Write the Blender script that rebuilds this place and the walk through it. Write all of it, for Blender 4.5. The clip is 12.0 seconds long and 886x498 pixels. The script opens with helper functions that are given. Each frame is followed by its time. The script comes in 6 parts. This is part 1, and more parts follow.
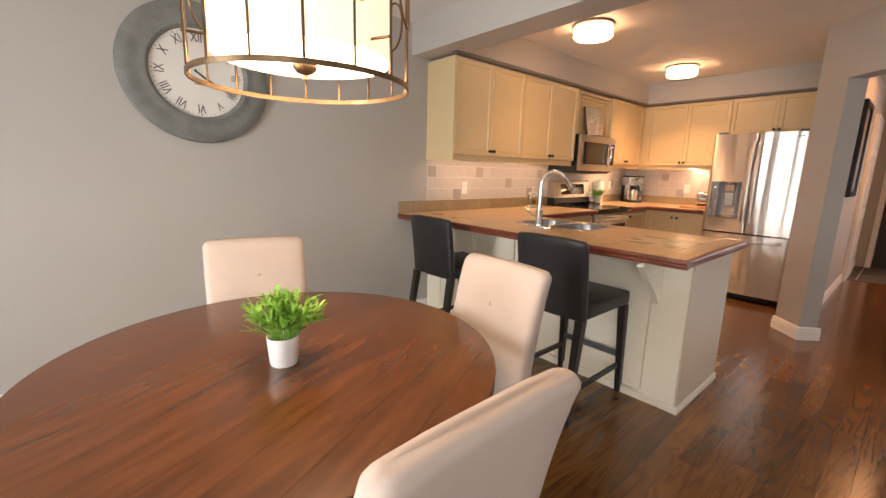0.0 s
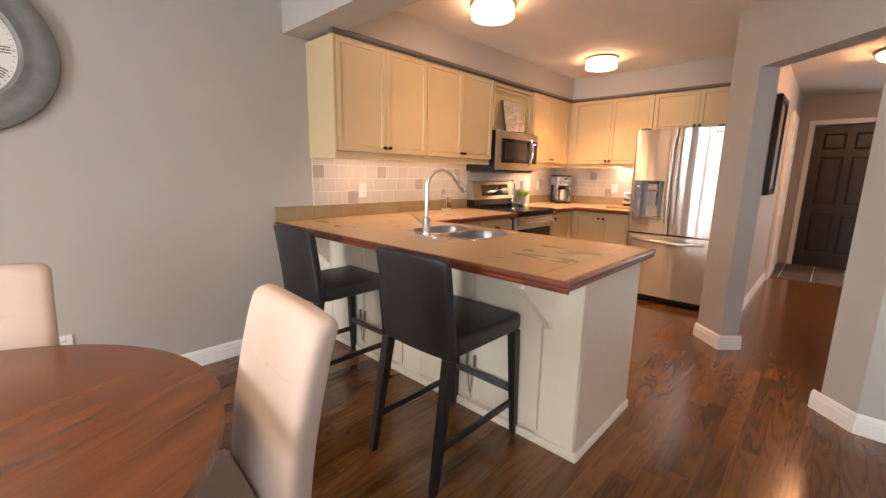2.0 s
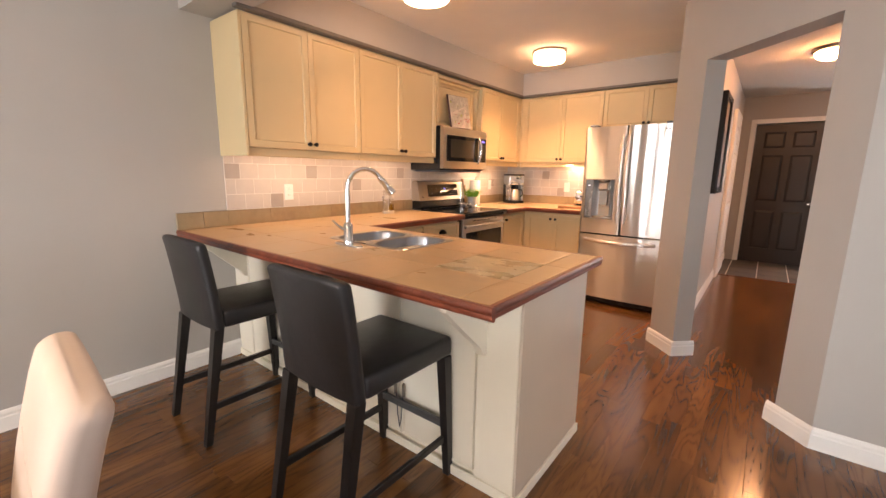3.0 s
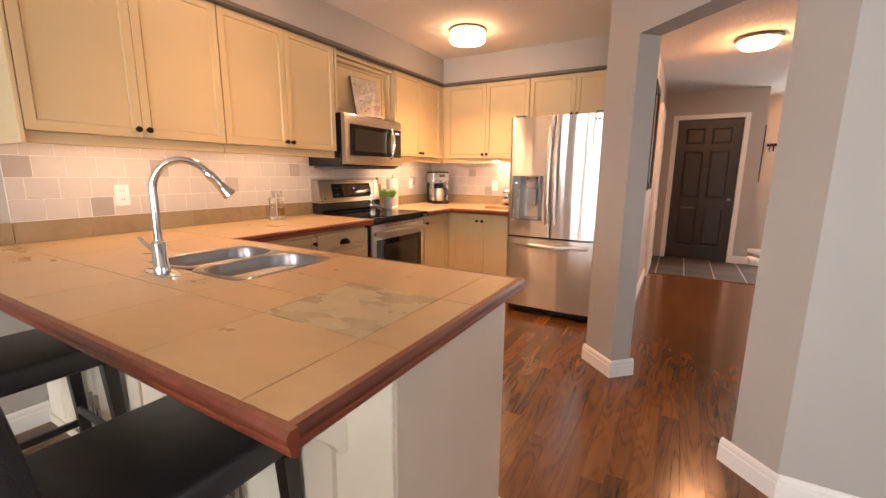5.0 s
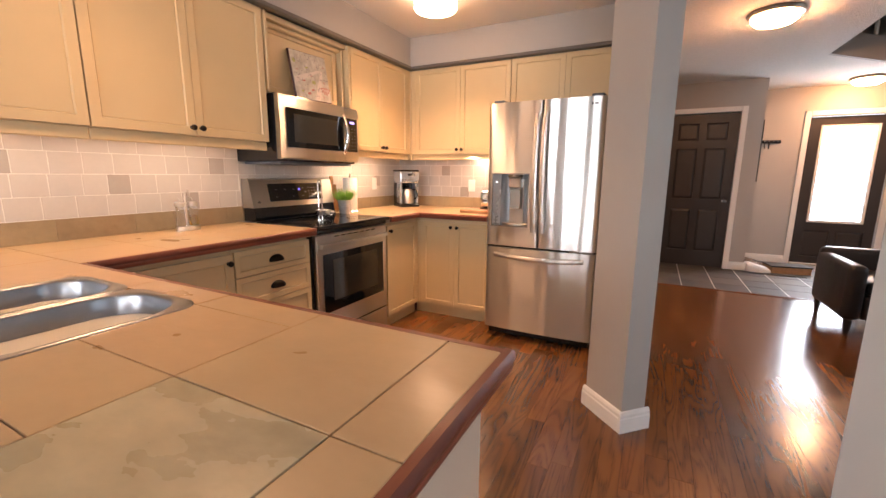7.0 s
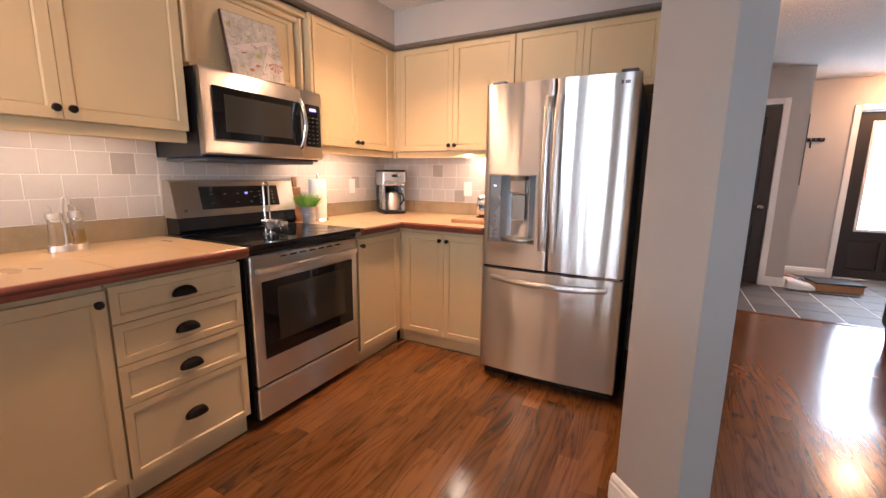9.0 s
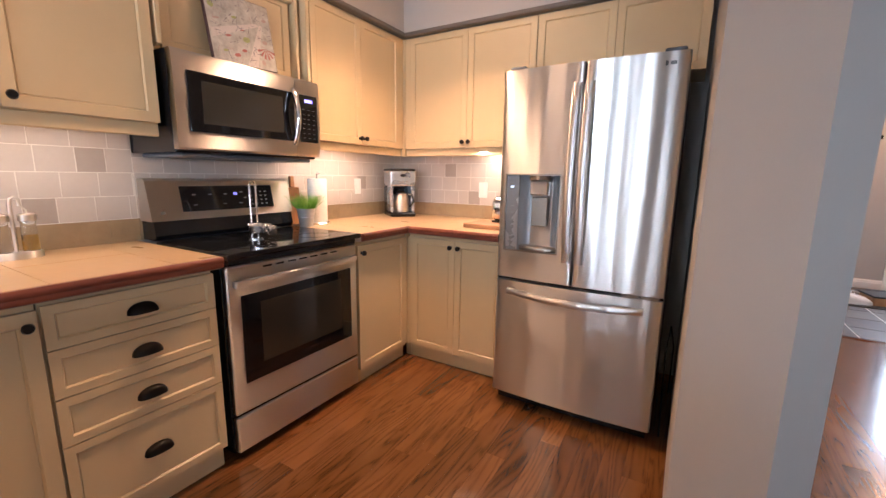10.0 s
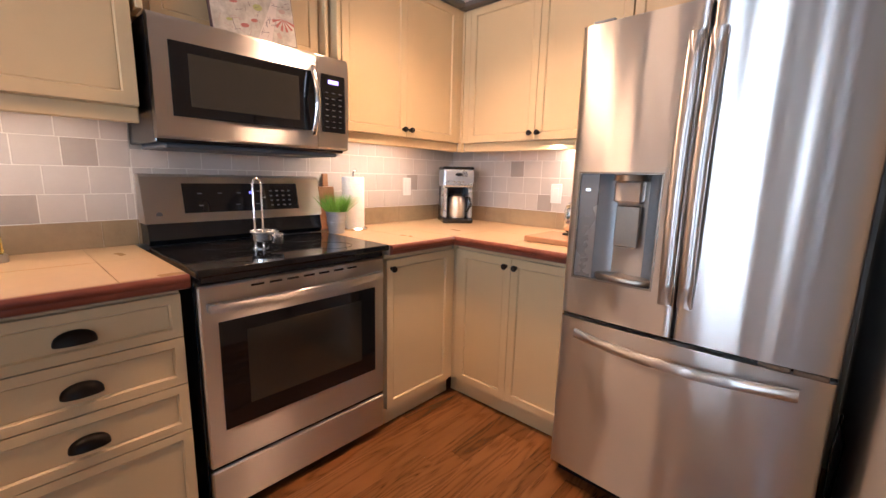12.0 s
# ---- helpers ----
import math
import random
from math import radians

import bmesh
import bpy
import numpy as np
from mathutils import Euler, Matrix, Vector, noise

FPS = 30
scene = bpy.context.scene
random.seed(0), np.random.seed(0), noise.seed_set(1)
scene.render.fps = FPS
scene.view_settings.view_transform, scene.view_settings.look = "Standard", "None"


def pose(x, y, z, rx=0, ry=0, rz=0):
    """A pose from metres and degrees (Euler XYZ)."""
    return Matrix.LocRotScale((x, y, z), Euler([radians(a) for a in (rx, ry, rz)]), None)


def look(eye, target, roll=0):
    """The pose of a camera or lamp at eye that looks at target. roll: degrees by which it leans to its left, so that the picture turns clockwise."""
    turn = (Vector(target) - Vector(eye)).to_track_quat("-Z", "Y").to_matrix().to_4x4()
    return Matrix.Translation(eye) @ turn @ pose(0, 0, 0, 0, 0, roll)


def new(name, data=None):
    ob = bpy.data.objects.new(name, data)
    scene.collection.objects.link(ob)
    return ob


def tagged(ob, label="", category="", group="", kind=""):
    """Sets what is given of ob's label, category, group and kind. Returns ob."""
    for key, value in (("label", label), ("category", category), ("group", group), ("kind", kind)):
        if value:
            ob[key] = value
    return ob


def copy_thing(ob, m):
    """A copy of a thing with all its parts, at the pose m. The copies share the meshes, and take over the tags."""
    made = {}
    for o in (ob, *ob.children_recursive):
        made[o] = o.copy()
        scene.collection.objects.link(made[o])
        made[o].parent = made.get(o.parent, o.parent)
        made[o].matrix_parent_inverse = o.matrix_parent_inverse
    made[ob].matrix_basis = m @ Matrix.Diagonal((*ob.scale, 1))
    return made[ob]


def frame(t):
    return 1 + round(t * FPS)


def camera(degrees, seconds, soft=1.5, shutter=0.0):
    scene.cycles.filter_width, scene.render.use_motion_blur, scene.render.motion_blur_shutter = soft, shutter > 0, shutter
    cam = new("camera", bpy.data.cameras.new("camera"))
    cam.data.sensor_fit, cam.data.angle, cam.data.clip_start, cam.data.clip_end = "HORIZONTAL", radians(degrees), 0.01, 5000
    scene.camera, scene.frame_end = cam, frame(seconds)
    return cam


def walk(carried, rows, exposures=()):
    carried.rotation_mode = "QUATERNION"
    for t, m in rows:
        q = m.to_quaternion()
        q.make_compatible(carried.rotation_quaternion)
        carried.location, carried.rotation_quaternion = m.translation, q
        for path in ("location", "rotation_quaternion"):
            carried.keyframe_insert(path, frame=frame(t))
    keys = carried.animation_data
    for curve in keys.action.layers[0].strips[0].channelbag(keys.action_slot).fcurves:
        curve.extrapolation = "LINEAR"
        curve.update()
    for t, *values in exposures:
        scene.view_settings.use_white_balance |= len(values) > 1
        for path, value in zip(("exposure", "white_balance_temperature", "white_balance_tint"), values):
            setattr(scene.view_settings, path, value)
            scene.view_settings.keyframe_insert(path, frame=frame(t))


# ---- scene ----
cam = camera(94.6, 12.0)
PATH = [
    (0, (2.425, 1.040, 1.286), (3.715, 2.521, 0.911), 1.50),
    (0.5, (2.586, 1.038, 1.278), (3.901, 2.499, 0.910), 1.40),
    (1, (2.760, 1.039, 1.280), (4.108, 2.471, 0.915), 1.30),
    (1.5, (2.946, 1.025, 1.294), (4.326, 2.423, 0.923), 1.19),
    (2, (3.125, 1.044, 1.285), (4.559, 2.391, 0.920), 1.07),
    (2.5, (3.305, 1.067, 1.284), (4.794, 2.353, 0.921), 0.96),
    (3, (3.478, 1.104, 1.289), (5.025, 2.318, 0.923), 0.84),
    (3.5, (3.646, 1.143, 1.274), (5.247, 2.287, 0.915), 0.75),
    (5.5, (4.249, 1.291, 1.260), (5.977, 2.230, 0.897), 0.50),
    (6, (4.410, 1.355, 1.243), (6.155, 2.265, 0.887), 0.49),
    (6.5, (4.554, 1.408, 1.235), (6.306, 2.305, 0.880), 0.38),
    (8.5, (5.199, 1.618, 1.249), (6.949, 2.518, 0.889), 0.64),
    (9, (5.352, 1.647, 1.243), (7.092, 2.571, 0.889), 0.68),
    (9.5, (5.490, 1.704, 1.239), (7.216, 2.655, 0.887), 0.73),
    (10, (5.633, 1.740, 1.237), (7.327, 2.744, 0.885), 0.88),
    (10.5, (5.758, 1.775, 1.234), (7.419, 2.832, 0.881), 1.02),
    (11, (5.892, 1.817, 1.228), (7.504, 2.947, 0.877), 1.22),
    (11.5, (6.038, 1.850, 1.226), (7.573, 3.082, 0.873), 1.22),
    (12, (6.156, 1.889, 1.227), (7.611, 3.213, 0.874), 1.42),
]
EXPOSURE = [(0.0, 0.08, 7050, 13), (1.5, 0.18, 6700, 14), (3.5, 0.50, 7050, 16), (6.5, 0.40, 6450, 13), (9.0, 0.38, 5550, 10), (12.0, 0.30, 5250, 9)]
walk(cam, [(t, look(eye, target, roll)) for t, eye, target, roll in PATH], EXPOSURE)

# ---- world and large lights ----
world = bpy.data.worlds.new("world")
scene.world = world
world.use_nodes = True
wn = world.node_tree.nodes
sky = wn.new("ShaderNodeTexSky")
sky.sky_type, sky.sun_disc = "NISHITA", False
sky.sun_elevation, sky.sun_rotation = radians(42), radians(120)
wn["Background"].inputs["Strength"].default_value = 0.12
world.node_tree.links.new(sky.outputs["Color"], wn["Background"].inputs["Color"])


def lamp(name, kind, m, power, colour, size=0.1, size_y=None, angle=None, spread=180):
    data = bpy.data.lights.new(name, kind)
    data.energy, data.color = power, colour
    if kind == "AREA":
        data.shape, data.size, data.size_y, data.spread = "RECTANGLE", size, size_y or size, radians(spread)
    elif kind == "SUN":
        data.angle = radians(angle)
    else:
        data.shadow_soft_size = size
    ob = new(name, data)
    ob.matrix_world = m
    return ob


DAY = (0.93, 0.965, 1.0)
WARM = (1.0, 0.60, 0.27)
lamp("sun", "SUN", look((0, 0, 8), (-4, 3, 0)), 2.0, (1.0, 0.95, 0.88), angle=0.5)
lamp("patio_daylight", "AREA", look((0.36, 2.40, 1.0), (3, 2.20, 0.95)), 66, DAY, 0.84, 1.9, spread=140)
# added fill behind the camera, kept clear of the fridge reflection
lamp("west_fill_light", "AREA", look((0.36, -0.45, 1.4), (4, 0.9, 0.9)), 25, DAY, 1.4, 1.4, spread=120)
# fill from an unseen south window, added to brighten pillar and end panel
lamp("south_fill_light", "AREA", look((4.4, -1.24, 1.35), (4.4, 2, 1.2)), 9, (0.86, 0.93, 1.0), 2.1, 1.2)
# assumed living room daylight, added from a side that is never seen
lamp("living_fill_light", "AREA", look((9.0, -3.14, 1.4), (9.0, 0, 1.2)), 9, DAY, 2.1, 1.3)
lamp("entry_daylight", "AREA", look((12.197, -0.80, 1.28), (8, -0.80, 1.0)), 36, (0.86, 0.93, 1.0), 0.55, 1.25)
for x, y in ((5.62, 2.95), (7.43, 2.93)):
    lamp("kitchen_light", "AREA", look((x, y, 2.345), (x, y + 0.001, 0)), 5 if x < 6 else 18, (1.0, 0.55, 0.29), 0.2, 0.2, spread=120).data.shape = "DISK"
for x, w in ((5.2, 0.72), (6.08, 0.72), (7.7, 0.6)):
    lamp("under_cabinet_light", "AREA", look((x, 3.70, 1.412), (x, 3.76, 0.9)), 3.0 if x < 7 else 5.0, (1.0, 0.70, 0.46), w, 0.06)
lamp("under_cabinet_light", "AREA", look((8.33, 2.95, 1.412), (8.37, 2.95, 0.9)), 5.0, (1.0, 0.70, 0.46), 0.06, 0.6)
lamp("hood_light", "AREA", look((6.85, 3.74, 1.325), (6.85, 3.78, 0.9)), 4.5, (1.0, 0.68, 0.40), 0.10, 0.05)


# ---- materials ----
def material(name, colour, rough=0.5, metal=0.0, vary=0.08, scale=6.0, fine=120.0, bump=0.05, island=0.0, spec=0.5,
             coat=0.0, stretch=(1, 1, 1), second=None, second_scale=3.0, rough_vary=0.08, second_range=(0.38, 0.64), second_detail=6):
    """A surface with two scales of variation in tone, its own grain relief and, for loose pieces, a tone of its own."""
    m = bpy.data.materials.new(name)
    m.use_nodes = True
    n, k = m.node_tree.nodes, m.node_tree.links
    b = n["Principled BSDF"]
    tc, mp = n.new("ShaderNodeTexCoord"), n.new("ShaderNodeMapping")
    mp.inputs["Scale"].default_value = stretch
    k.new(tc.outputs["Object"], mp.inputs["Vector"])
    big, small = n.new("ShaderNodeTexNoise"), n.new("ShaderNodeTexNoise")
    big.inputs["Scale"].default_value, big.inputs["Detail"].default_value = scale, 4
    small.inputs["Scale"].default_value, small.inputs["Detail"].default_value = fine, 3
    for t in (big, small):
        k.new(mp.outputs["Vector"], t.inputs["Vector"])
    add = n.new("ShaderNodeMath")
    add.operation = "MULTIPLY_ADD"
    add.inputs[1].default_value = 0.35
    k.new(small.outputs["Fac"], add.inputs[0])
    k.new(big.outputs["Fac"], add.inputs[2])
    last = add.outputs[0]
    if island:
        oi = n.new("ShaderNodeObjectInfo")
        geo = n.new("ShaderNodeNewGeometry")
        mixr = n.new("ShaderNodeMath")
        mixr.operation = "ADD"
        k.new(oi.outputs["Random"], mixr.inputs[0])
        k.new(geo.outputs["Random Per Island"], mixr.inputs[1])
        fr = n.new("ShaderNodeMath")
        fr.operation = "FRACT"
        k.new(mixr.outputs[0], fr.inputs[0])
        a2 = n.new("ShaderNodeMath")
        a2.operation = "MULTIPLY_ADD"
        a2.inputs[1].default_value = island
        k.new(fr.outputs[0], a2.inputs[0])
        k.new(last, a2.inputs[2])
        last = a2.outputs[0]
    ramp = n.new("ShaderNodeMapRange")
    ramp.inputs["From Min"].default_value, ramp.inputs["From Max"].default_value = 0.35, 1.0 + island
    ramp.inputs["To Min"].default_value, ramp.inputs["To Max"].default_value = 1 - vary, 1 + vary
    k.new(last, ramp.inputs["Value"])
    mul = n.new("ShaderNodeVectorMath")
    mul.operation = "SCALE"
    if second:
        mx, n3, cr = n.new("ShaderNodeMix"), n.new("ShaderNodeTexNoise"), n.new("ShaderNodeMapRange")
        mx.data_type = "RGBA"
        n3.inputs["Scale"].default_value, n3.inputs["Detail"].default_value = second_scale, second_detail
        n3.inputs["Roughness"].default_value = 0.65
        if island:
            off = n.new("ShaderNodeVectorMath")
            off.operation = "MULTIPLY_ADD"
            off.inputs[1].default_value = (17, 31, 11)
            k.new(fr.outputs[0], off.inputs[0])
            k.new(mp.outputs["Vector"], off.inputs[2])
            k.new(off.outputs[0], n3.inputs["Vector"])
        else:
            k.new(mp.outputs["Vector"], n3.inputs["Vector"])
        cr.inputs["From Min"].default_value, cr.inputs["From Max"].default_value = second_range
        k.new(n3.outputs["Fac"], cr.inputs["Value"])
        last_f = cr.outputs["Result"]
        if island:
            sh, both = n.new("ShaderNodeMath"), n.new("ShaderNodeMath")
            sh.operation, both.operation, both.use_clamp = "MULTIPLY_ADD", "MULTIPLY_ADD", True
            sh.inputs[1].default_value, sh.inputs[2].default_value = 0.6, -0.05
            k.new(fr.outputs[0], sh.inputs[0])
            both.inputs[1].default_value = 0.5
            k.new(last_f, both.inputs[0])
            k.new(sh.outputs[0], both.inputs[2])
            last_f = both.outputs[0]
        k.new(last_f, mx.inputs["Factor"])
        mx.inputs["A"].default_value, mx.inputs["B"].default_value = (*colour, 1), (*second, 1)
        k.new(mx.outputs["Result"], mul.inputs[0])
    else:
        mul.inputs[0].default_value = colour
    k.new(ramp.outputs["Result"], mul.inputs["Scale"])
    k.new(mul.outputs["Vector"], b.inputs["Base Color"])
    rr = n.new("ShaderNodeMapRange")
    rr.inputs["To Min"].default_value, rr.inputs["To Max"].default_value = max(rough - rough_vary, 0.02), min(rough + rough_vary, 1)
    k.new(big.outputs["Fac"], rr.inputs["Value"])
    k.new(rr.outputs["Result"], b.inputs["Roughness"])
    b.inputs["Metallic"].default_value = metal
    b.inputs["Specular IOR Level"].default_value = spec
    b.inputs["Coat Weight"].default_value = coat
    b.inputs["Coat Roughness"].default_value = 0.12
    if bump:
        bp = n.new("ShaderNodeBump")
        bp.inputs["Strength"].default_value, bp.inputs["Distance"].default_value = min(bump * 4, 1), bump * 0.02
        k.new(add.outputs[0], bp.inputs["Height"])
        k.new(bp.outputs["Normal"], b.inputs["Normal"])
    return m


def glow(name, colour, strength):
    m = bpy.data.materials.new(name)
    m.use_nodes = True
    b = m.node_tree.nodes["Principled BSDF"]
    b.inputs["Base Color"].default_value = (0.85, 0.82, 0.75, 1)
    b.inputs["Emission Color"].default_value = (*colour, 1)
    b.inputs["Emission Strength"].default_value = strength
    return m


def glass(name, colour=(1, 1, 1), rough=0.0, ior=1.45):
    m = bpy.data.materials.new(name)
    m.use_nodes = True
    b = m.node_tree.nodes["Principled BSDF"]
    b.inputs["Base Color"].default_value = (*colour, 1)
    b.inputs["Transmission Weight"].default_value, b.inputs["Roughness"].default_value, b.inputs["IOR"].default_value = 1, rough, ior
    return m


def brushed(name, colour, rough, wave=0.25, across=(1.2, 1.2, 0.12)):
    """Brushed steel: fine horizontal grain that smears reflections upright, and a slow waviness of the sheet."""
    m = bpy.data.materials.new(name)
    m.use_nodes = True
    n, k = m.node_tree.nodes, m.node_tree.links
    b = n["Principled BSDF"]
    b.inputs["Metallic"].default_value = 1.0
    b.inputs["Anisotropic"].default_value = 1.0
    b.inputs["Anisotropic Rotation"].default_value = 0.25
    tan = n.new("ShaderNodeTangent")
    tan.direction_type, tan.axis = "RADIAL", "Z"
    k.new(tan.outputs["Tangent"], b.inputs["Tangent"])
    tc, mp, mp2 = n.new("ShaderNodeTexCoord"), n.new("ShaderNodeMapping"), n.new("ShaderNodeMapping")
    mp.inputs["Scale"].default_value = (6, 6, 500)
    mp2.inputs["Scale"].default_value = across
    grain, slow = n.new("ShaderNodeTexNoise"), n.new("ShaderNodeTexNoise")
    grain.inputs["Scale"].default_value, slow.inputs["Scale"].default_value = 1.0, 5.0
    slow.inputs["Detail"].default_value = 1
    for a in (mp, mp2):
        k.new(tc.outputs["Object"], a.inputs["Vector"])
    k.new(mp.outputs["Vector"], grain.inputs["Vector"])
    k.new(mp2.outputs["Vector"], slow.inputs["Vector"])
    rr, cc = n.new("ShaderNodeMapRange"), n.new("ShaderNodeMapRange")
    rr.inputs["To Min"].default_value, rr.inputs["To Max"].default_value = rough - 0.012, rough + 0.012
    cc.inputs["To Min"].default_value, cc.inputs["To Max"].default_value = 0.985, 1.01
    k.new(grain.outputs["Fac"], rr.inputs["Value"])
    k.new(grain.outputs["Fac"], cc.inputs["Value"])
    k.new(rr.outputs["Result"], b.inputs["Roughness"])
    mul = n.new("ShaderNodeVectorMath")
    mul.operation = "SCALE"
    mul.inputs[0].default_value = colour
    k.new(cc.outputs["Result"], mul.inputs["Scale"])
    k.new(mul.outputs["Vector"], b.inputs["Base Color"])
    bp = n.new("ShaderNodeBump")
    bp.inputs["Strength"].default_value, bp.inputs["Distance"].default_value = wave, 0.02
    k.new(slow.outputs["Fac"], bp.inputs["Height"])
    k.new(bp.outputs["Normal"], b.inputs["Normal"])
    return m


def timber(name, dark, light, rough, along="X", coat=0.0, island=0.5, grain=1.0, contrast=1.0, spec=0.5, aspect=6.0, fine=0.45, relief=0.12, swirl=1.6, rough_vary=1.0):
    """Wood with long grain along one axis, each piece with its own tone and figure."""
    m = bpy.data.materials.new(name)
    m.use_nodes = True
    n, k = m.node_tree.nodes, m.node_tree.links
    b = n["Principled BSDF"]
    tc, mp = n.new("ShaderNodeTexCoord"), n.new("ShaderNodeMapping")
    w = 1.8 * aspect
    s = {"X": (1.8, w, w), "Y": (w, 1.8, w), "Z": (w, w, 1.8)}[along]
    mp.inputs["Scale"].default_value = [a * grain for a in s]
    oi, geo, sm, fr = n.new("ShaderNodeObjectInfo"), n.new("ShaderNodeNewGeometry"), n.new("ShaderNodeMath"), n.new("ShaderNodeMath")
    sm.operation, fr.operation = "ADD", "FRACT"
    k.new(oi.outputs["Random"], sm.inputs[0])
    k.new(geo.outputs["Random Per Island"], sm.inputs[1])
    k.new(sm.outputs[0], fr.inputs[0])
    off = n.new("ShaderNodeVectorMath")
    off.operation = "MULTIPLY_ADD"
    off.inputs[1].default_value = (41, 67, 23)
    k.new(tc.outputs["Object"], mp.inputs["Vector"])
    k.new(fr.outputs[0], off.inputs[0])
    k.new(mp.outputs["Vector"], off.inputs[2])
    a, f = n.new("ShaderNodeTexNoise"), n.new("ShaderNodeTexNoise")
    a.inputs["Scale"].default_value, a.inputs["Detail"].default_value, a.inputs["Distortion"].default_value = 1.0, 5, swirl
    f.inputs["Scale"].default_value, f.inputs["Detail"].default_value = 6.0, 3
    k.new(off.outputs[0], a.inputs["Vector"])
    k.new(off.outputs[0], f.inputs["Vector"])
    t1 = n.new("ShaderNodeMath")
    t1.operation = "MULTIPLY_ADD"
    t1.inputs[1].default_value = fine
    k.new(f.outputs["Fac"], t1.inputs[0])
    k.new(a.outputs["Fac"], t1.inputs[2])
    t2 = n.new("ShaderNodeMath")
    t2.operation = "MULTIPLY_ADD"
    t2.inputs[1].default_value = island
    k.new(fr.outputs[0], t2.inputs[0])
    k.new(t1.outputs[0], t2.inputs[2])
    rg = n.new("ShaderNodeMapRange")
    mid, half = 0.5 + fine / 2 + island / 2, (0.30 + island / 2) / contrast
    rg.inputs["From Min"].default_value, rg.inputs["From Max"].default_value = mid - half, mid + half
    k.new(t2.outputs[0], rg.inputs["Value"])
    mx = n.new("ShaderNodeMix")
    mx.data_type = "RGBA"
    mx.inputs["A"].default_value, mx.inputs["B"].default_value = (*dark, 1), (*light, 1)
    k.new(rg.outputs["Result"], mx.inputs["Factor"])
    k.new(mx.outputs["Result"], b.inputs["Base Color"])
    rr = n.new("ShaderNodeMapRange")
    rr.inputs["To Min"].default_value, rr.inputs["To Max"].default_value = max(rough - 0.06 * rough_vary, 0.03), rough + 0.08 * rough_vary
    k.new(a.outputs["Fac"], rr.inputs["Value"])
    k.new(rr.outputs["Result"], b.inputs["Roughness"])
    b.inputs["Coat Weight"].default_value, b.inputs["Coat Roughness"].default_value = coat, 0.14
    b.inputs["Specular IOR Level"].default_value = spec
    if relief:
        bp = n.new("ShaderNodeBump")
        bp.inputs["Strength"].default_value, bp.inputs["Distance"].default_value = relief, 0.001
        k.new(t1.outputs[0], bp.inputs["Height"])
        k.new(bp.outputs["Normal"], b.inputs["Normal"])
    return m


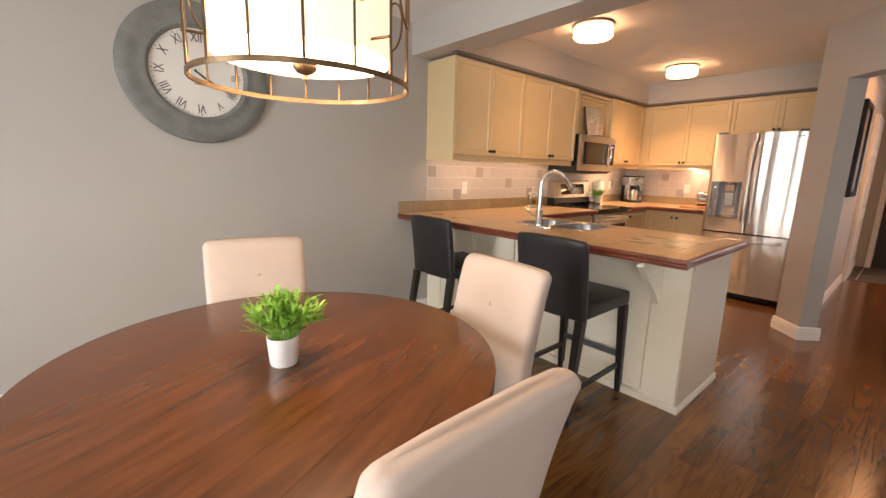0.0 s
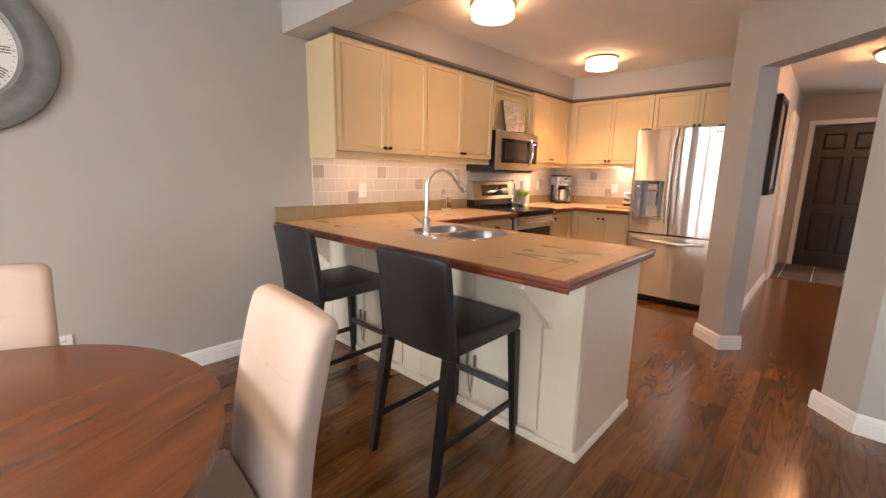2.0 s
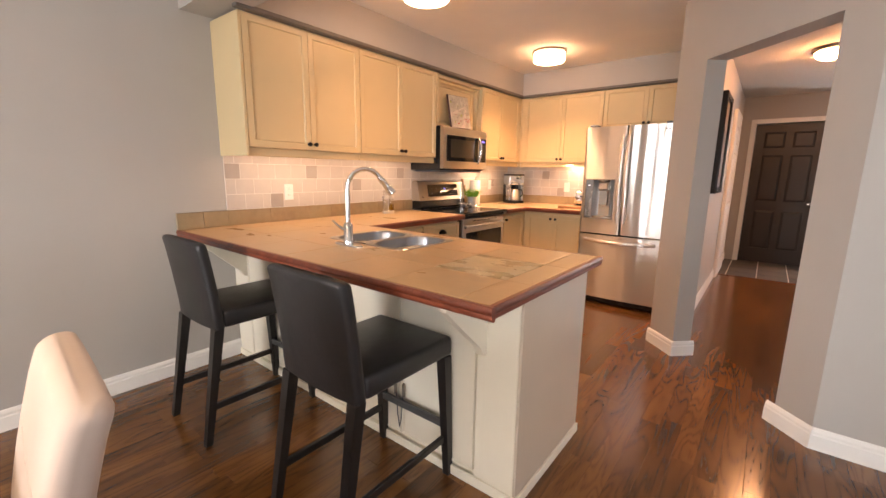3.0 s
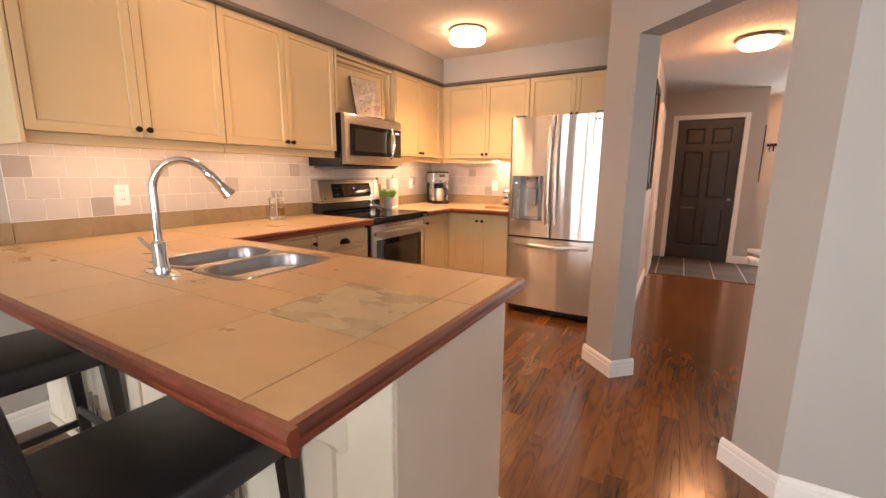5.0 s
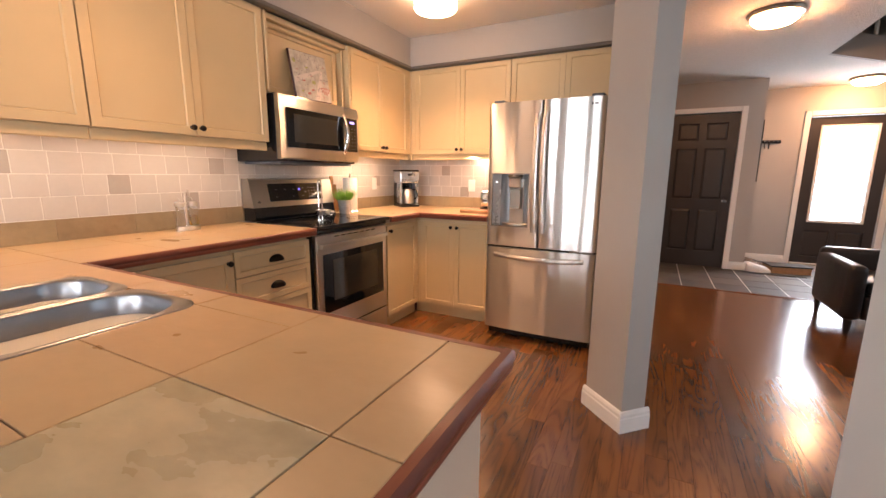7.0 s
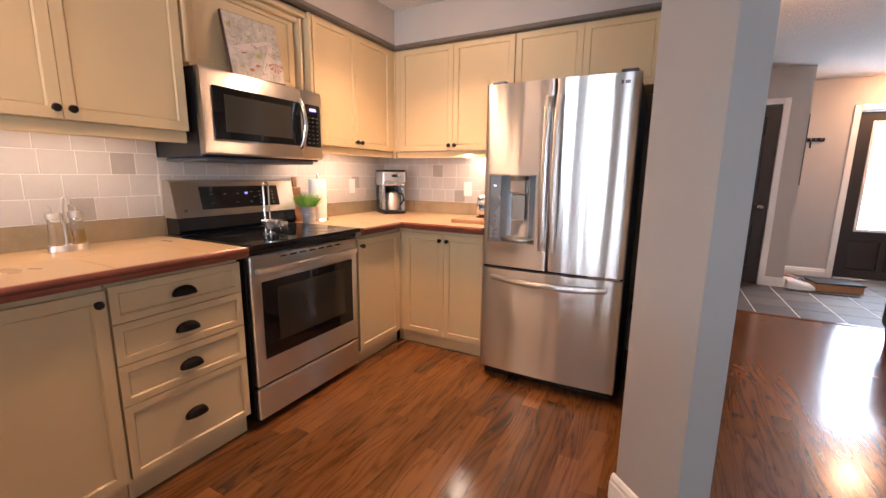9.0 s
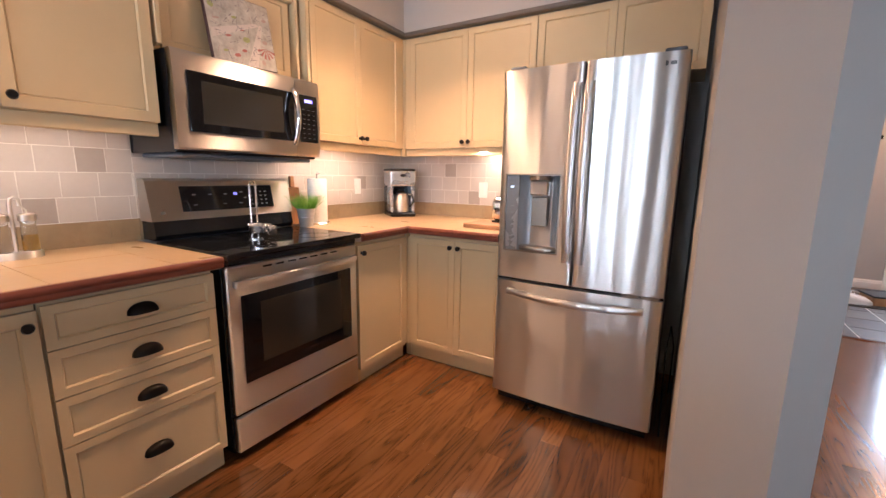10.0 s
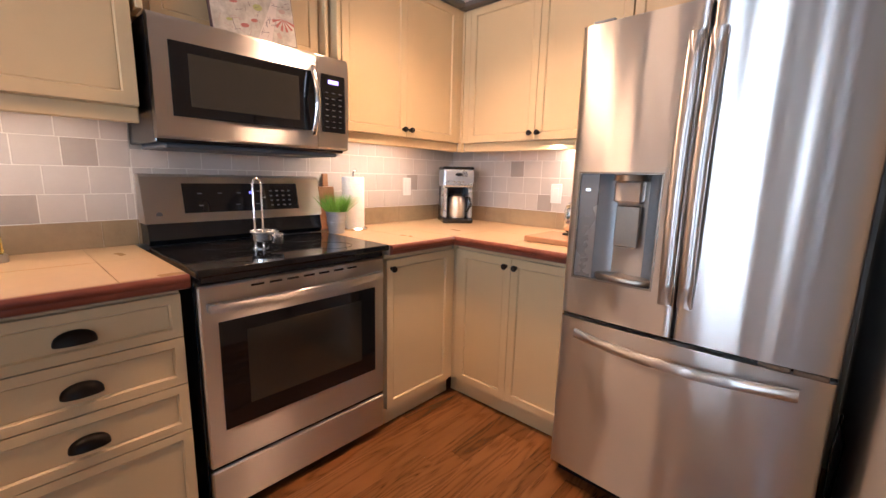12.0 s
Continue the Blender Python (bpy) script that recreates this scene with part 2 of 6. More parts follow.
def oak(name, dark, light, pore, rough, coat):
    """Stained oak strips: each board with its own tone, cathedral figure and short dark pores along x."""
    m = bpy.data.materials.new(name)
    m.use_nodes = True
    n, k = m.node_tree.nodes, m.node_tree.links
    b = n["Principled BSDF"]

    def node(kind, **values):
        q = n.new(kind)
        for key, v in values.items():
            q.inputs[key].default_value = v
        return q

    def math_node(op, a, c, d=None, clamp=False):
        q = n.new("ShaderNodeMath")
        q.operation, q.use_clamp = op, clamp
        for i, v in enumerate((a, c, d)):
            if v is None:
                continue
            if isinstance(v, (int, float)):
                q.inputs[i].default_value = v
            else:
                k.new(v, q.inputs[i])
        return q.outputs[0]

    tc, oi, geo = n.new("ShaderNodeTexCoord"), n.new("ShaderNodeObjectInfo"), n.new("ShaderNodeNewGeometry")
    own = math_node("FRACT", math_node("ADD", oi.outputs["Random"], geo.outputs["Random Per Island"]), 0.0)
    off = n.new("ShaderNodeVectorMath")
    off.operation = "MULTIPLY_ADD"
    off.inputs[1].default_value = (37, 53, 19)
    k.new(own, off.inputs[0])
    k.new(tc.outputs["Object"], off.inputs[2])
    stretched = {}
    for key, sc in (("figure", (1.1, 9.0, 9.0)), ("pores", (14.0, 260.0, 260.0)), ("cloud", (2.2, 5.0, 5.0))):
        mp = node("ShaderNodeMapping", Scale=sc)
        k.new(off.outputs[0], mp.inputs["Vector"])
        stretched[key] = mp.outputs["Vector"]
    fig = node("ShaderNodeTexNoise", Scale=1.0, Detail=1.5, Distortion=0.6)
    k.new(stretched["figure"], fig.inputs["Vector"])
    ring = math_node("SINE", math_node("MULTIPLY", fig.outputs["Fac"], 62.0), 0.0)
    ring = math_node("MULTIPLY_ADD", ring, 0.5, 0.5)
    ring = math_node("POWER", ring, 2.2)
    por = node("ShaderNodeTexNoise", Scale=1.0, Detail=2.0)
    k.new(stretched["pores"], por.inputs["Vector"])
    pores = math_node("MULTIPLY", math_node("MULTIPLY_ADD", por.outputs["Fac"], 4.0, -1.9, True), ring)
    cloud = node("ShaderNodeTexNoise", Scale=1.0, Detail=3.0)
    k.new(stretched["cloud"], cloud.inputs["Vector"])
    tone = math_node("MULTIPLY_ADD", own, 0.42, math_node("MULTIPLY_ADD", cloud.outputs["Fac"], 0.8, -0.12))
    tone = math_node("MULTIPLY_ADD", ring, -0.17, tone, True)
    base, dots = n.new("ShaderNodeMix"), n.new("ShaderNodeMix")
    base.data_type = dots.data_type = "RGBA"
    base.inputs["A"].default_value, base.inputs["B"].default_value = (*dark, 1), (*light, 1)
    dots.inputs["B"].default_value = (*pore, 1)
    k.new(tone, base.inputs["Factor"])
    k.new(base.outputs["Result"], dots.inputs["A"])
    k.new(math_node("MULTIPLY", pores, 0.62, None, True), dots.inputs["Factor"])
    k.new(dots.outputs["Result"], b.inputs["Base Color"])
    rr = node("ShaderNodeMapRange")
    rr.inputs["To Min"].default_value, rr.inputs["To Max"].default_value = rough - 0.03, rough + 0.05
    k.new(cloud.outputs["Fac"], rr.inputs["Value"])
    k.new(rr.outputs["Result"], b.inputs["Roughness"])
    b.inputs["Coat Weight"].default_value, b.inputs["Coat Roughness"].default_value = coat, 0.12
    return m


PAINT = material("greige_wall_paint", (0.43, 0.408, 0.378), 0.62, vary=0.04, scale=2.5, fine=220, bump=0.06)
# darker copy of the cabinet paint: shade on the peninsula end, put into colour
PANEL_SHADED = material("shaded_panel_paint", (0.57, 0.475, 0.375), 0.38, vary=0.05, scale=3, fine=140, bump=0.05)
CEIL = material("white_ceiling_paint", (0.74, 0.72, 0.69), 0.8, vary=0.04, scale=3, fine=160, bump=0.18)
STIPPLE = material("stippled_ceiling_paint", (0.72, 0.69, 0.65), 0.85, vary=0.08, scale=60, fine=180, bump=0.7)
TRIM = material("white_trim_paint", (0.80, 0.79, 0.76), 0.38, vary=0.03, scale=5, fine=90, bump=0.03)
IVORY = material("ivory_cabinet_paint", (0.64, 0.495, 0.28), 0.40, vary=0.035, scale=4, fine=140, bump=0.03)
# lighter copy of the ivory paint, with the peninsula's daylight mixed into the colour
PANEL_DAYLIT = material("daylit_panel_paint", (0.80, 0.74, 0.61), 0.42, vary=0.035, scale=4, fine=140, bump=0.03)
CROWN = material("grey_crown_paint", (0.13, 0.115, 0.10), 0.5, vary=0.08, scale=8)
FLOOR = oak("stained_oak_floor", (0.050, 0.0190, 0.0056), (0.262, 0.1060, 0.0300), (0.014, 0.0055, 0.0020), 0.185, 0.25)
UNDER = material("dark_floor_joint", (0.018, 0.009, 0.005), 0.8)
TABLE = timber("dark_walnut_table", (0.034, 0.010, 0.004), (0.185, 0.062, 0.018), 0.22, "X", coat=0.15, island=0.12, grain=0.75, contrast=0.68)
EDGE = timber("reddish_wood_edge", (0.07, 0.014, 0.008), (0.26, 0.065, 0.030), 0.38, "X", coat=0.1, island=0.2)
SLATE = material("honed_slate_tile", (0.56, 0.36, 0.19), 0.30, vary=0.15, scale=6, fine=24, bump=0.14, island=0.35,
                 second=(0.45, 0.325, 0.178), second_scale=4.0, coat=0.15, second_range=(0.15, 0.85), second_detail=3, stretch=(1.0, 0.6, 1.0))
SAGE = material("sage_slate_tile", (0.40, 0.345, 0.21), 0.28, vary=0.20, scale=7, fine=24, bump=0.14, second=(0.50, 0.415, 0.265), second_scale=7.0, coat=0.12, second_range=(0.2, 0.8), second_detail=4, stretch=(1.8, 0.9, 1))
STRIP = material("slate_splash_strip", (0.32, 0.215, 0.12), 0.42, vary=0.28, scale=9, fine=30, bump=0.3, island=0.3,
                 second=(0.27, 0.205, 0.115), second_scale=6.0, second_range=(0.25, 0.75))
GROUT = material("sand_grout", (0.40, 0.30, 0.20), 0.85, vary=0.12, scale=30)
WGROUT = material("pale_grout", (0.73, 0.69, 0.63), 0.85, vary=0.08, scale=30)
TILE = material("pale_stone_tile", (0.53, 0.475, 0.43), 0.34, vary=0.07, scale=14, fine=70, bump=0.06, island=0.4)
ACCENT = material("taupe_stone_tile", (0.365, 0.315, 0.275), 0.36, vary=0.12, scale=14, fine=70, bump=0.07, island=0.5)
ENTRY = material("grey_slate_entry_tile", (0.055, 0.050, 0.045), 0.6, vary=0.25, scale=5, fine=40, bump=0.12, island=0.8,
                 second=(0.10, 0.085, 0.068), second_scale=4)
STEEL = brushed("brushed_stainless_steel", (0.64, 0.615, 0.58), 0.31, wave=0.55, across=(1.5, 1.5, 0.06))
STEEL_FLAT = brushed("brushed_appliance_steel", (0.64, 0.60, 0.55), 0.34, wave=0.10)
SINK = material("satin_sink_steel", (0.33, 0.335, 0.35), 0.30, metal=1.0, vary=0.05, scale=8, fine=200, bump=0.01)
CHROME = material("polished_chrome", (0.80, 0.80, 0.80), 0.10, metal=1.0, vary=0.03, bump=0.0, rough_vary=0.04)
BLACK = material("black_enamel", (0.009, 0.009, 0.010), 0.2, vary=0.1, bump=0.02)
BGLASS = material("black_glass", (0.006, 0.006, 0.007), 0.05, vary=0.05, bump=0.0, rough_vary=0.02)
GREYPL = material("dark_grey_side_panel", (0.085, 0.10, 0.12), 0.45, vary=0.08, scale=8)
BURNER = material("faint_burner_print", (0.022, 0.022, 0.023), 0.25)
KNOB = material("oil_rubbed_bronze", (0.020, 0.015, 0.012), 0.32, metal=0.6, vary=0.2, scale=40)
LEATHER = material("black_leather", (0.016, 0.0155, 0.017), 0.36, vary=0.2, scale=7, fine=260, bump=0.22)
BLACKWOOD = timber("black_stained_wood", (0.006, 0.005, 0.005), (0.026, 0.023, 0.022), 0.34, "Z", island=0.2)
FOOTRAIL = material("worn_grey_foot_rail", (0.16, 0.165, 0.17), 0.38, metal=0.7, vary=0.2, scale=20)
LINEN = material("beige_linen", (0.52, 0.43, 0.375), 0.9, vary=0.07, scale=6, fine=900, bump=0.08, spec=0.2)
DOORP = material("charcoal_door_paint", (0.032, 0.027, 0.024), 0.42, vary=0.08, scale=5, bump=0.03)
WHITEP = material("white_plastic", (0.80, 0.79, 0.76), 0.4, vary=0.02, bump=0.0)
CERAMIC = material("white_ceramic", (0.80, 0.79, 0.77), 0.3, vary=0.03, scale=10, bump=0.02)
LEAF = material("fresh_green_leaf", (0.13, 0.34, 0.04), 0.45, vary=0.3, scale=20, island=1.0, second=(0.26, 0.46, 0.07), second_scale=12)
GREYWOOD = material("weathered_grey_paint", (0.150, 0.157, 0.145), 0.42, vary=0.16, scale=14, fine=90, bump=0.06, second=(0.185, 0.19, 0.175), second_scale=11)
CREAM = material("aged_clock_paper", (0.74, 0.72, 0.67), 0.6, vary=0.05, scale=7)
INK = material("black_ink", (0.02, 0.018, 0.016), 0.6)
BRONZE = material("aged_bronze_wire", (0.16, 0.10, 0.055), 0.38, metal=0.8, vary=0.25, scale=30)
PEWTER = material("brushed_nickel", (0.35, 0.31, 0.26), 0.32, metal=1.0, vary=0.1)
GALV = material("galvanised_steel", (0.42, 0.43, 0.45), 0.36, metal=0.5, vary=0.15, scale=25)
SILVER = material("silver_plastic", (0.50, 0.53, 0.58), 0.28, metal=0.75, vary=0.04, bump=0.0)
PAPER = material("white_paper_towel", (0.80, 0.77, 0.72), 0.92, vary=0.04, scale=25, bump=0.3)
BOARD = timber("maple_board", (0.30, 0.14, 0.06), (0.48, 0.26, 0.12), 0.45, "Y", island=0.3)
CLEAR = glass("clear_glass", (0.97, 0.98, 0.98))
OBSCURE = glass("obscure_door_glass", (0.97, 0.98, 1.0), 0.25)
OIL = glass("golden_oil", (0.75, 0.55, 0.12))
SHADE = glow("lit_fabric_shade", (1.0, 0.66, 0.34), 1.4)
DIFFUSE = glow("lit_white_diffuser", (1.0, 0.72, 0.45), 20.0)
KDIFF = glow("lit_kitchen_diffuser", (1.0, 0.55, 0.29), 18.0)
KBOTTOM = glow("lit_kitchen_diffuser_base", (1.0, 0.58, 0.33), 15.0)
HDIFF = glow("lit_hall_diffuser", (1.0, 0.46, 0.20), 105.0)
BLUE = glow("blue_display", (0.06, 0.06, 0.9), 1.6)
PALEIC = material("pale_print", (0.12, 0.12, 0.12), 0.5)
BACKDROP = glow("overcast_sky_backdrop", (0.86, 0.93, 1.0), 2.6)


# ---- mesh helpers ----
def box(bm, x0, x1, y0, y1, z0, z1, bevel=0.0, seg=1):
    vs = [bm.verts.new((x, y, z)) for z in (z0, z1) for y in (y0, y1) for x in (x0, x1)]
    fs = [bm.faces.new([vs[i] for i in q]) for q in ((0, 2, 3, 1), (4, 5, 7, 6), (0, 1, 5, 4), (2, 6, 7, 3), (0, 4, 6, 2), (1, 3, 7, 5))]
    if bevel:
        es = list({e for f in fs for e in f.edges})
        bmesh.ops.bevel(bm, geom=es, offset=bevel, segments=seg, profile=0.5, affect="EDGES")
    return vs


def prism(bm, outline, z0, z1):
    """An upright solid on a plan outline, given anticlockwise."""
    lo = [bm.verts.new((x, y, z0)) for x, y in outline]
    hi = [bm.verts.new((x, y, z1)) for x, y in outline]
    bm.faces.new(lo[::-1])
    bm.faces.new(hi)
    for i in range(len(outline)):
        j = (i + 1) % len(outline)
        bm.faces.new((lo[i], lo[j], hi[j], hi[i]))


def lathe(bm, profile, cx=0.0, cy=0.0, cz=0.0, seg=32, axis="Z", scale=(1, 1)):
    """Turns (radius, height) points round an axis; radius 0 closes an end."""
    rings = []
    for r, h in profile:
        ring = []
        for i in range(seg if r > 1e-6 else 1):
            a = 2 * math.pi * i / seg
            u, v = r * math.cos(a) * scale[0], r * math.sin(a) * scale[1]
            p = {"Z": (u, v, h), "Y": (u, h, -v), "X": (h, u, v)}[axis]
            ring.append(bm.verts.new((cx + p[0], cy + p[1], cz + p[2])))
        rings.append(ring)
    for a, b in zip(rings, rings[1:]):
        for i in range(seg):
            j = (i + 1) % seg
            if len(a) > 1 and len(b) > 1:
                bm.faces.new((a[i], a[j], b[j], b[i]))
            elif len(a) > 1:
                bm.faces.new((a[i], a[j], b[0]))
            elif len(b) > 1:
                bm.faces.new((a[0], b[j], b[i]))
    bmesh.ops.recalc_face_normals(bm, faces=bm.faces)


def tube(bm, pts, r, seg=10, closed=False):
    """A round bar along points; r may be a list."""
    pts = [Vector(p) for p in pts]
    n = len(pts)
    rs = r if isinstance(r, (list, tuple)) else [r] * n
    rings, up = [], None
    for i, p in enumerate(pts):
        a = pts[(i - 1) % n] if (closed or i) else p
        b = pts[(i + 1) % n] if (closed or i < n - 1) else p
        d = (b - a).normalized()
        if up is None:
            up = d.orthogonal().normalized()
        up = (up - d * up.dot(d)).normalized()
        side = d.cross(up)
        rings.append([bm.verts.new(p + (up * math.cos(2 * math.pi * k / seg) + side * math.sin(2 * math.pi * k / seg)) * rs[i]) for k in range(seg)])
    pairs = list(zip(rings, rings[1:]))
    if closed:
        pairs.append((rings[-1], rings[0]))
    for a, b in pairs:
        for i in range(seg):
            j = (i + 1) % seg
            bm.faces.new((a[i], a[j], b[j], b[i]))
    if not closed:
        bm.faces.new(rings[0][::-1])
        bm.faces.new(rings[-1])
    bmesh.ops.recalc_face_normals(bm, faces=bm.faces)


def mesh_of(name, bm, mat, smooth=False):
    bmesh.ops.recalc_face_normals(bm, faces=bm.faces)
    me = bpy.data.meshes.new(name)
    bm.to_mesh(me)
    bm.free()
    me.materials.append(mat)
    if smooth:
        for p in me.polygons:
            p.use_smooth = True
        me.set_sharp_from_angle(angle=radians(smooth if smooth > 1 else 40))
    return me


def part(name, bm, mat, parent, label="", smooth=False):
    ob = new(name, mesh_of(name, bm, mat, smooth))
    ob.parent = parent
    if label:
        tagged(ob, label)
    return ob


def setting(name, bm, mat, label, category, smooth=False):
    return tagged(new(name, mesh_of(name, bm, mat, smooth)), label, category, kind="structure")


def thing(name, m, label, category, group=""):
    ob = new(name)
    ob.empty_display_size = 0.1
    ob.matrix_basis = m
    return tagged(ob, label, category, group)


def boxpart(name, dims, mat, parent, bevel=0.003, label="", seg=1):
    bm = bmesh.new()
    box(bm, *dims, bevel, seg)
    return part(name, bm, mat, parent, label)


# ---- the shell ----
WY, WX, CEILING = 3.935, 8.49, 2.46


def wall(name, boxes, label="greige painted plaster wall"):
    bm = bmesh.new()
    for b in boxes:
        box(bm, *b)
    return setting(name, bm, PAINT, label, "wall")


wall("wall_north", [(0.15, 8.64, WY, WY + 0.15, 0, CEILING)])
wall("wall_kitchen_east", [(WX, WX + 0.15, 1.705, WY, 0, CEILING)])
wall("wall_west", [(0.15, 0.3, -1.45, -1.2, 0, CEILING), (0.15, 0.3, -1.2, 0.3, 0, 0.6), (0.15, 0.3, -1.2, 0.3, 2.1, CEILING), (0.15, 0.3, 0.3, 1.97, 0, CEILING), (0.15, 0.3, 2.83, WY, 0, CEILING), (0.15, 0.3, 1.97, 2.83, 2.08, CEILING)])
wall("wall_south", [(0.3, 3.3, -1.45, -1.3, 0, CEILING), (5.5, 6.0, -1.45, -1.3, 0, CEILING),
                    (3.3, 5.5, -1.45, -1.3, 0, 0.7), (3.3, 5.5, -1.45, -1.3, 2.0, CEILING)])
wall("wall_hall_north", [(6.99, 11.35, 1.545, 1.705, 0, CEILING)])
wall("wall_living_south", [(6.0, 7.9, -3.35, -3.2, 0, CEILING), (10.1, 12.4, -3.35, -3.2, 0, CEILING),
                           (7.9, 10.1, -3.35, -3.2, 0, 0.7), (7.9, 10.1, -3.35, -3.2, 2.1, CEILING)])
wall("wall_entry_east", [(12.25, 12.4, -0.37, 1.705, 0, CEILING), (12.25, 12.4, -3.2, -1.25, 0, CEILING), (12.25, 12.4, -1.25, -0.37, 2.075, CEILING)])
wall("wall_closet", [(11.35, 11.47, 1.36, 1.705, 0, CEILING), (11.35, 11.47, 0.31, 0.55, 0, CEILING), (11.35, 11.47, 0.55, 1.36, 2.072, CEILING),
                     (11.47, 12.25, 0.31, 0.43, 0, CEILING)])


bm = bmesh.new()
prism(bm, [(6.0, 0.795), (6.0, -3.2), (6.14, -3.2), (6.14, 0.737), (6.239, 0.836), (6.14, 0.935)], 0, CEILING)
setting("wall_dining_east", bm, PAINT, "greige painted wall with slanted end", "wall")
bm = bmesh.new()
prism(bm, [(6.725, 1.515), (6.824, 1.416), (6.953, 1.545), (6.99, 1.545), (6.99, 1.705), (6.915, 1.705)], 0, CEILING)
setting("wall_pillar", bm, PAINT, "greige painted wall end between kitchen and hall", "wall")
bm = bmesh.new()
prism(bm, [(6.14, 0.935), (6.239, 0.836), (6.824, 1.416), (6.725, 1.515)], 2.03, CEILING)
setting("wall_header", bm, PAINT, "greige painted header over the slanted opening", "wall")
bm = bmesh.new()
box(bm, 4.555, 4.80, -1.3, WY, 2.205, CEILING)
setting("beam", bm, PAINT, "greige boxed ceiling beam between dining and kitchen", "beam")
bm = bmesh.new()
prism(bm, [(4.80, 3.565), (8.13, 3.565), (8.13, 1.705), (WX, 1.705), (WX, WY), (4.80, WY)], 2.215, CEILING)
setting("soffit", bm, PAINT, "greige painted soffit above the kitchen cabinets", "soffit")
bm = bmesh.new()
box(bm, 0.15, 6.9, -1.45, WY + 0.15, CEILING, CEILING + 0.12)
box(bm, 6.9, 8.64, 1.62, WY + 0.15, CEILING, CEILING + 0.12)
setting("ceiling", bm, CEIL, "smooth white painted ceiling", "ceiling")
bm = bmesh.new()
box(bm, 6.9, 12.4, 0.02, 1.62, CEILING, CEILING + 0.12)
box(bm, 6.9, 8.6, -3.35, 0.0199, CEILING, CEILING + 0.12)
box(bm, 10.41, 12.4, -3.35, 0.0199, CEILING, CEILING + 0.12)
box(bm, 8.6, 10.41, -3.35, -1.3, CEILING, CEILING + 0.12)
box(bm, 8.4, 12.4, -1.5, 1.0, 4.9, 5.0)
setting("ceiling_hall", bm, STIPPLE, "stippled white ceiling with a stairwell opening", "ceiling")
bm = bmesh.new()
box(bm, 8.45, 8.6, -1.45, 1.0, CEILING + 0.12, 4.9)
box(bm, 12.25, 12.4, -1.45, 1.0, CEILING + 0.12, 4.9)
box(bm, 8.6, 12.25, -1.45, -1.3, CEILING + 0.12, 4.9)
box(bm, 8.6, 12.25, 0.9, 1.0, CEILING + 0.12, 4.9)
setting("wall_stairwell", bm, PAINT, "greige painted stairwell walls", "wall")
bm = bmesh.new()
box(bm, 0.15, 12.4, -3.35, WY + 0.15, -0.12, -0.012)
setting("floor", bm, UNDER, "dark stained oak strip floor", "floor")


def skirting(name, runs):
    """White baseboards: a moulded section swept along straight runs (x0, y0, x1, y1); the face looks to the left of the run."""
    bm = bmesh.new()
    prof = [(0.0, 0.0), (0.017, 0.0), (0.017, 0.072), (0.013, 0.078), (0.013, 0.092), (0.007, 0.104), (0.0, 0.108)]
    for x0, y0, x1, y1 in runs:
        d = Vector((x1 - x0, y1 - y0)).normalized()
        n = Vector((-d.y, d.x))
        e = [[bm.verts.new((x + n.x * u, y + n.y * u, v)) for u, v in prof] for x, y in ((x0, y0), (x1, y1))]
        for i in range(len(prof)):
            j = (i + 1) % len(prof)
            bm.faces.new((e[0][i], e[1][i], e[1][j], e[0][j]))
        bm.faces.new(e[0])
        bm.faces.new(e[1][::-1])
    return setting(name, bm, TRIM, "white moulded wooden baseboard", "baseboard")


skirting("baseboard_dining", [(4.755, WY, 0.3, WY), (6.0, -1.3, 6.0, 0.80), (0.3, -1.3, 6.0, -1.3)])
skirting("baseboard_slant", [(5.99, 0.788, 6.168, 0.966), (6.14, 0.935, 6.242, 0.833)])
skirting("baseboard_pillar", [(6.715, 1.505, 6.925, 1.715), (6.840, 1.400, 6.713, 1.527)])
skirting("baseboard_hall", [(9.745, 1.545, 6.95, 1.545), (11.35, 1.545, 10.655, 1.545), (6.953, 1.545, 6.82, 1.412), (11.35, 0.30, 11.35, 0.485), (12.25, 0.31, 11.335, 0.31), (12.25, -0.305, 12.25, 0.31)])


def casing(name, x, y0, y1, top, label):
    bm = bmesh.new()
    for a, b in ((y0 - 0.065, y0), (y1, y1 + 0.065)):
        box(bm, x - 0.018, x, a, b, 0, top + 0.065, 0.004)
    box(bm, x - 0.020, x, y0 + 0.001, y1 - 0.001, top, top + 0.065, 0.004)
    return setting(name, bm, TRIM, label, "door frame")


casing("trim_closet_door", 11.35, 0.55, 1.36, 2.072, "white painted door casing round the closet door")
casing("trim_front_door", 12.25, -1.25, -0.37, 2.075, "white painted door casing round the front door")


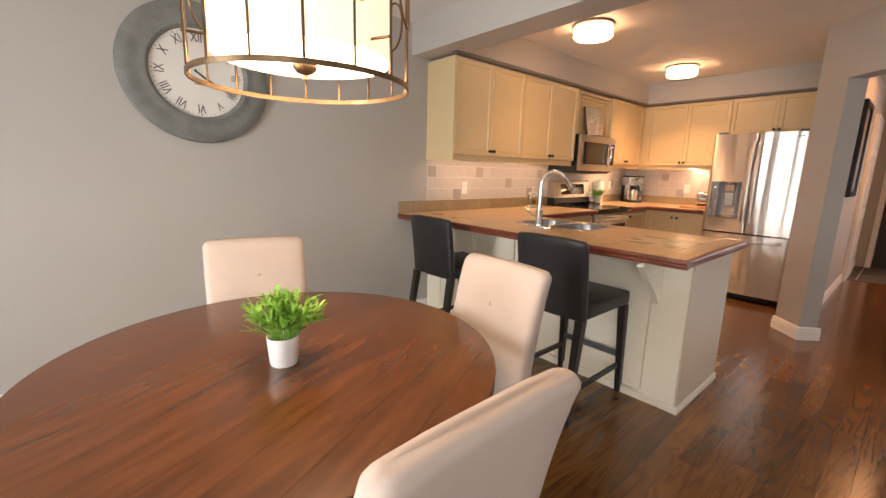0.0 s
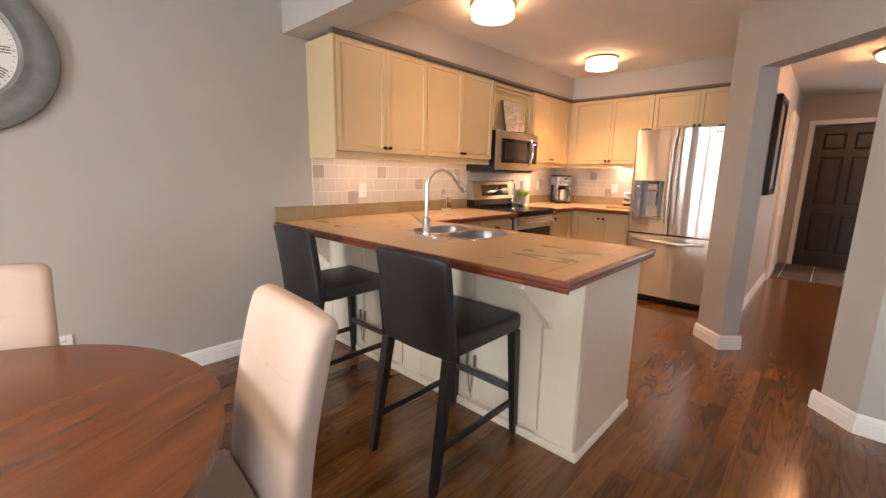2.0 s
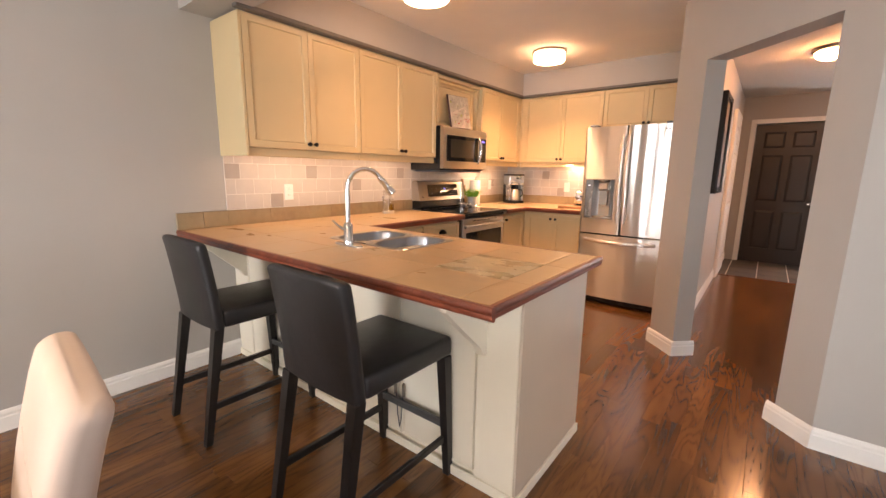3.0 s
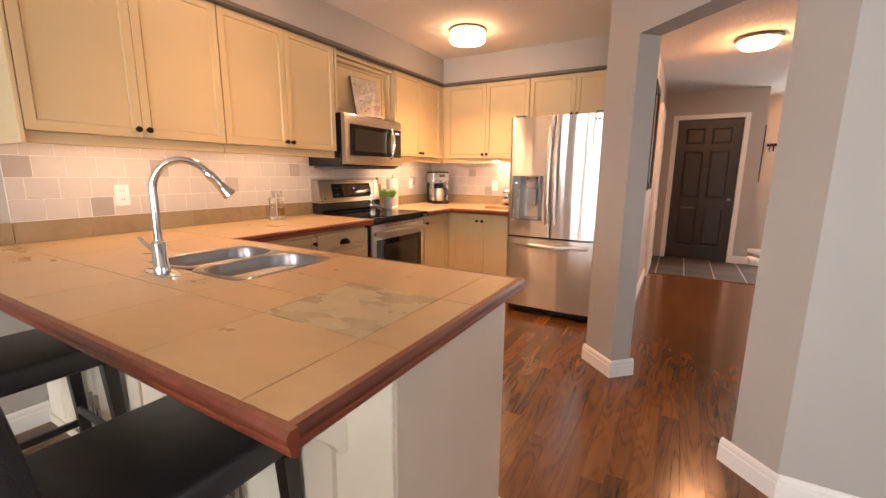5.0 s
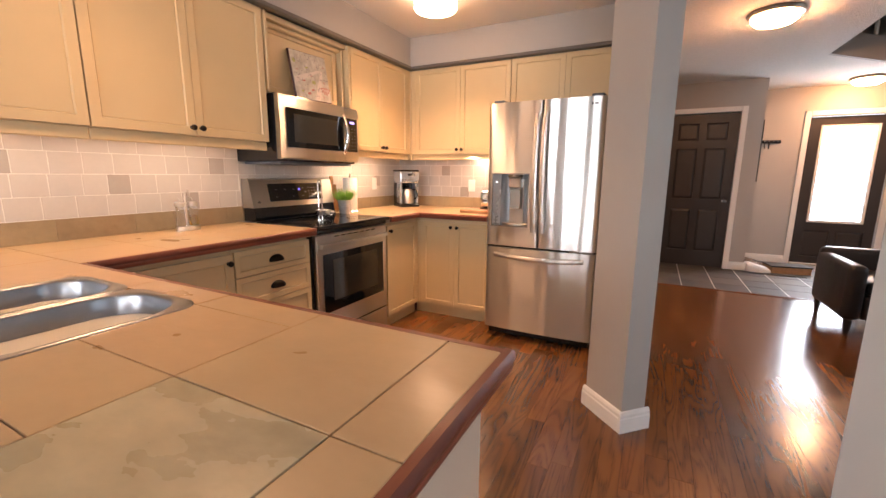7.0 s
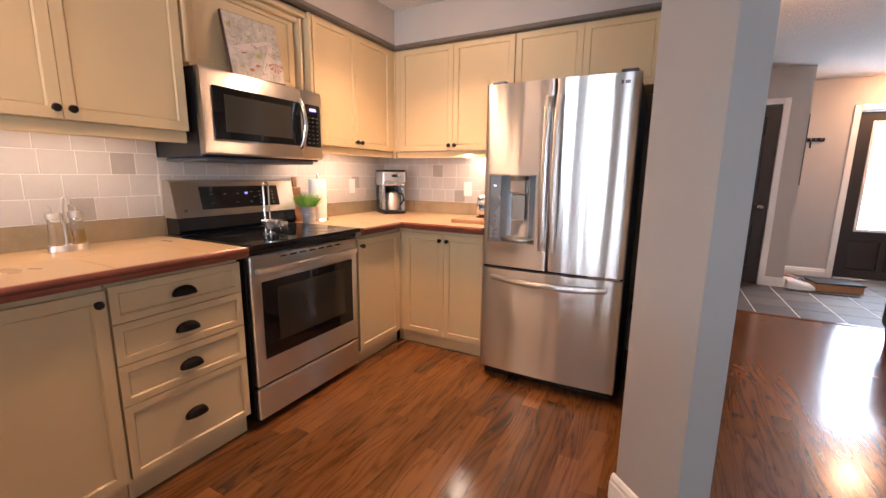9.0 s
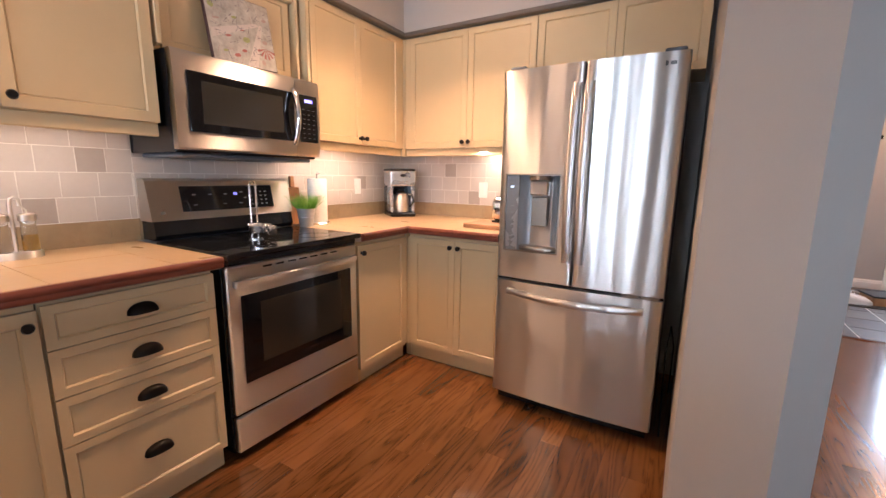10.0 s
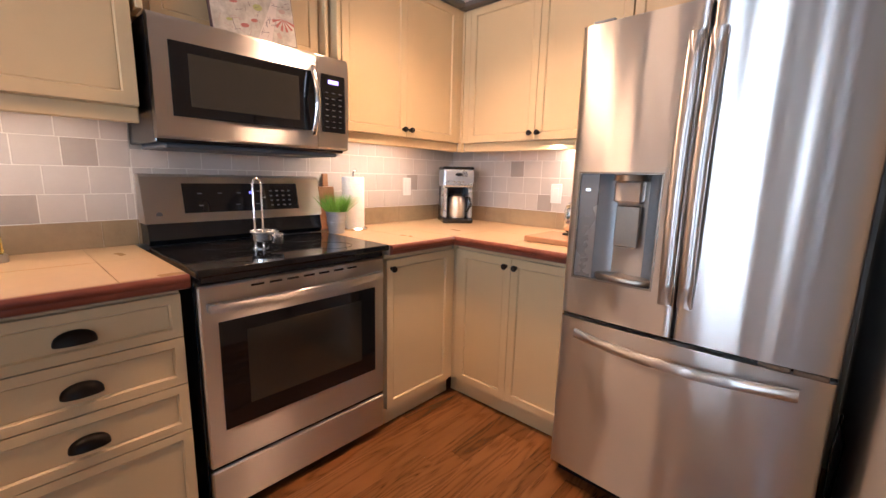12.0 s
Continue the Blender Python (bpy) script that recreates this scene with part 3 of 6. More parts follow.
def panelled_door(name, width, height, panels, mat, glazed=None):
    """A moulded door in its own frame: hinge edge at x = 0, face towards -y."""
    root = thing(name, Matrix(), "", "door")
    bm = bmesh.new()
    xs = sorted({0, width, *[v for p in panels for v in p[:2]], *(glazed[:2] if glazed else ())})
    zs = sorted({0.005, height, *[v for p in panels for v in p[2:]], *(glazed[2:] if glazed else ())})
    for a, b in zip(xs, xs[1:]):
        for c, d in zip(zs, zs[1:]):
            inside = [p for p in panels if p[0] <= a and b <= p[1] and p[2] <= c and d <= p[3]]
            if glazed and glazed[0] <= a and b <= glazed[1] and glazed[2] <= c and d <= glazed[3]:
                continue
            box(bm, a, b, 0.016 if inside else 0.0, 0.04, c, d)
    bmesh.ops.remove_doubles(bm, verts=bm.verts, dist=0.0005)
    part("slab", bm, mat, root)
    for p in panels:
        bm = bmesh.new()
        vs = box(bm, p[0] + 0.004, p[1] - 0.004, 0.004, 0.0155, p[2] + 0.004, p[3] - 0.004)
        for v in vs:
            if v.co.y < 0.01:
                v.co.x += 0.028 if v.co.x < (p[0] + p[1]) / 2 else -0.028
                v.co.z += 0.028 if v.co.z < (p[2] + p[3]) / 2 else -0.028
        part("panel", bm, mat, root)
    return root


W = 0.80
d = panelled_door("closet_door", W, 2.056, [(0.11, 0.36, 1.72, 1.95), (0.44, 0.69, 1.72, 1.95), (0.11, 0.36, 0.94, 1.62), (0.44, 0.69, 0.94, 1.62),
                                             (0.11, 0.36, 0.22, 0.80), (0.44, 0.69, 0.22, 0.80)], DOORP)
d.matrix_basis = pose(11.375, 1.355, 0, 0, 0, -90)
tagged(d, "charcoal six-panel closet door with a round nickel knob, closed", "door", kind="structure")
d.name = "door_1"
bm = bmesh.new()
lathe(bm, [(0.028, 0), (0.028, -0.006), (0.011, -0.012), (0.011, -0.03), (0.024, -0.038), (0.028, -0.052), (0.020, -0.066), (0, -0.068)], 0.735, 0, 0.92, 20, "Y")
part("door_knob", bm, CHROME, d, "polished round knob", 40)
for z in (0.22, 1.05, 1.82):
    bm = bmesh.new()
    tube(bm, [(0.0, -0.006, z - 0.045), (0.0, -0.006, z + 0.045)], 0.007, 8)
    part("hinge", bm, PEWTER, d)

W = 0.86
d = panelled_door("front_door", W, 2.06, [(0.10, 0.40, 0.12, 0.50), (0.46, 0.76, 0.12, 0.50)], DOORP, (0.135, 0.725, 0.62, 1.94))
d.matrix_basis = pose(12.285, -0.38, 0, 0, 0, -90)
tagged(d, "dark front door with a large obscure glass light", "door", kind="structure")
d.name = "door_2"
bm = bmesh.new()
for b in ((0.125, 0.155, -0.012, 0.03, 0.61, 1.95), (0.705, 0.735, -0.012, 0.03, 0.61, 1.95), (0.156, 0.704, -0.012, 0.03, 0.61, 0.64), (0.156, 0.704, -0.012, 0.03, 1.92, 1.95)):
    box(bm, *b, 0.004)
part("glazing_frame", bm, TRIM, d, "white moulded glazing frame")
g = boxpart("pane", (0.150, 0.710, 0.012, 0.018, 0.635, 1.925), OBSCURE, d, 0.0, "bright obscure glass")
g.visible_shadow = False
bm = bmesh.new()
for a in (0.23, 0.63):
    box(bm, a, a + 0.008, 0.006, 0.0115, 0.645, 1.915)
for c in (0.74, 1.81):
    box(bm, 0.239, 0.629, 0.006, 0.0115, c, c + 0.008)
part("came", bm, PEWTER, d, "thin leaded line")
bm = bmesh.new()
box(bm, 12.20, 12.40, -1.25, -0.37, -0.011, 0.022, 0.006)
setting("threshold", bm, PEWTER, "metal front door threshold", "threshold")
for name, b in (("backdrop", (13.4, 13.45, -3.4, 2.0, -0.5, 4.0)), ("backdrop_2", (-1.5, -1.45, -3.0, 5.0, -0.5, 3.6))):
    bm = bmesh.new()
    box(bm, *b)
    setting(name, bm, BACKDROP, "bright overcast daylight outside", "backdrop")


def window(name, m, w, z0, z1, label, mid=True):
    """A white window or patio door in its own frame; it stands in the x direction and is 0.15 deep in y."""
    root = thing(name, m, label, "window")
    root["kind"] = "structure"
    bm = bmesh.new()
    for b in ((0, 0.06, 0.02, 0.12, z0, z1), (w - 0.06, w, 0.02, 0.12, z0, z1), (0.061, w - 0.061, 0.02, 0.12, z0, z0 + 0.07), (0.061, w - 0.061, 0.02, 0.12, z1 - 0.07, z1)):
        box(bm, *b, 0.004)
    if mid:
        box(bm, w / 2 - 0.045, w / 2 + 0.045, 0.03, 0.11, z0 + 0.071, z1 - 0.071, 0.004)
    part("window_frame", bm, TRIM, root)
    cells = ((0.06, w / 2 - 0.045), (w / 2 + 0.045, w - 0.06)) if mid else ((0.06, w - 0.06),)
    for a, b in cells:
        p = boxpart("pane", (a, b, 0.065, 0.071, z0 + 0.07, z1 - 0.07), CLEAR, root, 0.0)
        p.visible_shadow = False
    return root


window("window_1", pose(0.15, 2.83, 0, 0, 0, -90), 0.86, 0.0, 2.08, "white glazed patio door", False)
# unseen window, invented as the source of the west fill
window("window_4_added", pose(0.15, 0.3, 0, 0, 0, -90), 1.5, 0.6, 2.1, "white two-pane window, unseen, added beside the patio door for light")
# never in view; made up to go with the south fill
window("window_2_added", pose(3.3, -1.45, 0), 2.2, 0.7, 2.0, "white two-pane window added in the unseen south wall")
# out of view, added around the living room fill
window("window_3_added", pose(7.9, -3.35, 0), 2.2, 0.7, 2.1, "white two-pane window added out of view in the living room")


# ---- kitchen cabinets ----
def shaker(bm, x0, x1, z0, z1, y=0.0, t=0.020, frame_w=0.055):
    """A flat-panel framed front whose face lies at y."""
    vs = box(bm, x0, x1, y, y + t, z0, z1)
    face = [f for f in bm.faces if all(v in vs for v in f.verts) and all(abs(v.co.y - y) < 1e-6 for v in f.verts)]
    bmesh.ops.inset_region(bm, faces=face, thickness=0.002, depth=0.0)
    r = bmesh.ops.inset_region(bm, faces=face, thickness=frame_w, depth=0.0)
    bmesh.ops.inset_region(bm, faces=face, thickness=0.007, depth=-0.009)
    bmesh.ops.inset_region(bm, faces=face, thickness=0.004, depth=0.002)


def knob(parent, x, z, y=0.0):
    bm = bmesh.new()
    lathe(bm, [(0.009, 0), (0.006, -0.004), (0.006, -0.012), (0.0135, -0.016), (0.0155, -0.022), (0.012, -0.029), (0, -0.031)], x, y, z, 14, "Y")
    return part("knob", bm, KNOB, parent, "dark bronze knob", 50)


def cup_pull(parent, x, z, y=0.0):
    bm = bmesh.new()
    n, rows = 12, []
    for i in range(n + 1):
        a = math.pi * i / n
        row = []
        for j in range(5):
            b = math.pi / 2 * j / 4
            row.append(bm.verts.new((x + 0.047 * math.cos(a), y - 0.002 - 0.028 * math.sin(b) * max(math.sin(a), 0.0) ** 0.6, z - 0.016 + 0.036 * math.sin(a) ** 0.8 * math.cos(b) if 0 < i < n else z - 0.016)))
        rows.append(row)
    for a, b in zip(rows, rows[1:]):
        for j in range(4):
            bm.faces.new((a[j], a[j + 1], b[j + 1], b[j]))
    bmesh.ops.solidify(bm, geom=bm.faces[:], thickness=0.003)
    return part("cup_pull", bm, KNOB, parent, "black bronze cup pull", 50)


def wall_cabinet(m, w, z0, z1, depth, label, doors=2, rail=True, fill=(0.0, 0.0)):
    """An upper cabinet whose door faces lie at y = 0 of its own frame."""
    root = thing("wall_cabinet", m, label, "cabinet", "upper kitchen cabinets")
    boxpart("body", (0.001, w - 0.001, 0.022, depth, z0, z1), IVORY, root, 0.002)
    if rail:
        bm = bmesh.new()
        box(bm, 0.001, w - 0.001, 0.024, 0.046, z0 - 0.052, z0 - 0.001, 0.004)
        part("light_rail", bm, IVORY, root)
    a0, a1 = fill[0] + 0.002, w - fill[1] - 0.002
    step = (a1 - a0) / doors
    for i in range(doors):
        bm = bmesh.new()
        shaker(bm, a0 + i * step + 0.0015, a0 + (i + 1) * step - 0.0015, z0 + 0.002, z1 - 0.002)
        door = part("door", bm, IVORY, root)
        kx = a0 + (i + 1) * step - 0.024 if i % 2 == 0 else a0 + i * step + 0.024
        knob(door, kx, z0 + 0.038)
    for i, f in enumerate(fill):
        if f:
            boxpart("filler", ((0.001, f, 0.004, 0.021, z0, z1), (w - f, w - 0.001, 0.004, 0.021, z0, z1))[i], IVORY, root, 0.002)
    return root


UF, EF, UZ0, UZ1 = 3.590, 8.165, 1.428, 2.185
c = wall_cabinet(pose(4.742, UF, 0), 0.872, UZ0, UZ1, 0.348, "ivory painted two-door wall cabinet at the beam")
boxpart("end_panel", (-0.018, 0.0, 0.0, 0.348, UZ0 - 0.052, UZ1), IVORY, c, 0.002)
wall_cabinet(pose(5.614, UF, 0), 0.905, UZ0, UZ1, 0.348, "ivory painted two-door wall cabinet beside the microwave")
wall_cabinet(pose(7.305, UF, 0), 0.858, UZ0, UZ1, 0.348, "ivory painted two-door wall cabinet in the corner", fill=(0.0, 0.05))
c = wall_cabinet(pose(EF, 3.583, 0, 0, 0, -90), 0.975, UZ0, UZ1, 0.323, "ivory painted two-door wall cabinet beside the fridge", fill=(0.045, 0.0))
boxpart("corner_filler", (-0.030, 0.0005, -0.0008, 0.0240, UZ0 - 0.052, UZ1), IVORY, c, 0.0)
wall_cabinet(pose(EF, 2.607, 0, 0, 0, -90), 0.88, 1.785, UZ1, 0.323, "ivory painted short cabinet above the fridge", rail=False)

# the open niche over the microwave
n = thing("niche_cabinet", pose(6.531, UF, 0), "ivory painted open niche cabinet above the microwave", "cabinet")
boxpart("body", (0.001, 0.772, 0.10, 0.348, 1.735, UZ1), IVORY, n, 0.002)
bm = bmesh.new()
shaker(bm, 0.06, 0.70, 1.74, UZ1 - 0.05, 0.080, 0.0195, 0.05)
part("back_panel", bm, IVORY, n)
boxpart("stile", (0.001, 0.022, 0.0, 0.0995, 1.735, UZ1), IVORY, n, 0.003)
boxpart("stile", (0.750, 0.772, 0.0, 0.0995, 1.735, UZ1), IVORY, n, 0.003)
boxpart("stile", (0.715, 0.732, 0.04, 0.0995, 1.736, UZ1 - 0.04), IVORY, n, 0.003)
boxpart("rail", (0.0225, 0.7495, 0.02, 0.0995, UZ1 - 0.035, UZ1), IVORY, n, 0.004)
boxpart("rail", (0.0225, 0.714, 0.05, 0.0995, UZ1 - 0.065, UZ1 - 0.0355), IVORY, n, 0.008)

bm = bmesh.new()
box(bm, 4.70, 8.118, 3.545, 3.60, 2.187, 2.2145, 0.008, 2)
box(bm, 8.119, 8.175, 1.707, 3.600, 2.187, 2.2145, 0.008, 2)
setting("trim_crown", bm, CROWN, "dark grey crown strip under the soffit", "trim")


def base_body(root, w, depth, z1=0.868):
    boxpart("body", (0.001, w - 0.001, 0.022, depth, 0.095, z1), IVORY, root, 0.002)
    boxpart("plinth", (0.001, w - 0.001, 0.040, depth, 0.0, 0.0945), IVORY, root, 0.002)


def base_cabinet(m, w, depth, label, doors=1, knobs="r", fill=(0.0, 0.0)):
    root = thing("base_cabinet", m, label, "cabinet", "lower kitchen cabinets")
    base_body(root, w, depth)
    a0, a1 = fill[0] + 0.002, w - fill[1] - 0.002
    step = (a1 - a0) / doors
    for i in range(doors):
        bm = bmesh.new()
        shaker(bm, a0 + i * step + 0.0015, a0 + (i + 1) * step - 0.0015, 0.10, 0.842)
        door = part("door", bm, IVORY, root)
        right = knobs[i % len(knobs)] == "r"
        knob(door, a0 + (i + 1) * step - 0.028 if right else a0 + i * step + 0.028, 0.80)
    for i, f in enumerate(fill):
        if f:
            boxpart("filler", ((0.001, f, 0.006, 0.0215, 0.10, 0.842), (w - f, w - 0.001, 0.006, 0.0215, 0.10, 0.842))[i], IVORY, root, 0.002)
    return root


BF = 3.297
base_cabinet(pose(5.45, BF, 0), 0.552, 0.632, "ivory painted one-door base cabinet beside the drawers", fill=(0.05, 0.0))
r = thing("drawer_cabinet", pose(6.004, BF, 0), "ivory painted cabinet with four drawers beside the stove", "cabinet", "lower kitchen cabinets")
base_body(r, 0.508, 0.632)
for z0, z1 in ((0.714, 0.850), (0.558, 0.710), (0.398, 0.554), (0.105, 0.394)):
    bm = bmesh.new()
    shaker(bm, 0.004, 0.504, z0, z1, frame_w=0.038)
    q = part("drawer", bm, IVORY, r)
    cup_pull(q, 0.254, (z0 + z1) / 2 + (0.0 if z0 > 0.2 else 0.008))
base_cabinet(pose(7.325, BF, 0), 0.480, 0.632, "ivory painted one-door base cabinet beside the stove", knobs="l", fill=(0.0, 0.03))
c = base_cabinet(pose(7.805, 3.296, 0, 0, 0, -90), 0.675, 0.680, "ivory painted two-door base cabinet beside the fridge", doors=2, knobs="rl", fill=(0.03, 0.0))
boxpart("corner_filler", (-0.024, 0.0005, 0.0045, 0.0240, 0.0955, 0.868), IVORY, c, 0.0)
boxpart("corner_filler", (-0.042, 0.0005, 0.0405, 0.0600, 0.0, 0.0945), IVORY, c, 0.0)

# the peninsula, its ivory paint lightened where daylight falls on it
p = thing("peninsula_cabinet", pose(4.755, 1.733, 0), "painted panelled peninsula cabinet under the counter, daylight and shade in its colours", "cabinet")
boxpart("body", (0.012, 0.648, 0.012, 2.197, 0.0, 0.868), PANEL_DAYLIT, p, 0.002)
# same paint as the front, its shade coloured in
boxpart("end_panel", (0.0, 0.645, 0.0, 0.0115, 0.0, 0.868), PANEL_SHADED, p, 0.002)
for y0, y1 in ((0.0125, 0.192), (1.022, 1.178), (2.010, 2.197)):
    boxpart("stile", (0.0, 0.0115, y0, y1, 0.0, 0.868), PANEL_DAYLIT, p, 0.002)
for a, b in ((0.195, 0.608), (0.608, 1.020), (1.180, 1.593), (1.593, 2.007)):
    bm = bmesh.new()
    vs = box(bm, -0.006, 0.0115, a + 0.004, b - 0.004, 0.065, 0.85)
    face = [f for f in bm.faces if all(abs(v.co.x + 0.006) < 1e-6 for v in f.verts)]
    bmesh.ops.inset_region(bm, faces=face, thickness=0.05, depth=0.0)
    bmesh.ops.inset_region(bm, faces=face, thickness=0.008, depth=-0.008)
    part("door", bm, PANEL_DAYLIT, p)
bm = bmesh.new()
box(bm, -0.012, -0.0005, -0.012, 2.197, 0.0, 0.045, 0.003)
box(bm, -0.0004, 0.645, -0.012, -0.0005, 0.0, 0.045, 0.003)
part("base_trim", bm, PANEL_DAYLIT, p, "painted base trim, lightened for daylight")
for y in (0.150, 2.02):
    bm = bmesh.new()
    prof = [(0.0, 0.865), (-0.26, 0.865), (-0.26, 0.835), (-0.045, 0.64), (-0.02, 0.60), (0.0, 0.60)]
    a = [bm.verts.new((u - 0.0005, y, v)) for u, v in prof]
    b = [bm.verts.new((u - 0.0005, y + 0.035, v)) for u, v in prof]
    bm.faces.new(a)
    bm.faces.new(b[::-1])
    for i in range(len(prof)):
        j = (i + 1) % len(prof)
        bm.faces.new((a[i], b[i], b[j], a[j]))
    part("corbel", bm, PANEL_DAYLIT, p, "painted wooden corbel bracket")
for mid in (0.608, 1.593):
    for y in (mid - 0.026, mid + 0.026):
        boxpart("latch", (-0.020, -0.0065, y - 0.007, y + 0.007, 0.262, 0.330), PEWTER, p, 0.003, "small metal latch")
    bm = bmesh.new()
    tube(bm, [(-0.014, mid - 0.02, 0.262), (-0.016, mid - 0.012, 0.15), (-0.015, mid, 0.10), (-0.016, mid + 0.010, 0.16), (-0.014, mid + 0.02, 0.262)], 0.0028, 6)
    part("latch_strap", bm, GREYPL, p, "thin hanging latch strap", 60)

# ---- countertop ----
TOP = 0.918
HOLE = (4.875, 5.290, 2.445, 3.025)
ct = thing("countertop", pose(4.42, 1.645, TOP), "brown slate tiled countertop with reddish wood edge", "countertop")
OX, OY = 4.42, 1.645


def minus_hole(r):
    x0, x1, y0, y1 = r
    a, b, c, d = HOLE
    if x1 <= a or x0 >= b or y1 <= c or y0 >= d:
        return [r]
    out = []
    if x0 < a:
        out.append((x0, a, y0, y1))
    if x1 > b:
        out.append((b, x1, y0, y1))
    lo, hi = max(x0, a), min(x1, b)
    if y0 < c:
        out.append((lo, hi, y0, c))
    if y1 > d:
        out.append((lo, hi, d, y1))
    return out


AREAS = [(4.442, 5.382, 1.689, WY - 0.002), (5.3825, 6.525, 3.265, WY - 0.002), (7.318, 7.7565, 3.265, WY - 0.002), (7.757, WX - 0.002, 2.632, WY - 0.002)]
for r in AREAS:
    for x0, x1, y0, y1 in minus_hole(r):
        boxpart("core", (x0 - OX, x1 - OX, y0 - OY, y1 - OY, -0.048, -0.0050), GROUT, ct, 0.0, "sand coloured grout bed")
GAP = 0.0011
def tiles_over(area, xs, ys):
    for a, b in zip(xs, xs[1:]):
        for c, d in zip(ys, ys[1:]):
            r = (max(a, area[0]), min(b, area[1]), max(c, area[2]), min(d, area[3]))
            if r[1] - r[0] < 0.02 or r[3] - r[2] < 0.02:
                continue
            for x0, x1, y0, y1 in minus_hole(r):
                if x1 - x0 < 0.012 or y1 - y0 < 0.012:
                    continue
                bm = bmesh.new()
                box(bm, x0 + GAP - OX, x1 - GAP - OX, y0 + GAP - OY, y1 - GAP - OY, -0.012, random.uniform(0.0002, 0.0010), 0.001)
                part("tile", bm, SAGE if 4.71 < x0 < 4.73 and 1.79 < y0 < 1.80 else SLATE, ct)


tiles_over(AREAS[0], [4.43, 4.72, 5.05, 5.40], [1.67, 1.797, 2.122, 2.447, 2.772, 3.097, 3.422, 3.747, 4.0])
tiles_over(AREAS[1], [5.38, 5.70, 6.03, 6.36, 6.53], [3.26, 3.61, 4.0])
tiles_over(AREAS[2], [7.31, 7.55, 7.78], [3.26, 3.61, 4.0])
tiles_over(AREAS[3], [7.75, 8.10, 8.5], [2.62, 2.95, 3.28, 3.61, 4.0])


def edging(p0, p1, out):
    """A moulded hardwood nosing from p0 to p1; out is its outward side."""
    p0, p1, out = Vector(p0), Vector(p1), Vector(out)
    prof = [(-0.0215, 0.0), (-0.007, 0.0005), (-0.0015, -0.005), (0.0, -0.013), (-0.0015, -0.021), (-0.005, -0.025), (-0.004, -0.030), (-0.006, -0.039), (-0.012, -0.044), (-0.0215, -0.044)]
    d = (p1 - p0).normalized()
    bm = bmesh.new()
    ends = []
    for p, s in ((p0, 1), (p1, -1)):
        ends.append([bm.verts.new((p.x + out.x * u - OX, p.y + out.y * u - OY, v)) for u, v in prof])
    for i in range(len(prof)):
        j = (i + 1) % len(prof)
        bm.faces.new((ends[0][i], ends[1][i], ends[1][j], ends[0][j]))
    bm.faces.new(ends[0])
    bm.faces.new(ends[1][::-1])
    part("wood_edge", bm, EDGE, ct, "moulded reddish wood nosing", 40)


edging((4.42, 1.668), (4.42, WY), (-1, 0))
edging((4.4415, 1.668), (5.404, 1.668), (0, -1))
edging((5.404, 1.6895), (5.404, 3.2645), (1, 0))
edging((5.4045, 3.243), (6.525, 3.243), (0, -1))
edging((7.318, 3.243), (7.7345, 3.243), (0, -1))
edging((7.735, 2.632), (7.735, 3.2645), (-1, 0))


# ---- sink and tap ----
def bowl(bm, x0, x1, y0, y1, depth, r=0.11, n=9, lip=0.016):
    """An open rounded basin: rim lip, rolled edge, walls and floor."""
    def loop(inset, z, rad):
        out = []
        for cx, cy, a0 in ((x1 - inset - rad, y1 - inset - rad, 0), (x0 + inset + rad, y1 - inset - rad, 90), (x0 + inset + rad, y0 + inset + rad, 180), (x1 - inset - rad, y0 + inset + rad, 270)):
            for i in range(n + 1):
                a = radians(a0 + 90 * i / n)
                out.append(bm.verts.new((cx + rad * math.cos(a), cy + rad * math.sin(a), z)))
        return out
    rings = [loop(-lip, 0.0005, 0.055), loop(-lip + 0.002, 0.004, 0.054), loop(-0.004, 0.005, r), loop(0.001, 0.003, r), loop(0.004, -0.003, r - 0.003)]
    rings += [loop(u, -depth * v, w) for u, v, w in ((0.007, 0.3, r - 0.006), (0.012, 0.6, r - 0.01), (0.022, 0.8, r - 0.018), (0.040, 0.92, r - 0.032), (0.065, 0.98, r - 0.055), (0.10, 1.0, 0.02))]
    for a, b in zip(rings, rings[1:]):
        for i in range(len(a)):
            j = (i + 1) % len(a)
            bm.faces.new((a[i], a[j], b[j], b[i]))
    bm.faces.new(rings[-1])


s = thing("sink", pose(5.08, 2.735, TOP), "stainless steel double bowl sink set in the counter", "sink")
for name, b, dep in (("bowl", (-0.20, 0.205, -0.285, -0.016), 0.19), ("bowl", (-0.20, 0.205, 0.0165, 0.285), 0.19)):
    bm = bmesh.new()
    bowl(bm, *b, dep)
    part(name, bm, SINK, s, "", 60)
    bm = bmesh.new()
    lathe(bm, [(0.038, 0.003), (0.034, 0.005), (0.028, 0.002), (0, 0.001)], (b[0] + b[1]) / 2, (b[2] + b[3]) / 2, -dep, 20)
    part("drain", bm, CHROME, s, "", 40)
for cx, cy, sx, sy in ((HOLE[0], HOLE[2], 1, 1), (HOLE[1], HOLE[2], -1, 1), (HOLE[1], HOLE[3], -1, -1), (HOLE[0], HOLE[3], 1, -1)):
    bm = bmesh.new()
    tri = [(cx - OX, cy - OY), (cx + 0.052 * sx - OX, cy - OY), (cx - OX, cy + 0.052 * sy - OY)]
    prism(bm, tri if sx * sy > 0 else tri[::-1], -0.012, -0.0002)
    part("tile_corner", bm, SLATE, ct)
f = thing("kitchen_tap", pose(4.800, 2.755, TOP), "polished chrome gooseneck pull-down kitchen tap behind the sink", "tap")
bm = bmesh.new()
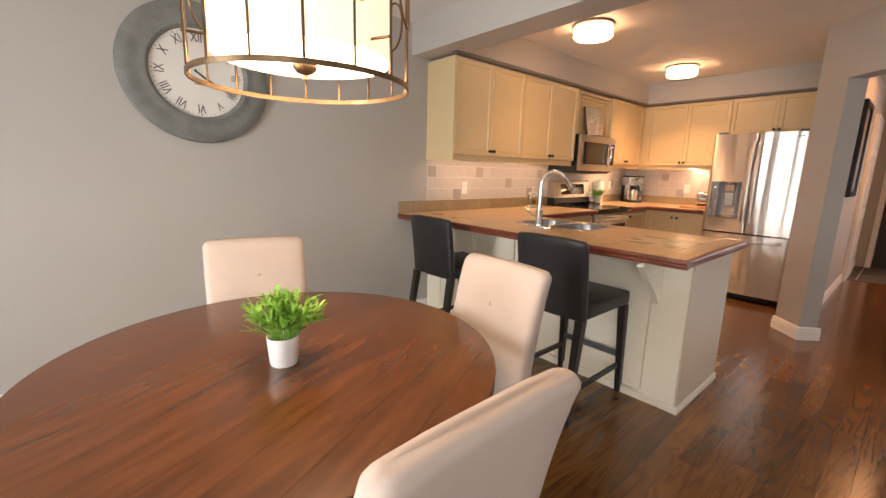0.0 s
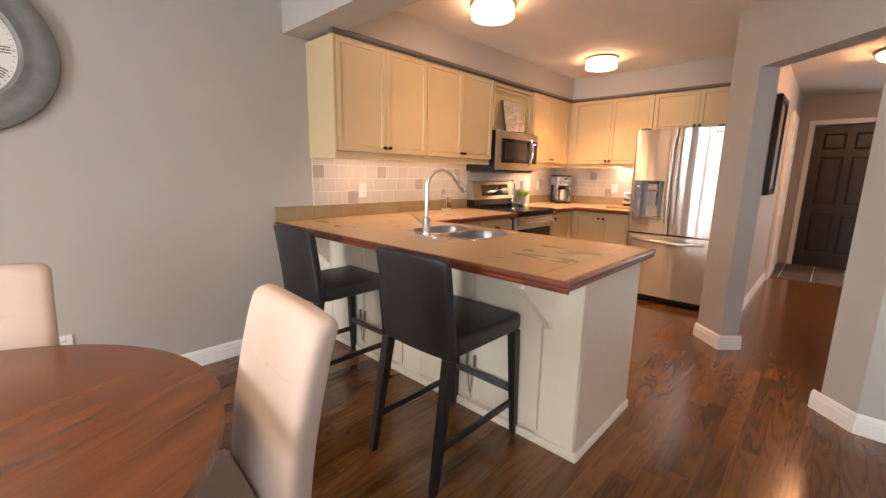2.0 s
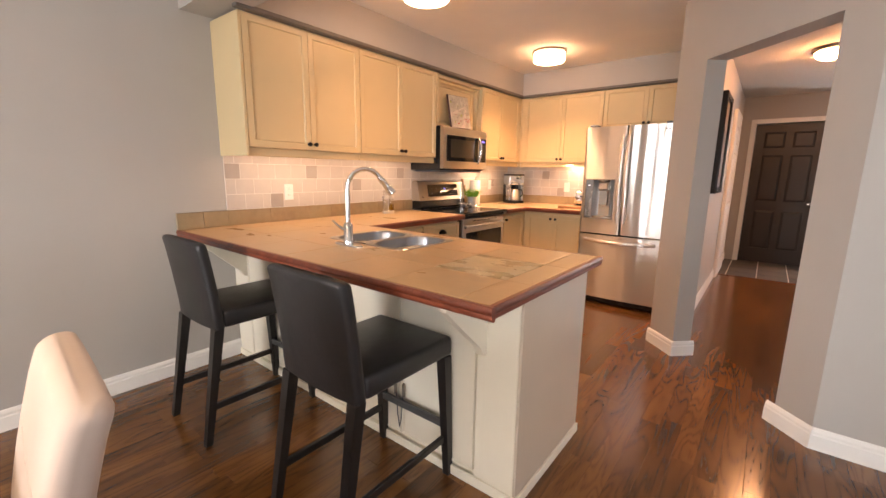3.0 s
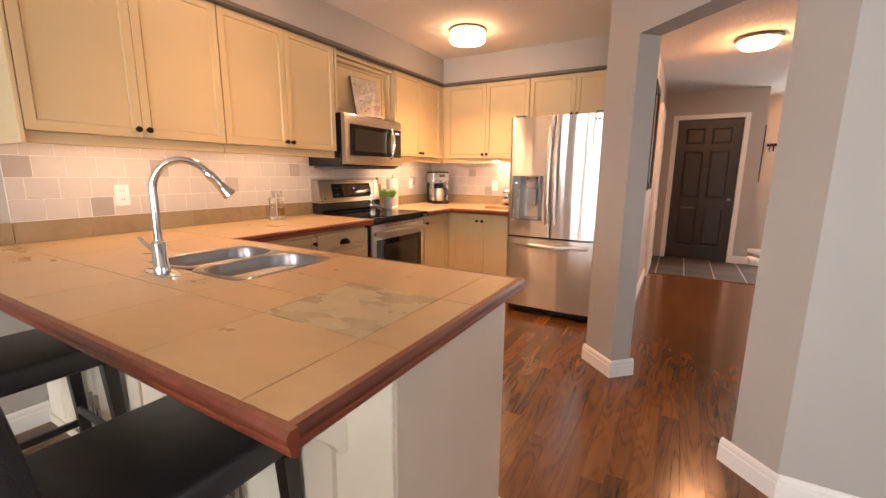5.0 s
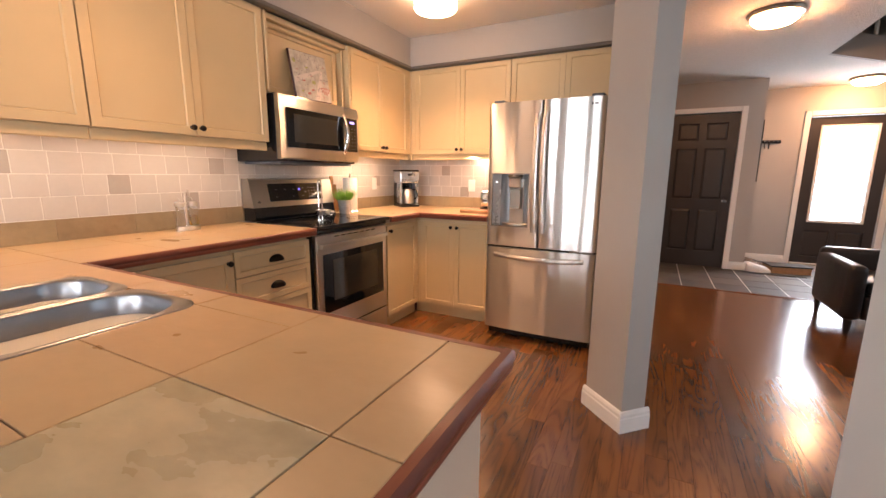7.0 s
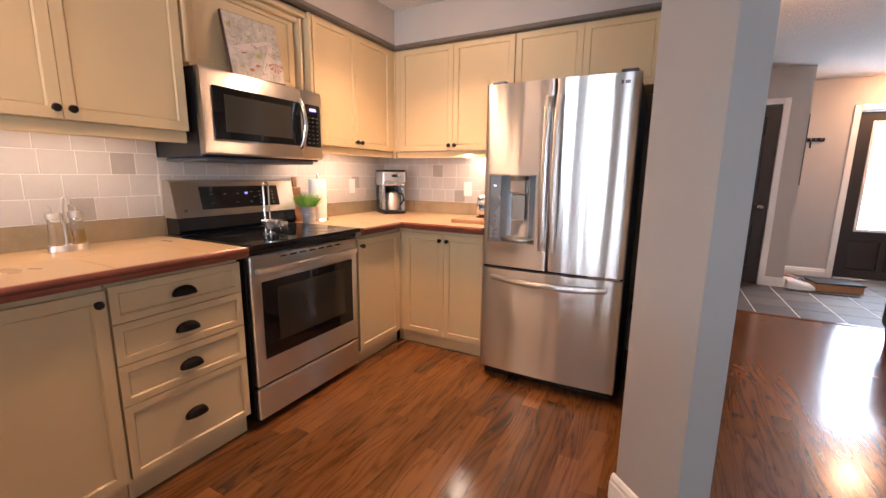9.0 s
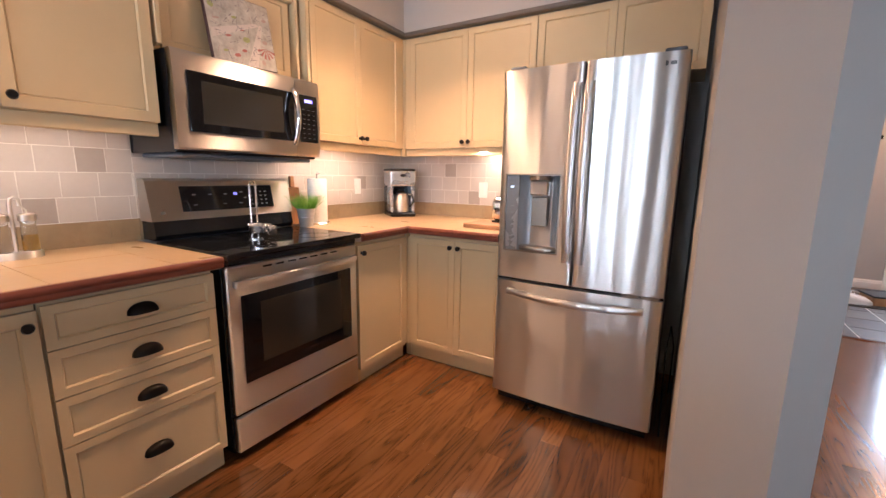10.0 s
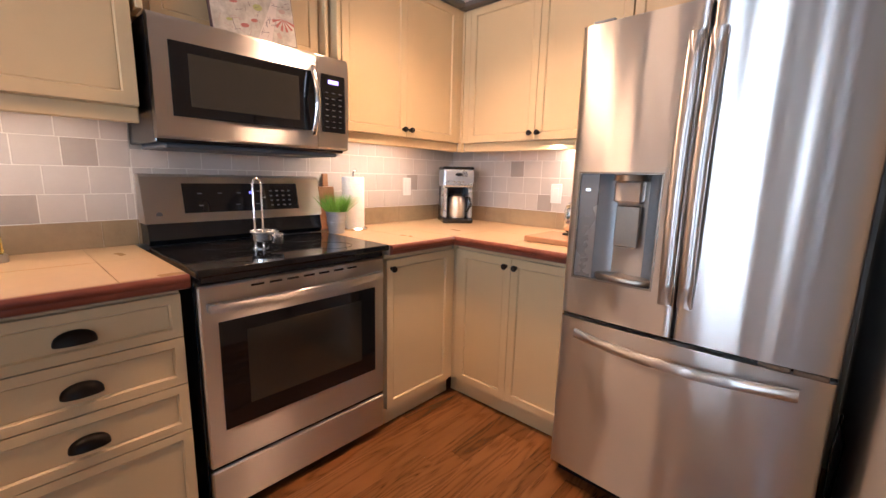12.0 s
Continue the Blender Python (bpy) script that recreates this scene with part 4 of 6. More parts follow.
lathe(bm, [(0, 0.0), (1.0, 0.0), (1.0, 0.004), (0.92, 0.008), (0, 0.008)], 0, 0, 0, 32, "Z", (0.032, 0.105))
part("base_plate", bm, CHROME, f, "", 40)
bm = bmesh.new()
lathe(bm, [(0, 0.0085), (0.026, 0.0085), (0.026, 0.03), (0.023, 0.034), (0.023, 0.105), (0.020, 0.112), (0.0135, 0.118), (0, 0.118)], 0, 0, 0, 24)
part("body", bm, CHROME, f, "", 40)
dx, dy = Vector((0.82, -0.57)).normalized()
arc = [(0, 0, 0.10), (0, 0, 0.20)] + [((0.090 - 0.090 * math.cos(radians(a))) * dx, (0.090 - 0.090 * math.cos(radians(a))) * dy, 0.285 + 0.100 * math.sin(radians(a))) for a in range(0, 156, 12)]
e = Vector(arc[-1])
dirn = (e - Vector(arc[-2])).normalized()
bm = bmesh.new()
tube(bm, arc, 0.0125, 14)
part("spout", bm, CHROME, f, "", 60)
bm = bmesh.new()
q = [e - dirn * 0.003, e + dirn * 0.01, e + dirn * 0.03, e + dirn * 0.032, e + dirn * 0.075, e + dirn * 0.10, e + dirn * 0.104]
tube(bm, q, [0.0145, 0.0165, 0.0165, 0.015, 0.019, 0.023, 0.019], 16)
part("spray_head", bm, CHROME, f, "", 50)
bm = bmesh.new()
tube(bm, [(0, 0.02, 0.075), (0.0, 0.045, 0.08), (-0.005, 0.085, 0.10), (-0.008, 0.115, 0.118)], [0.012, 0.010, 0.007, 0.0055], 12)
part("lever", bm, CHROME, f, "", 60)

# ---- stove ----
st = thing("stove", pose(6.548, 3.300, 0), "stainless steel electric stove with black glass cooktop", "stove")
SW = 0.756
boxpart("body", (0.0, SW, 0.02, 0.61, 0.03, 0.895), BLACK, st, 0.003)
bm = bmesh.new()
for a in (0.05, SW - 0.05):
    for b in (0.08, 0.55):
        lathe(bm, [(0.02, 0.0), (0.02, 0.03), (0, 0.03)], a, b, 0, 10)
part("feet", bm, BLACK, st)
bm = bmesh.new()
box(bm, -0.004, SW + 0.004, -0.045, 0.50, 0.896, 0.922, 0.006, 2)
part("cooktop", bm, BGLASS, st, "black ceramic glass cooktop")
bm = bmesh.new()
box(bm, 0.012, SW - 0.012, -0.018, 0.0185, 0.868, 0.8955, 0.004)
part("front_trim", bm, BLACK, st)
for cx, cy, r in ((0.20, 0.10, 0.105), (0.56, 0.10, 0.085), (0.20, 0.36, 0.075), (0.56, 0.36, 0.105)):
    bm = bmesh.new()
    lathe(bm, [(r, 0), (r, 0.0005), (r - 0.003, 0.0005), (r - 0.003, 0)], cx, cy, 0.9222, 40)
    part("burner_ring", bm, BURNER, st)
od = boxpart("oven_door", (0.004, SW - 0.004, -0.014, 0.0195, 0.215, 0.862), STEEL_FLAT, st, 0.006)
boxpart("window_surround", (0.058, SW - 0.055, -0.0165, -0.0142, 0.345, 0.735), BGLASS, od, 0.001, "black glass oven window")
boxpart("window", (0.145, SW - 0.13, -0.0185, -0.0166, 0.415, 0.690), material("dark_oven_glass", (0.034, 0.029, 0.021), 0.08, bump=0.0, rough_vary=0.02), od, 0.0005)
bm = bmesh.new()
pts = []
for i in range(17):
    u = i / 16
    pts.append((0.03 + (SW - 0.06) * u, -0.035 - 0.028 * math.sin(math.pi * u), 0.790))
prev = None
for x, y, z in pts:
    ring = [bm.verts.new((x, y + a, z + b)) for a, b in ((0.010, -0.017), (-0.006, -0.014), (-0.009, 0.0), (-0.006, 0.014), (0.010, 0.017))]
    if prev:
        for i in range(5):
            j = (i + 1) % 5
            bm.faces.new((prev[i], prev[j], ring[j], ring[i]))
    else:
        bm.faces.new(ring)
    prev = ring
bm.faces.new(prev[::-1])
box(bm, 0.026, 0.048, -0.040, -0.0142, 0.776, 0.804, 0.003)
box(bm, SW - 0.048, SW - 0.026, -0.040, -0.0142, 0.776, 0.804, 0.003)
part("handle", bm, STEEL_FLAT, od, "curved steel handle", 50)
bm = bmesh.new()
for i in range(7):
    a = 0.17 + i * 0.065
    box(bm, a, a + 0.045, -0.0155, -0.0142, 0.838, 0.845)
part("vent_slot", bm, BLACK, od)
boxpart("drawer", (0.004, SW - 0.004, -0.014, 0.0195, 0.040, 0.203), STEEL_FLAT, st, 0.006)
boxpart("drawer_gap", (0.004, SW - 0.004, 0.0, 0.0195, 0.2035, 0.2145), BLACK, st, 0.0)
bm = bmesh.new()
prof = [(0.515, 0.9225), (0.50, 0.945), (0.515, 1.01), (0.615, 1.01), (0.615, 0.9225)]
def extrude_x(bm, prof, x0, x1):
    a = [bm.verts.new((x0, y, z)) for y, z in prof]
    b = [bm.verts.new((x1, y, z)) for y, z in prof]
    bm.faces.new(a)
    bm.faces.new(b[::-1])
    for i in range(len(prof)):
        j = (i + 1) % len(prof)
        bm.faces.new((a[i], b[i], b[j], a[j]))
extrude_x(bm, prof, 0.0, SW)
part("backguard_base", bm, BLACK, st)
bm = bmesh.new()
extrude_x(bm, [(0.508, 1.0105), (0.545, 1.195), (0.57, 1.205), (0.615, 1.205), (0.615, 1.0105)], -0.006, SW + 0.006)
bp = part("backguard", bm, STEEL_FLAT, st, "brushed steel control backguard")
def on_guard(bm, x0, x1, u0, u1, lift):
    """A thin plate on the sloping face of the backguard, from u0 to u1 of its height."""
    n = Vector((0, -0.980, 0.196)) * lift
    c = [Vector((x, 0.508 + 0.037 * u, 1.0105 + 0.1845 * u)) + n for x, u in ((x0, u0), (x1, u0), (x1, u1), (x0, u1))]
    d = [v - n * (1.0 if lift < 0.0012 else 0.6) for v in c]
    a, b = [bm.verts.new(v) for v in c], [bm.verts.new(v) for v in d]
    bm.faces.new(a)
    bm.faces.new(b[::-1])
    for i in range(4):
        j = (i + 1) % 4
        bm.faces.new((a[i], b[i], b[j], a[j]))
bm = bmesh.new()
on_guard(bm, 0.135, 0.640, 0.20, 0.86, 0.001)
cp = part("control_panel", bm, BGLASS, bp, "black glass touch control panel")
bm = bmesh.new()
for i in range(4):
    for j in range(4):
        on_guard(bm, 0.50 + 0.03 * i, 0.512 + 0.03 * i, 0.30 + 0.12 * j, 0.33 + 0.12 * j, 0.0015)
for x, u in ((0.19, 0.62), (0.19, 0.35), (0.27, 0.62), (0.35, 0.62), (0.34, 0.35), (0.43, 0.35), (0.46, 0.50), (0.44, 0.66)):
    on_guard(bm, x, x + 0.018, u, u + 0.025, 0.0015)
part("key_marks", bm, PALEIC, cp)["kind"] = "stuff"
bm = bmesh.new()
for x in (0.405, 0.412, 0.419):
    on_guard(bm, x, x + 0.004, 0.60, 0.67, 0.0015)
part("indicator", bm, BLUE, cp)
bm = bmesh.new()
lathe(bm, [(0.011, 0), (0.011, -0.002), (0, -0.002)], 0.045, 0.516, 1.045, 16, "Y")
part("badge", bm, PALEIC, bp)

# ---- microwave ----
mw = thing("microwave", pose(6.543, 3.520, 1.317), "stainless steel over-the-range microwave with black glass window", "microwave")
MW, MH = 0.744, 0.405
boxpart("body", (0.002, MW - 0.002, 0.042, 0.419, 0.0, MH), BLACK, mw, 0.004)
boxpart("underside", (0.03, MW - 0.03, 0.05, 0.39, -0.018, -0.0005), GREYPL, mw, 0.006)
bm = bmesh.new()
prof = [(0.041, 0.012), (0.010, 0.012), (0.004, 0.02), (0.0, 0.20), (0.004, 0.385), (0.012, MH - 0.004), (0.041, MH - 0.004)]
extrude_x(bm, prof, 0.0, 0.588)
dr = part("door", bm, STEEL_FLAT, mw, "", 30)
bm = bmesh.new()
extrude_x(bm, prof, 0.591, MW)
cs = part("control_side", bm, STEEL_FLAT, mw, "", 30)
boxpart("door_glass", (0.050, 0.575, -0.0045, -0.0005, 0.085, 0.325), BGLASS, dr, 0.001, "black glass door window")
boxpart("window", (0.105, 0.505, -0.0062, -0.0046, 0.120, 0.292), material("dark_microwave_mesh", (0.036, 0.033, 0.027), 0.10, bump=0.0, rough_vary=0.02), dr, 0.0005)
boxpart("keypad", (0.608, MW - 0.02, -0.0045, -0.0005, 0.085, 0.325), BGLASS, cs, 0.001, "black glass keypad")
boxpart("display", (0.640, 0.690, -0.0062, -0.0046, 0.287, 0.303), BLUE, cs, 0.0, "blue clock display")
bm = bmesh.new()
for i in range(3):
    for j in range(7):
        box(bm, 0.625 + i * 0.033, 0.639 + i * 0.033, -0.0055, -0.0046, 0.105 + j * 0.024, 0.108 + j * 0.024)
part("key_marks", bm, PALEIC, cs)["kind"] = "stuff"
bm = bmesh.new()
hp = [(0.560, -0.010, 0.075)] + [(0.560, -0.018 - 0.034 * math.sin(math.pi * i / 12), 0.075 + 0.26 * i / 12) for i in range(13)] + [(0.560, -0.010, 0.335)]
tube(bm, hp, 0.0125, 12)
part("handle", bm, CHROME, mw, "bowed polished steel handle", 60)

# ---- fridge ----
fg = thing("fridge", pose(7.61, 2.578, 0, 0, 0, -90), "stainless steel french door fridge with ice dispenser", "fridge")
FW = 0.796


def bowed(bm, x0, x1, z0, z1, y=0.0, t=0.062, full=(0.0, FW), bow=0.016, cut=None, rim=0.012):
    """A door panel that bows forward slightly across the full fridge width, with rounded upright edges."""
    def front(x):
        u = (x - full[0]) / (full[1] - full[0])
        f = y - bow * (1 - (2 * u - 1) ** 2)
        e = min(x - x0, x1 - x)
        if e < rim:
            f += rim * (1 - math.sqrt(max(0.0, 1 - (1 - e / rim) ** 2)))
        return f
    xs = sorted({x0, x0 + 0.002, x0 + 0.005, x0 + rim, x1 - rim, x1 - 0.005, x1 - 0.002, x1, *[x0 + (x1 - x0) * i / 14 for i in range(1, 14)], *(cut[:2] if cut else ())})
    xs = [x for i, x in enumerate(xs) if i == 0 or x - xs[i - 1] > 1e-4]
    zs = sorted({z0, z1, *(cut[2:] if cut else ())})
    grid = {(i, k): bm.verts.new((x, front(x), z)) for i, x in enumerate(xs) for k, z in enumerate(zs)}
    for i in range(len(xs) - 1):
        for k in range(len(zs) - 1):
            if cut and cut[0] - 1e-6 <= xs[i] and xs[i + 1] <= cut[1] + 1e-6 and cut[2] - 1e-6 <= zs[k] and zs[k + 1] <= cut[3] + 1e-6:
                continue
            bm.faces.new((grid[i, k], grid[i + 1, k], grid[i + 1, k + 1], grid[i, k + 1]))
    for z, k in ((z0, 0), (z1, len(zs) - 1)):
        back = [bm.verts.new((x, y + t, z)) for x in xs]
        for i in range(len(xs) - 1):
            bm.faces.new((grid[i, k], grid[i + 1, k], back[i + 1], back[i]))
    box(bm, x0, x1, y + t - 0.02, y + t, z0 + 0.0005, z1 - 0.0005)
    for x, i in ((x0, 0), (x1, len(xs) - 1)):
        a, b = bm.verts.new((x, y + t, z0)), bm.verts.new((x, y + t, z1))
        bm.faces.new([grid[i, k] for k in range(len(zs))] + [b, a])
    return front


boxpart("body", (0.008, FW - 0.008, 0.066, 0.79, 0.03, 1.735), GREYPL, fg, 0.004, "dark grey painted fridge case")
bm = bmesh.new()
for a in (0.08, FW - 0.08):
    for b in (0.12, 0.7):
        lathe(bm, [(0.025, 0), (0.025, 0.03), (0, 0.03)], a, b, 0, 10)
part("feet", bm, BLACK, fg)
boxpart("kick_grille", (0.02, FW - 0.02, 0.045, 0.0655, 0.012, 0.066), BLACK, fg, 0.002)
bm = bmesh.new()
DISP = (0.044, 0.312, 0.872, 1.246)
fr_l = bowed(bm, 0.002, 0.3905, 0.722, 1.744, cut=DISP)
ld = part("left_door", bm, STEEL, fg, "", 40)
bm = bmesh.new()
bowed(bm, 0.3965, FW - 0.002, 0.722, 1.744)
rd = part("right_door", bm, STEEL, fg, "", 40)
bm = bmesh.new()
bowed(bm, 0.002, FW - 0.002, 0.072, 0.704)
fz = part("freezer_drawer", bm, STEEL, fg, "", 40)
bm = bmesh.new()
box(bm, 0.004, FW - 0.004, 0.02, 0.0655, 0.7045, 0.7135)
box(bm, 0.391, 0.396, 0.02, 0.0655, 0.7225, 1.743)
part("door_seal", bm, BLACK, fg)
for x0 in (0.62, 0.70):
    boxpart("hinge_cover", (x0, x0 + 0.075, -0.012, 0.03, 0.7065, 0.7195), PEWTER, fg, 0.003)
boxpart("top_hinge", (0.02, 0.10, 0.03, 0.12, 1.7355, 1.768), GREYPL, fg, 0.005)
boxpart("top_hinge", (FW - 0.10, FW - 0.02, 0.03, 0.12, 1.7355, 1.768), GREYPL, fg, 0.005)
# dispenser
bm = bmesh.new()
x0, x1, z0, z1 = DISP
f0 = -0.016
box(bm, x0 - 0.006, x1 + 0.006, -0.018, 0.006, z1, z1 + 0.007)
box(bm, x0 - 0.006, x1 + 0.006, -0.018, 0.006, z0 - 0.007, z0)
box(bm, x0 - 0.006, x0, -0.018, 0.006, z0 + 0.0005, z1 - 0.0005)
box(bm, x1, x1 + 0.006, -0.018, 0.006, z0 + 0.0005, z1 - 0.0005)
part("dispenser_frame", bm, PEWTER, ld)
boxpart("dispenser_panel", (x0, x0 + 0.068, -0.012, 0.0, z0, z1), material("smoked_grey_panel", (0.30, 0.30, 0.30), 0.28, metal=0.6, bump=0.0), ld, 0.002, "grey touch panel")
bm = bmesh.new()
for i in range(5):
    box(bm, x0 + 0.026, x0 + 0.044, -0.0135, -0.0125, z0 + 0.08 + i * 0.035, z0 + 0.086 + i * 0.035)
part("key_marks", bm, PALEIC, ld)["kind"] = "stuff"
boxpart("indicator", (x0 + 0.022, x0 + 0.038, -0.0135, -0.0125, z1 - 0.06, z1 - 0.052), glow("pale_led", (0.75, 0.85, 1.0), 2.0), ld, 0.0)
RECESS = material("grey_dispenser_recess", (0.40, 0.41, 0.42), 0.36, metal=0.55, bump=0.0)
bm = bmesh.new()
n = 12
for (a, b) in (((x0 + 0.0685, x1), (z0, z1)),):
    ya, yb = -0.010, 0.052
    back = []
    for i in range(n + 1):
        u = i / n
        xx = a[0] + (a[1] - a[0]) * u
        yy = ya + (yb - ya) * math.sin(math.pi * u) ** 0.45
        back.append((bm.verts.new((xx, yy, b[0])), bm.verts.new((xx, yy, b[1]))))
    for p, q in zip(back, back[1:]):
        bm.faces.new((p[0], q[0], q[1], p[1]))
    bm.faces.new([p[0] for p in back])
    bm.faces.new([p[1] for p in back][::-1])
part("dispenser_recess", bm, RECESS, ld, "", 50)
boxpart("ice_chute", (0.165, 0.255, -0.014, 0.03, z1 - 0.095, z1 - 0.022), STEEL_FLAT, ld, 0.006)
bm = bmesh.new()
lathe(bm, [(0.0, 0.0), (0.055, 0.0), (0.050, 0.02), (0.0, 0.02)], 0.21, 0.008, z1 - 0.0215, 20)
part("chute_dome", bm, PEWTER, ld, "", 40)
boxpart("paddle", (0.172, 0.252, 0.004, 0.014, z0 + 0.125, z1 - 0.105), PEWTER, ld, 0.004)
bm = bmesh.new()
lathe(bm, [(0, 0.0), (0.102, 0.0), (0.106, 0.006), (0.106, 0.018), (0.10, 0.022), (0.0, 0.022)], 0.212, 0.012, z0 + 0.001, 28, "Z", (0.93, 0.42))
part("drip_tray", bm, PEWTER, ld, "", 40)


def blade_handle(parent, pts, wide, axis):
    """A flat bowed bar handle."""
    bm = bmesh.new()
    prev = None
    for x, y, z in pts:
        if axis == "Z":
            ring = [bm.verts.new((x + a, y + b, z)) for a, b in ((-wide, 0.008), (-wide, -0.003), (-wide * 0.6, -0.008), (wide * 0.6, -0.008), (wide, -0.003), (wide, 0.008))]
        else:
            ring = [bm.verts.new((x, y + b, z + a)) for a, b in ((-wide, 0.008), (-wide, -0.003), (-wide * 0.6, -0.008), (wide * 0.6, -0.008), (wide, -0.003), (wide, 0.008))]
        if prev:
            for i in range(6):
                j = (i + 1) % 6
                bm.faces.new((prev[i], prev[j], ring[j], ring[i]))
        else:
            bm.faces.new(ring)
        prev = ring
    bm.faces.new(prev[::-1])
    part("handle", bm, STEEL, parent, "bowed brushed steel handle", 50)


for door, x in ((ld, 0.366), (rd, 0.421)):
    blade_handle(door, [(x, -0.024 - 0.045 * math.sin(math.pi * (0.08 + 0.84 * i / 16)), 0.835 + 0.82 * i / 16) for i in range(17)], 0.0200, "Z")
blade_handle(fz, [(0.075 + 0.645 * i / 16, -0.022 - 0.045 * math.sin(math.pi * (0.06 + 0.88 * i / 16)), 0.655 - 0.012 * math.sin(math.pi * i / 16)) for i in range(17)], 0.0165, "X")
bm = bmesh.new()
lathe(bm, [(0.011, 0), (0.011, -0.002), (0, -0.002)], 0.705, -0.0045, 1.70, 16, "Y")
box(bm, 0.722, 0.745, -0.006, -0.002, 1.693, 1.707)
part("badge", bm, PALEIC, rd)

# ---- dining furniture ----
tb = thing("dining_table", pose(2.823, 2.196, 0, 0, 0, 26), "round dark stained wooden dining table", "table")
bm = bmesh.new()
planks = []
R = 0.62
x = -R
while x < R - 0.02:
    w = random.uniform(0.085, 0.13)
    a, b = x, min(x + w, R)
    n = 10
    top, bot = [], []
    for sgn, rng in ((1, range(n + 1)), (-1, range(n, -1, -1))):
        for i in rng:
            yy = a + (b - a) * i / n
            hx = math.sqrt(max(R * R - yy * yy, 0))
            if hx < 1e-4 and sgn < 0:
                continue
            top.append((sgn * hx, yy))
    bm = bmesh.new()
    prism(bm, top[::-1], 0.714, 0.744)
    bmesh.ops.remove_doubles(bm, verts=bm.verts, dist=0.0004)
    part("plank", bm, TABLE, tb)
    x = b + 0.0006
bm = bmesh.new()
lathe(bm, [(R - 0.07, 0.655), (R - 0.05, 0.655), (R - 0.05, 0.7135), (R - 0.07, 0.7135), (R - 0.07, 0.655)], 0, 0, 0, 48)
part("apron", bm, TABLE, tb, "", 40)
bm = bmesh.new()
lathe(bm, [(0.0, 0.12), (0.14, 0.12), (0.15, 0.16), (0.085, 0.24), (0.075, 0.32), (0.11, 0.46), (0.10, 0.56), (0.16, 0.62), (0.20, 0.7135), (0, 0.7135)], 0, 0, 0, 28)
part("pedestal", bm, TABLE, tb, "", 50)
for i in range(4):
    a = radians(45 + 90 * i)
    bm = bmesh.new()
    tube(bm, [(0.05 * math.cos(a), 0.05 * math.sin(a), 0.15), (0.22 * math.cos(a), 0.22 * math.sin(a), 0.11), (0.40 * math.cos(a), 0.40 * math.sin(a), 0.035)], [0.05, 0.045, 0.035], 10)
    part("foot", bm, TABLE, tb, "", 60)


def cushion(bm, x0, x1, y0, y1, z0, z1, r, seg=3):
    box(bm, x0, x1, y0, y1, z0, z1, r, seg)


def padded_back(bm, hw, thick, z0, z1, lean, r=0.022, curve=0.0):
    """A soft upright pad: rounded in plan, leaning back by lean(z), its upper edge rolled over."""
    levels = [(z0 + (z1 - r - z0) * k / 12, 0.0) for k in range(13)]
    levels += [(z1 - r + r * math.sin(radians(a)), r * (1 - math.cos(radians(a)))) for a in (22, 45, 66, 82)]
    rings = []
    for z, inset in levels:
        w, t, ring = hw - inset, thick / 2 - inset, []
        rr = min(r, t)
        for cx, cy, a0 in ((w - rr, t - rr, 0), (-(w - rr), t - rr, 90), (-(w - rr), -(t - rr), 180), (w - rr, -(t - rr), 270)):
            for a in (0, 30, 60, 90):
                x, y = cx + rr * math.cos(radians(a0 + a)), cy + rr * math.sin(radians(a0 + a))
                ring.append((x, y))
            nx, ny = {0: (-(w - rr), t), 90: (-w, -(t - rr)), 180: (w - rr, -t), 270: (w, t - rr)}[a0]
            x, y = ring[-1]
            for q in range(1, 5):
                ring.append((x + (nx - x) * q / 5, y + (ny - y) * q / 5))
        rings.append([bm.verts.new((x, thick / 2 + y + lean(z) - curve * (x / hw) ** 2 * 1.0, z - 0.010 * (x / hw) ** 4 * (z > z1 - r - 0.001))) for x, y in ring])
    for a, b in zip(rings, rings[1:]):
        for i in range(len(a)):
            j = (i + 1) % len(a)
            bm.faces.new((a[i], a[j], b[j], b[i]))
    bm.faces.new(rings[0][::-1])
    bm.faces.new(rings[-1])


